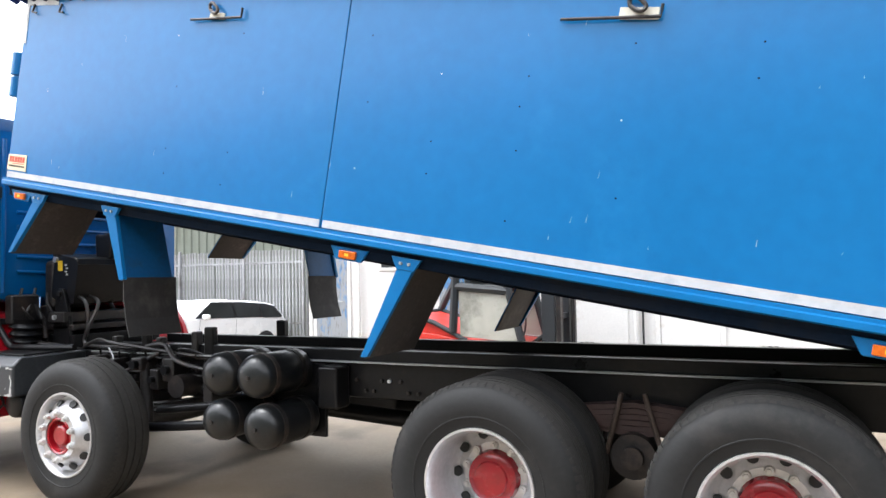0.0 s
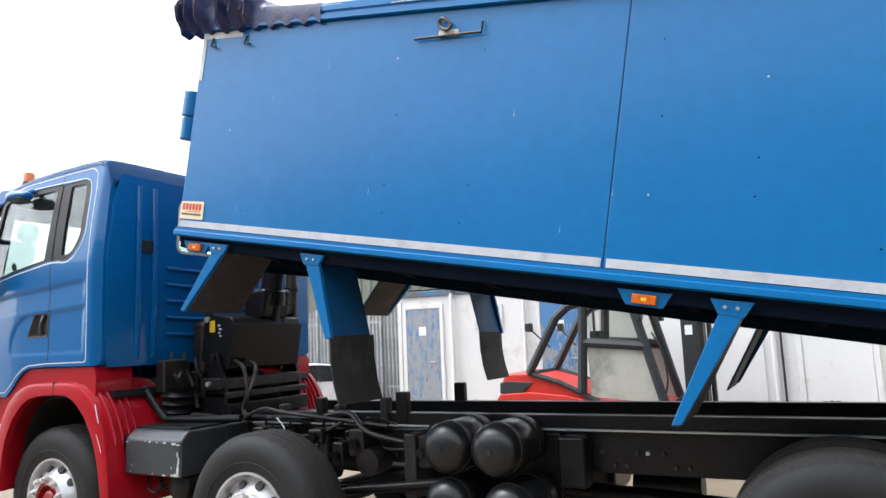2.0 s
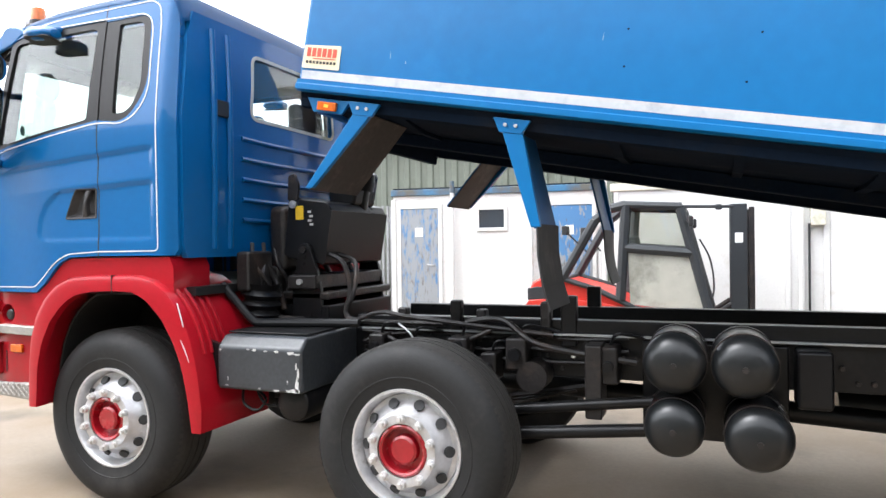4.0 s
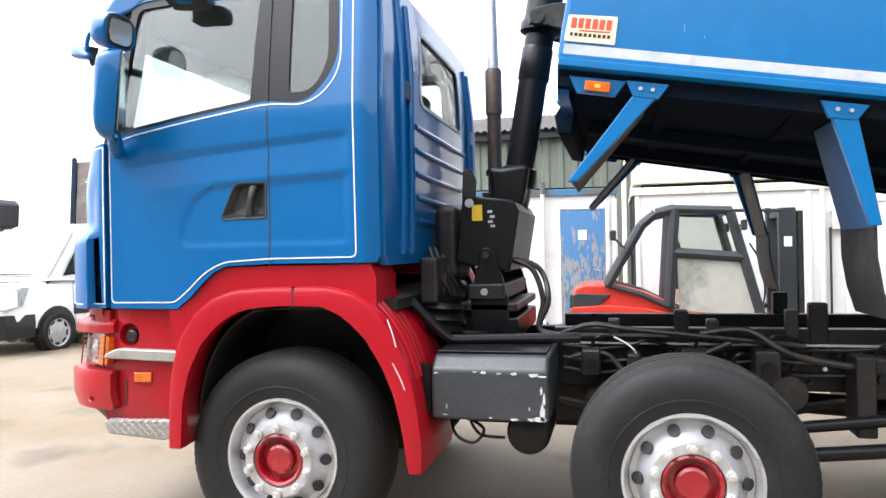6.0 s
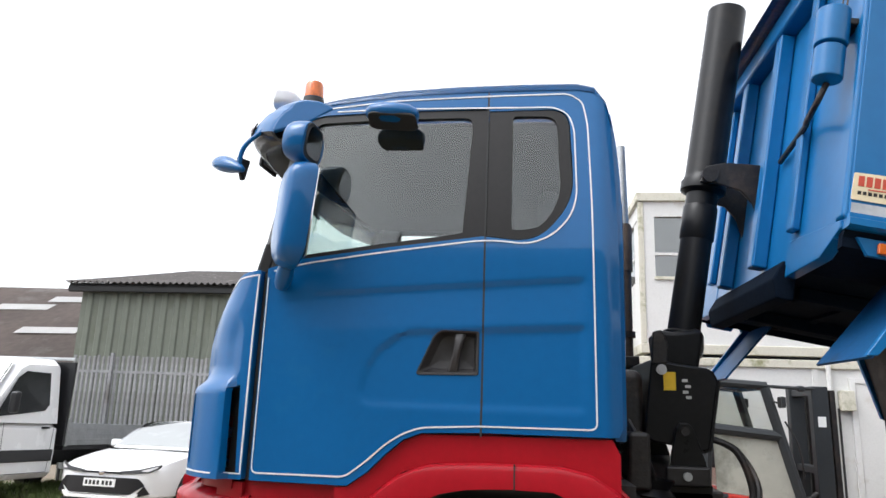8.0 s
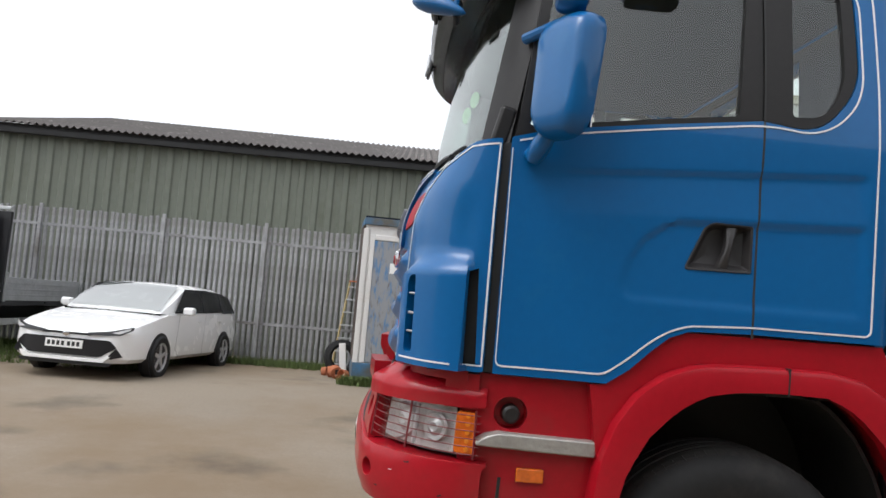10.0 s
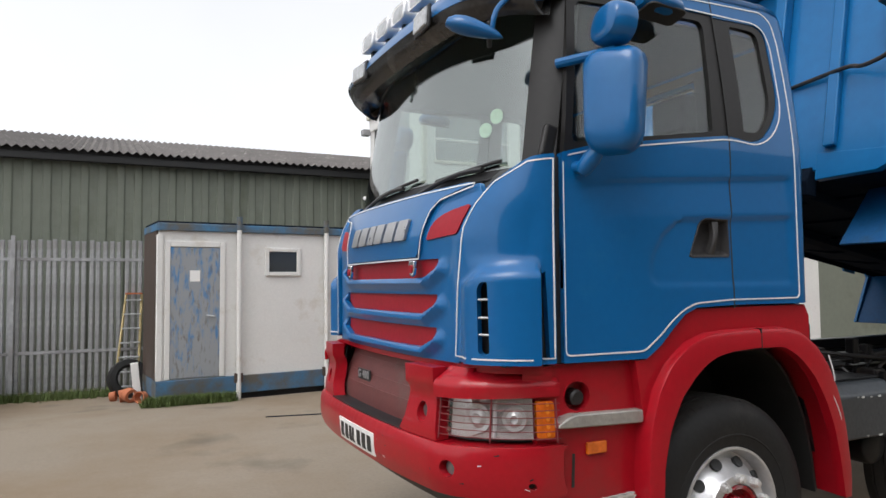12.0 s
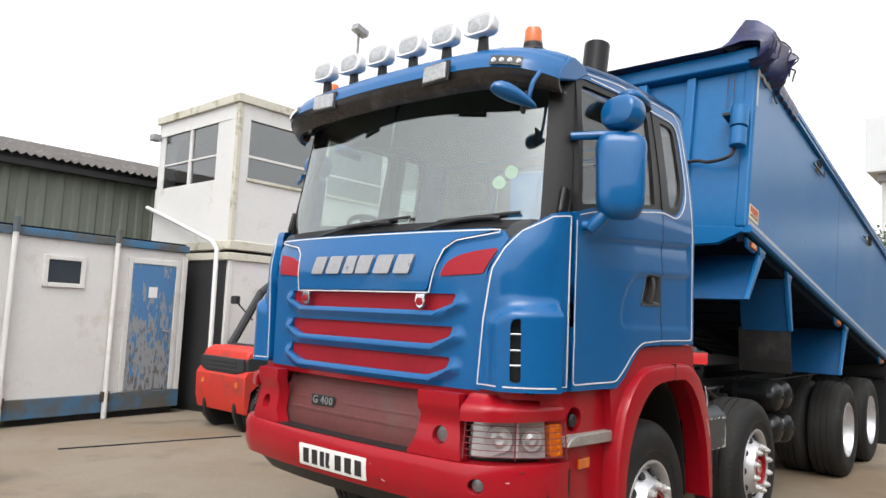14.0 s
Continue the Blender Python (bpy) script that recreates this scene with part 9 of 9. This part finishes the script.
for z in (0.35, 1.0, 1.9):
    part("mast_tie", box(3.58, 3.72, LY - 0.36, LY + 0.36, z - 0.04, z + 0.04), LIFT_DARK, lift, bevel=0.01)
part("load_label", box(3.60, 3.69, LY - 0.425, LY - 0.421, 1.50, 1.62), PLATE, lift, "small white label", smooth=False)
part("work_lamp", box(3.38, 3.46, LY - 0.48, LY - 0.40, 1.90, 1.97), LIFT_DARK, lift, bevel=0.02)
part("lamp_arm", tube([(3.0, LY - 0.5, 1.95), (3.4, LY - 0.46, 1.94), (3.6, LY - 0.4, 1.94)], 0.02, 8), LIFT_DARK, lift)
part("hydraulic_hose", tube(curve_pts([(3.2, LY - 0.5, 1.55), (3.32, LY - 0.52, 1.3), (3.36, LY - 0.52, 0.95), (3.3, LY - 0.5, 0.7)], 6), 0.012, 6), INK, lift)

# ---------------------------------------------------------------- small things by the fence
ladder = thing("step_ladder", "old yellow-edged aluminium ladder leaning against the fence", "ladder")
lb, lt = Vector((-2.39, 9.02, ground_z(9.0))), Vector((-2.27, 9.40, 1.46))
for dx0, dx1 in ((-0.18, -0.12), (0.18, 0.12)):
    part("stile", tube([lb + Vector((dx0, 0, 0)), lt + Vector((dx1, 0, 0))], 0.022, 6), YARD_WOOD, ladder)
for k in range(7):
    f = (k + 0.6) / 7
    c = lb + (lt - lb) * f
    w = 0.18 - 0.06 * f
    part("rung", box(c.x - w, c.x + w, c.y - 0.05, c.y + 0.03, c.z - 0.012, c.z + 0.012), ALU, ladder, bevel=0.004)
part("top_cap", box(lt.x - 0.135, lt.x + 0.135, lt.y - 0.06, lt.y + 0.04, lt.z, lt.z + 0.03), TERRACOTTA, ladder, bevel=0.006)
zb9 = ground_z(8.6)
post_ob = thing("marker_post", "short white plastic post leaning by the cabin", "post")
part("post", moved(box(-0.055, 0.055, -0.03, 0.03, 0.0, 0.58), Matrix.Translation((-2.24, 7.9, ground_z(7.9))) @ Matrix.Rotation(radians(-6), 4, "Y")), PLATE, post_ob, bevel=0.01)
tyre_ob = thing("old_tyre", "worn black tyre leaning beside the cabin", "tyre")
part("tyre", lathe([(0.18, -0.08), (0.22, -0.10), (0.30, -0.08), (0.31, 0.0), (0.30, 0.08), (0.22, 0.10), (0.18, 0.08), (0.18, -0.08)], (-2.36, 8.62, ground_z(8.62) + 0.30), (0.3, -1, 0.2), 28), RUBBER, tyre_ob)
for k, (x, y, r) in enumerate(((-2.50, 7.95, 0.09), (-2.33, 7.72, 0.10), (-2.18, 7.6, 0.085), (-2.62, 8.2, 0.07))):
    pot = thing("terracotta_pot", "small terracotta pipe piece lying on the ground", "pot", "clay pieces by the cabin")
    part("pot_body", lathe([(r * 0.6, 0.0), (r, 0.0), (r * 1.05, r * 1.2), (r * 0.9, r * 1.25), (r * 0.8, 0.02), (r * 0.6, 0.0)], (x, y, ground_z(y) + r * 0.95), (math.cos(k * 2.0), math.sin(k * 2.0), 0.15), 18), TERRACOTTA, pot)

# pole with a camera on the stacked cabins
polecam = thing("camera_pole", "thin grey pole with a small camera on the cabin roof", "pole")
part("pole", cyl((4.5, 6.9, UZ1 + 0.03), (4.5, 6.9, 6.86), 0.024, seg=10), GALV, polecam)
part("camera_head", moved(box(-0.16, 0.16, -0.09, 0.09, -0.07, 0.07), Matrix.Translation((4.5, 6.86, 6.93)) @ Matrix.Rotation(radians(15), 4, "Y")), GALV, polecam, bevel=0.03, seg=3)

# far building and tree beyond the rear of the truck
far = thing("far_office_building", "pale modern building raised on columns, far behind the yard", "building")
part("upper_block", box(30, 44, -14, 2.85, 8.5, 10.9), mat("pale_render", (0.66, 0.67, 0.68), 0.6, var=0.04), far, bevel=0.05)
part("under_deck", box(30.5, 44, -13.5, 2.5, 8.2, 8.5), GALV, far)
for y in (2.2, -3.5, -9.0):
    part("column", cyl((31.2, y, 0), (31.2, y, 8.3), 0.28, seg=16), PLATE, far)
part("lower_block", box(36, 44, -14, 1.5, 0, 6.0), GALV, far, bevel=0.05)
part("plant_box", box(33, 35, 0.2, 2.6, 5.2, 6.1), ALU, far, bevel=0.05)


def tree(name, x, y, h, seed, label):
    rnd = random.Random(seed)
    t = thing(name, label, "tree")
    base = Vector((x, y, 0))
    bm = tube([base, base + Vector((0.05, 0.02, h * 0.3)), base + Vector((-0.04, 0.05, h * 0.55)), base + Vector((0.05, 0, h * 0.8))], 0.14, 8)
    limbs = []
    for k in range(9):
        a = rnd.uniform(0, 6.28)
        s0 = base + Vector((0, 0, h * rnd.uniform(0.3, 0.7)))
        e = s0 + Vector((math.cos(a) * h * 0.25, math.sin(a) * h * 0.25, h * rnd.uniform(0.1, 0.3)))
        tube([s0, (s0 + e) / 2 + Vector((0, 0, 0.1)), e], 0.05, 6, bm)
        limbs.append(e)
    part("trunk", bm, BROWN_PIPE, t)
    vs, fs = [], []
    for e in limbs + [base + Vector((0, 0, h * 0.9)), base + Vector((0.3, 0.2, h * 0.75))]:
        for _ in range(420):
            p = e + Vector((rnd.gauss(0, 0.36), rnd.gauss(0, 0.36), rnd.gauss(0, 0.3)))
            a, b = rnd.uniform(0, 6.28), rnd.uniform(-0.8, 0.8)
            d = Vector((math.cos(a), math.sin(a), b)).normalized() * rnd.uniform(0.07, 0.13)
            s = d.cross(Vector((rnd.random(), rnd.random(), rnd.random() + 0.1))).normalized() * 0.04
            k = len(vs)
            vs += [tuple(p), tuple(p + d * 0.5 + s), tuple(p + d), tuple(p + d * 0.5 - s)]
            fs.append((k, k + 1, k + 2, k + 3))
    me = bpy.data.meshes.new("crown")
    me.from_pydata(vs, [], fs)
    me.materials.append(LEAF)
    o = new("crown", me)
    o.parent = t
    return t


tree("tree", 26.5, 1.6, 5.6, 4, "leafy green tree beyond the yard")
tree("tree", 29.0, -0.6, 5.0, 9, "leafy green tree beyond the yard")
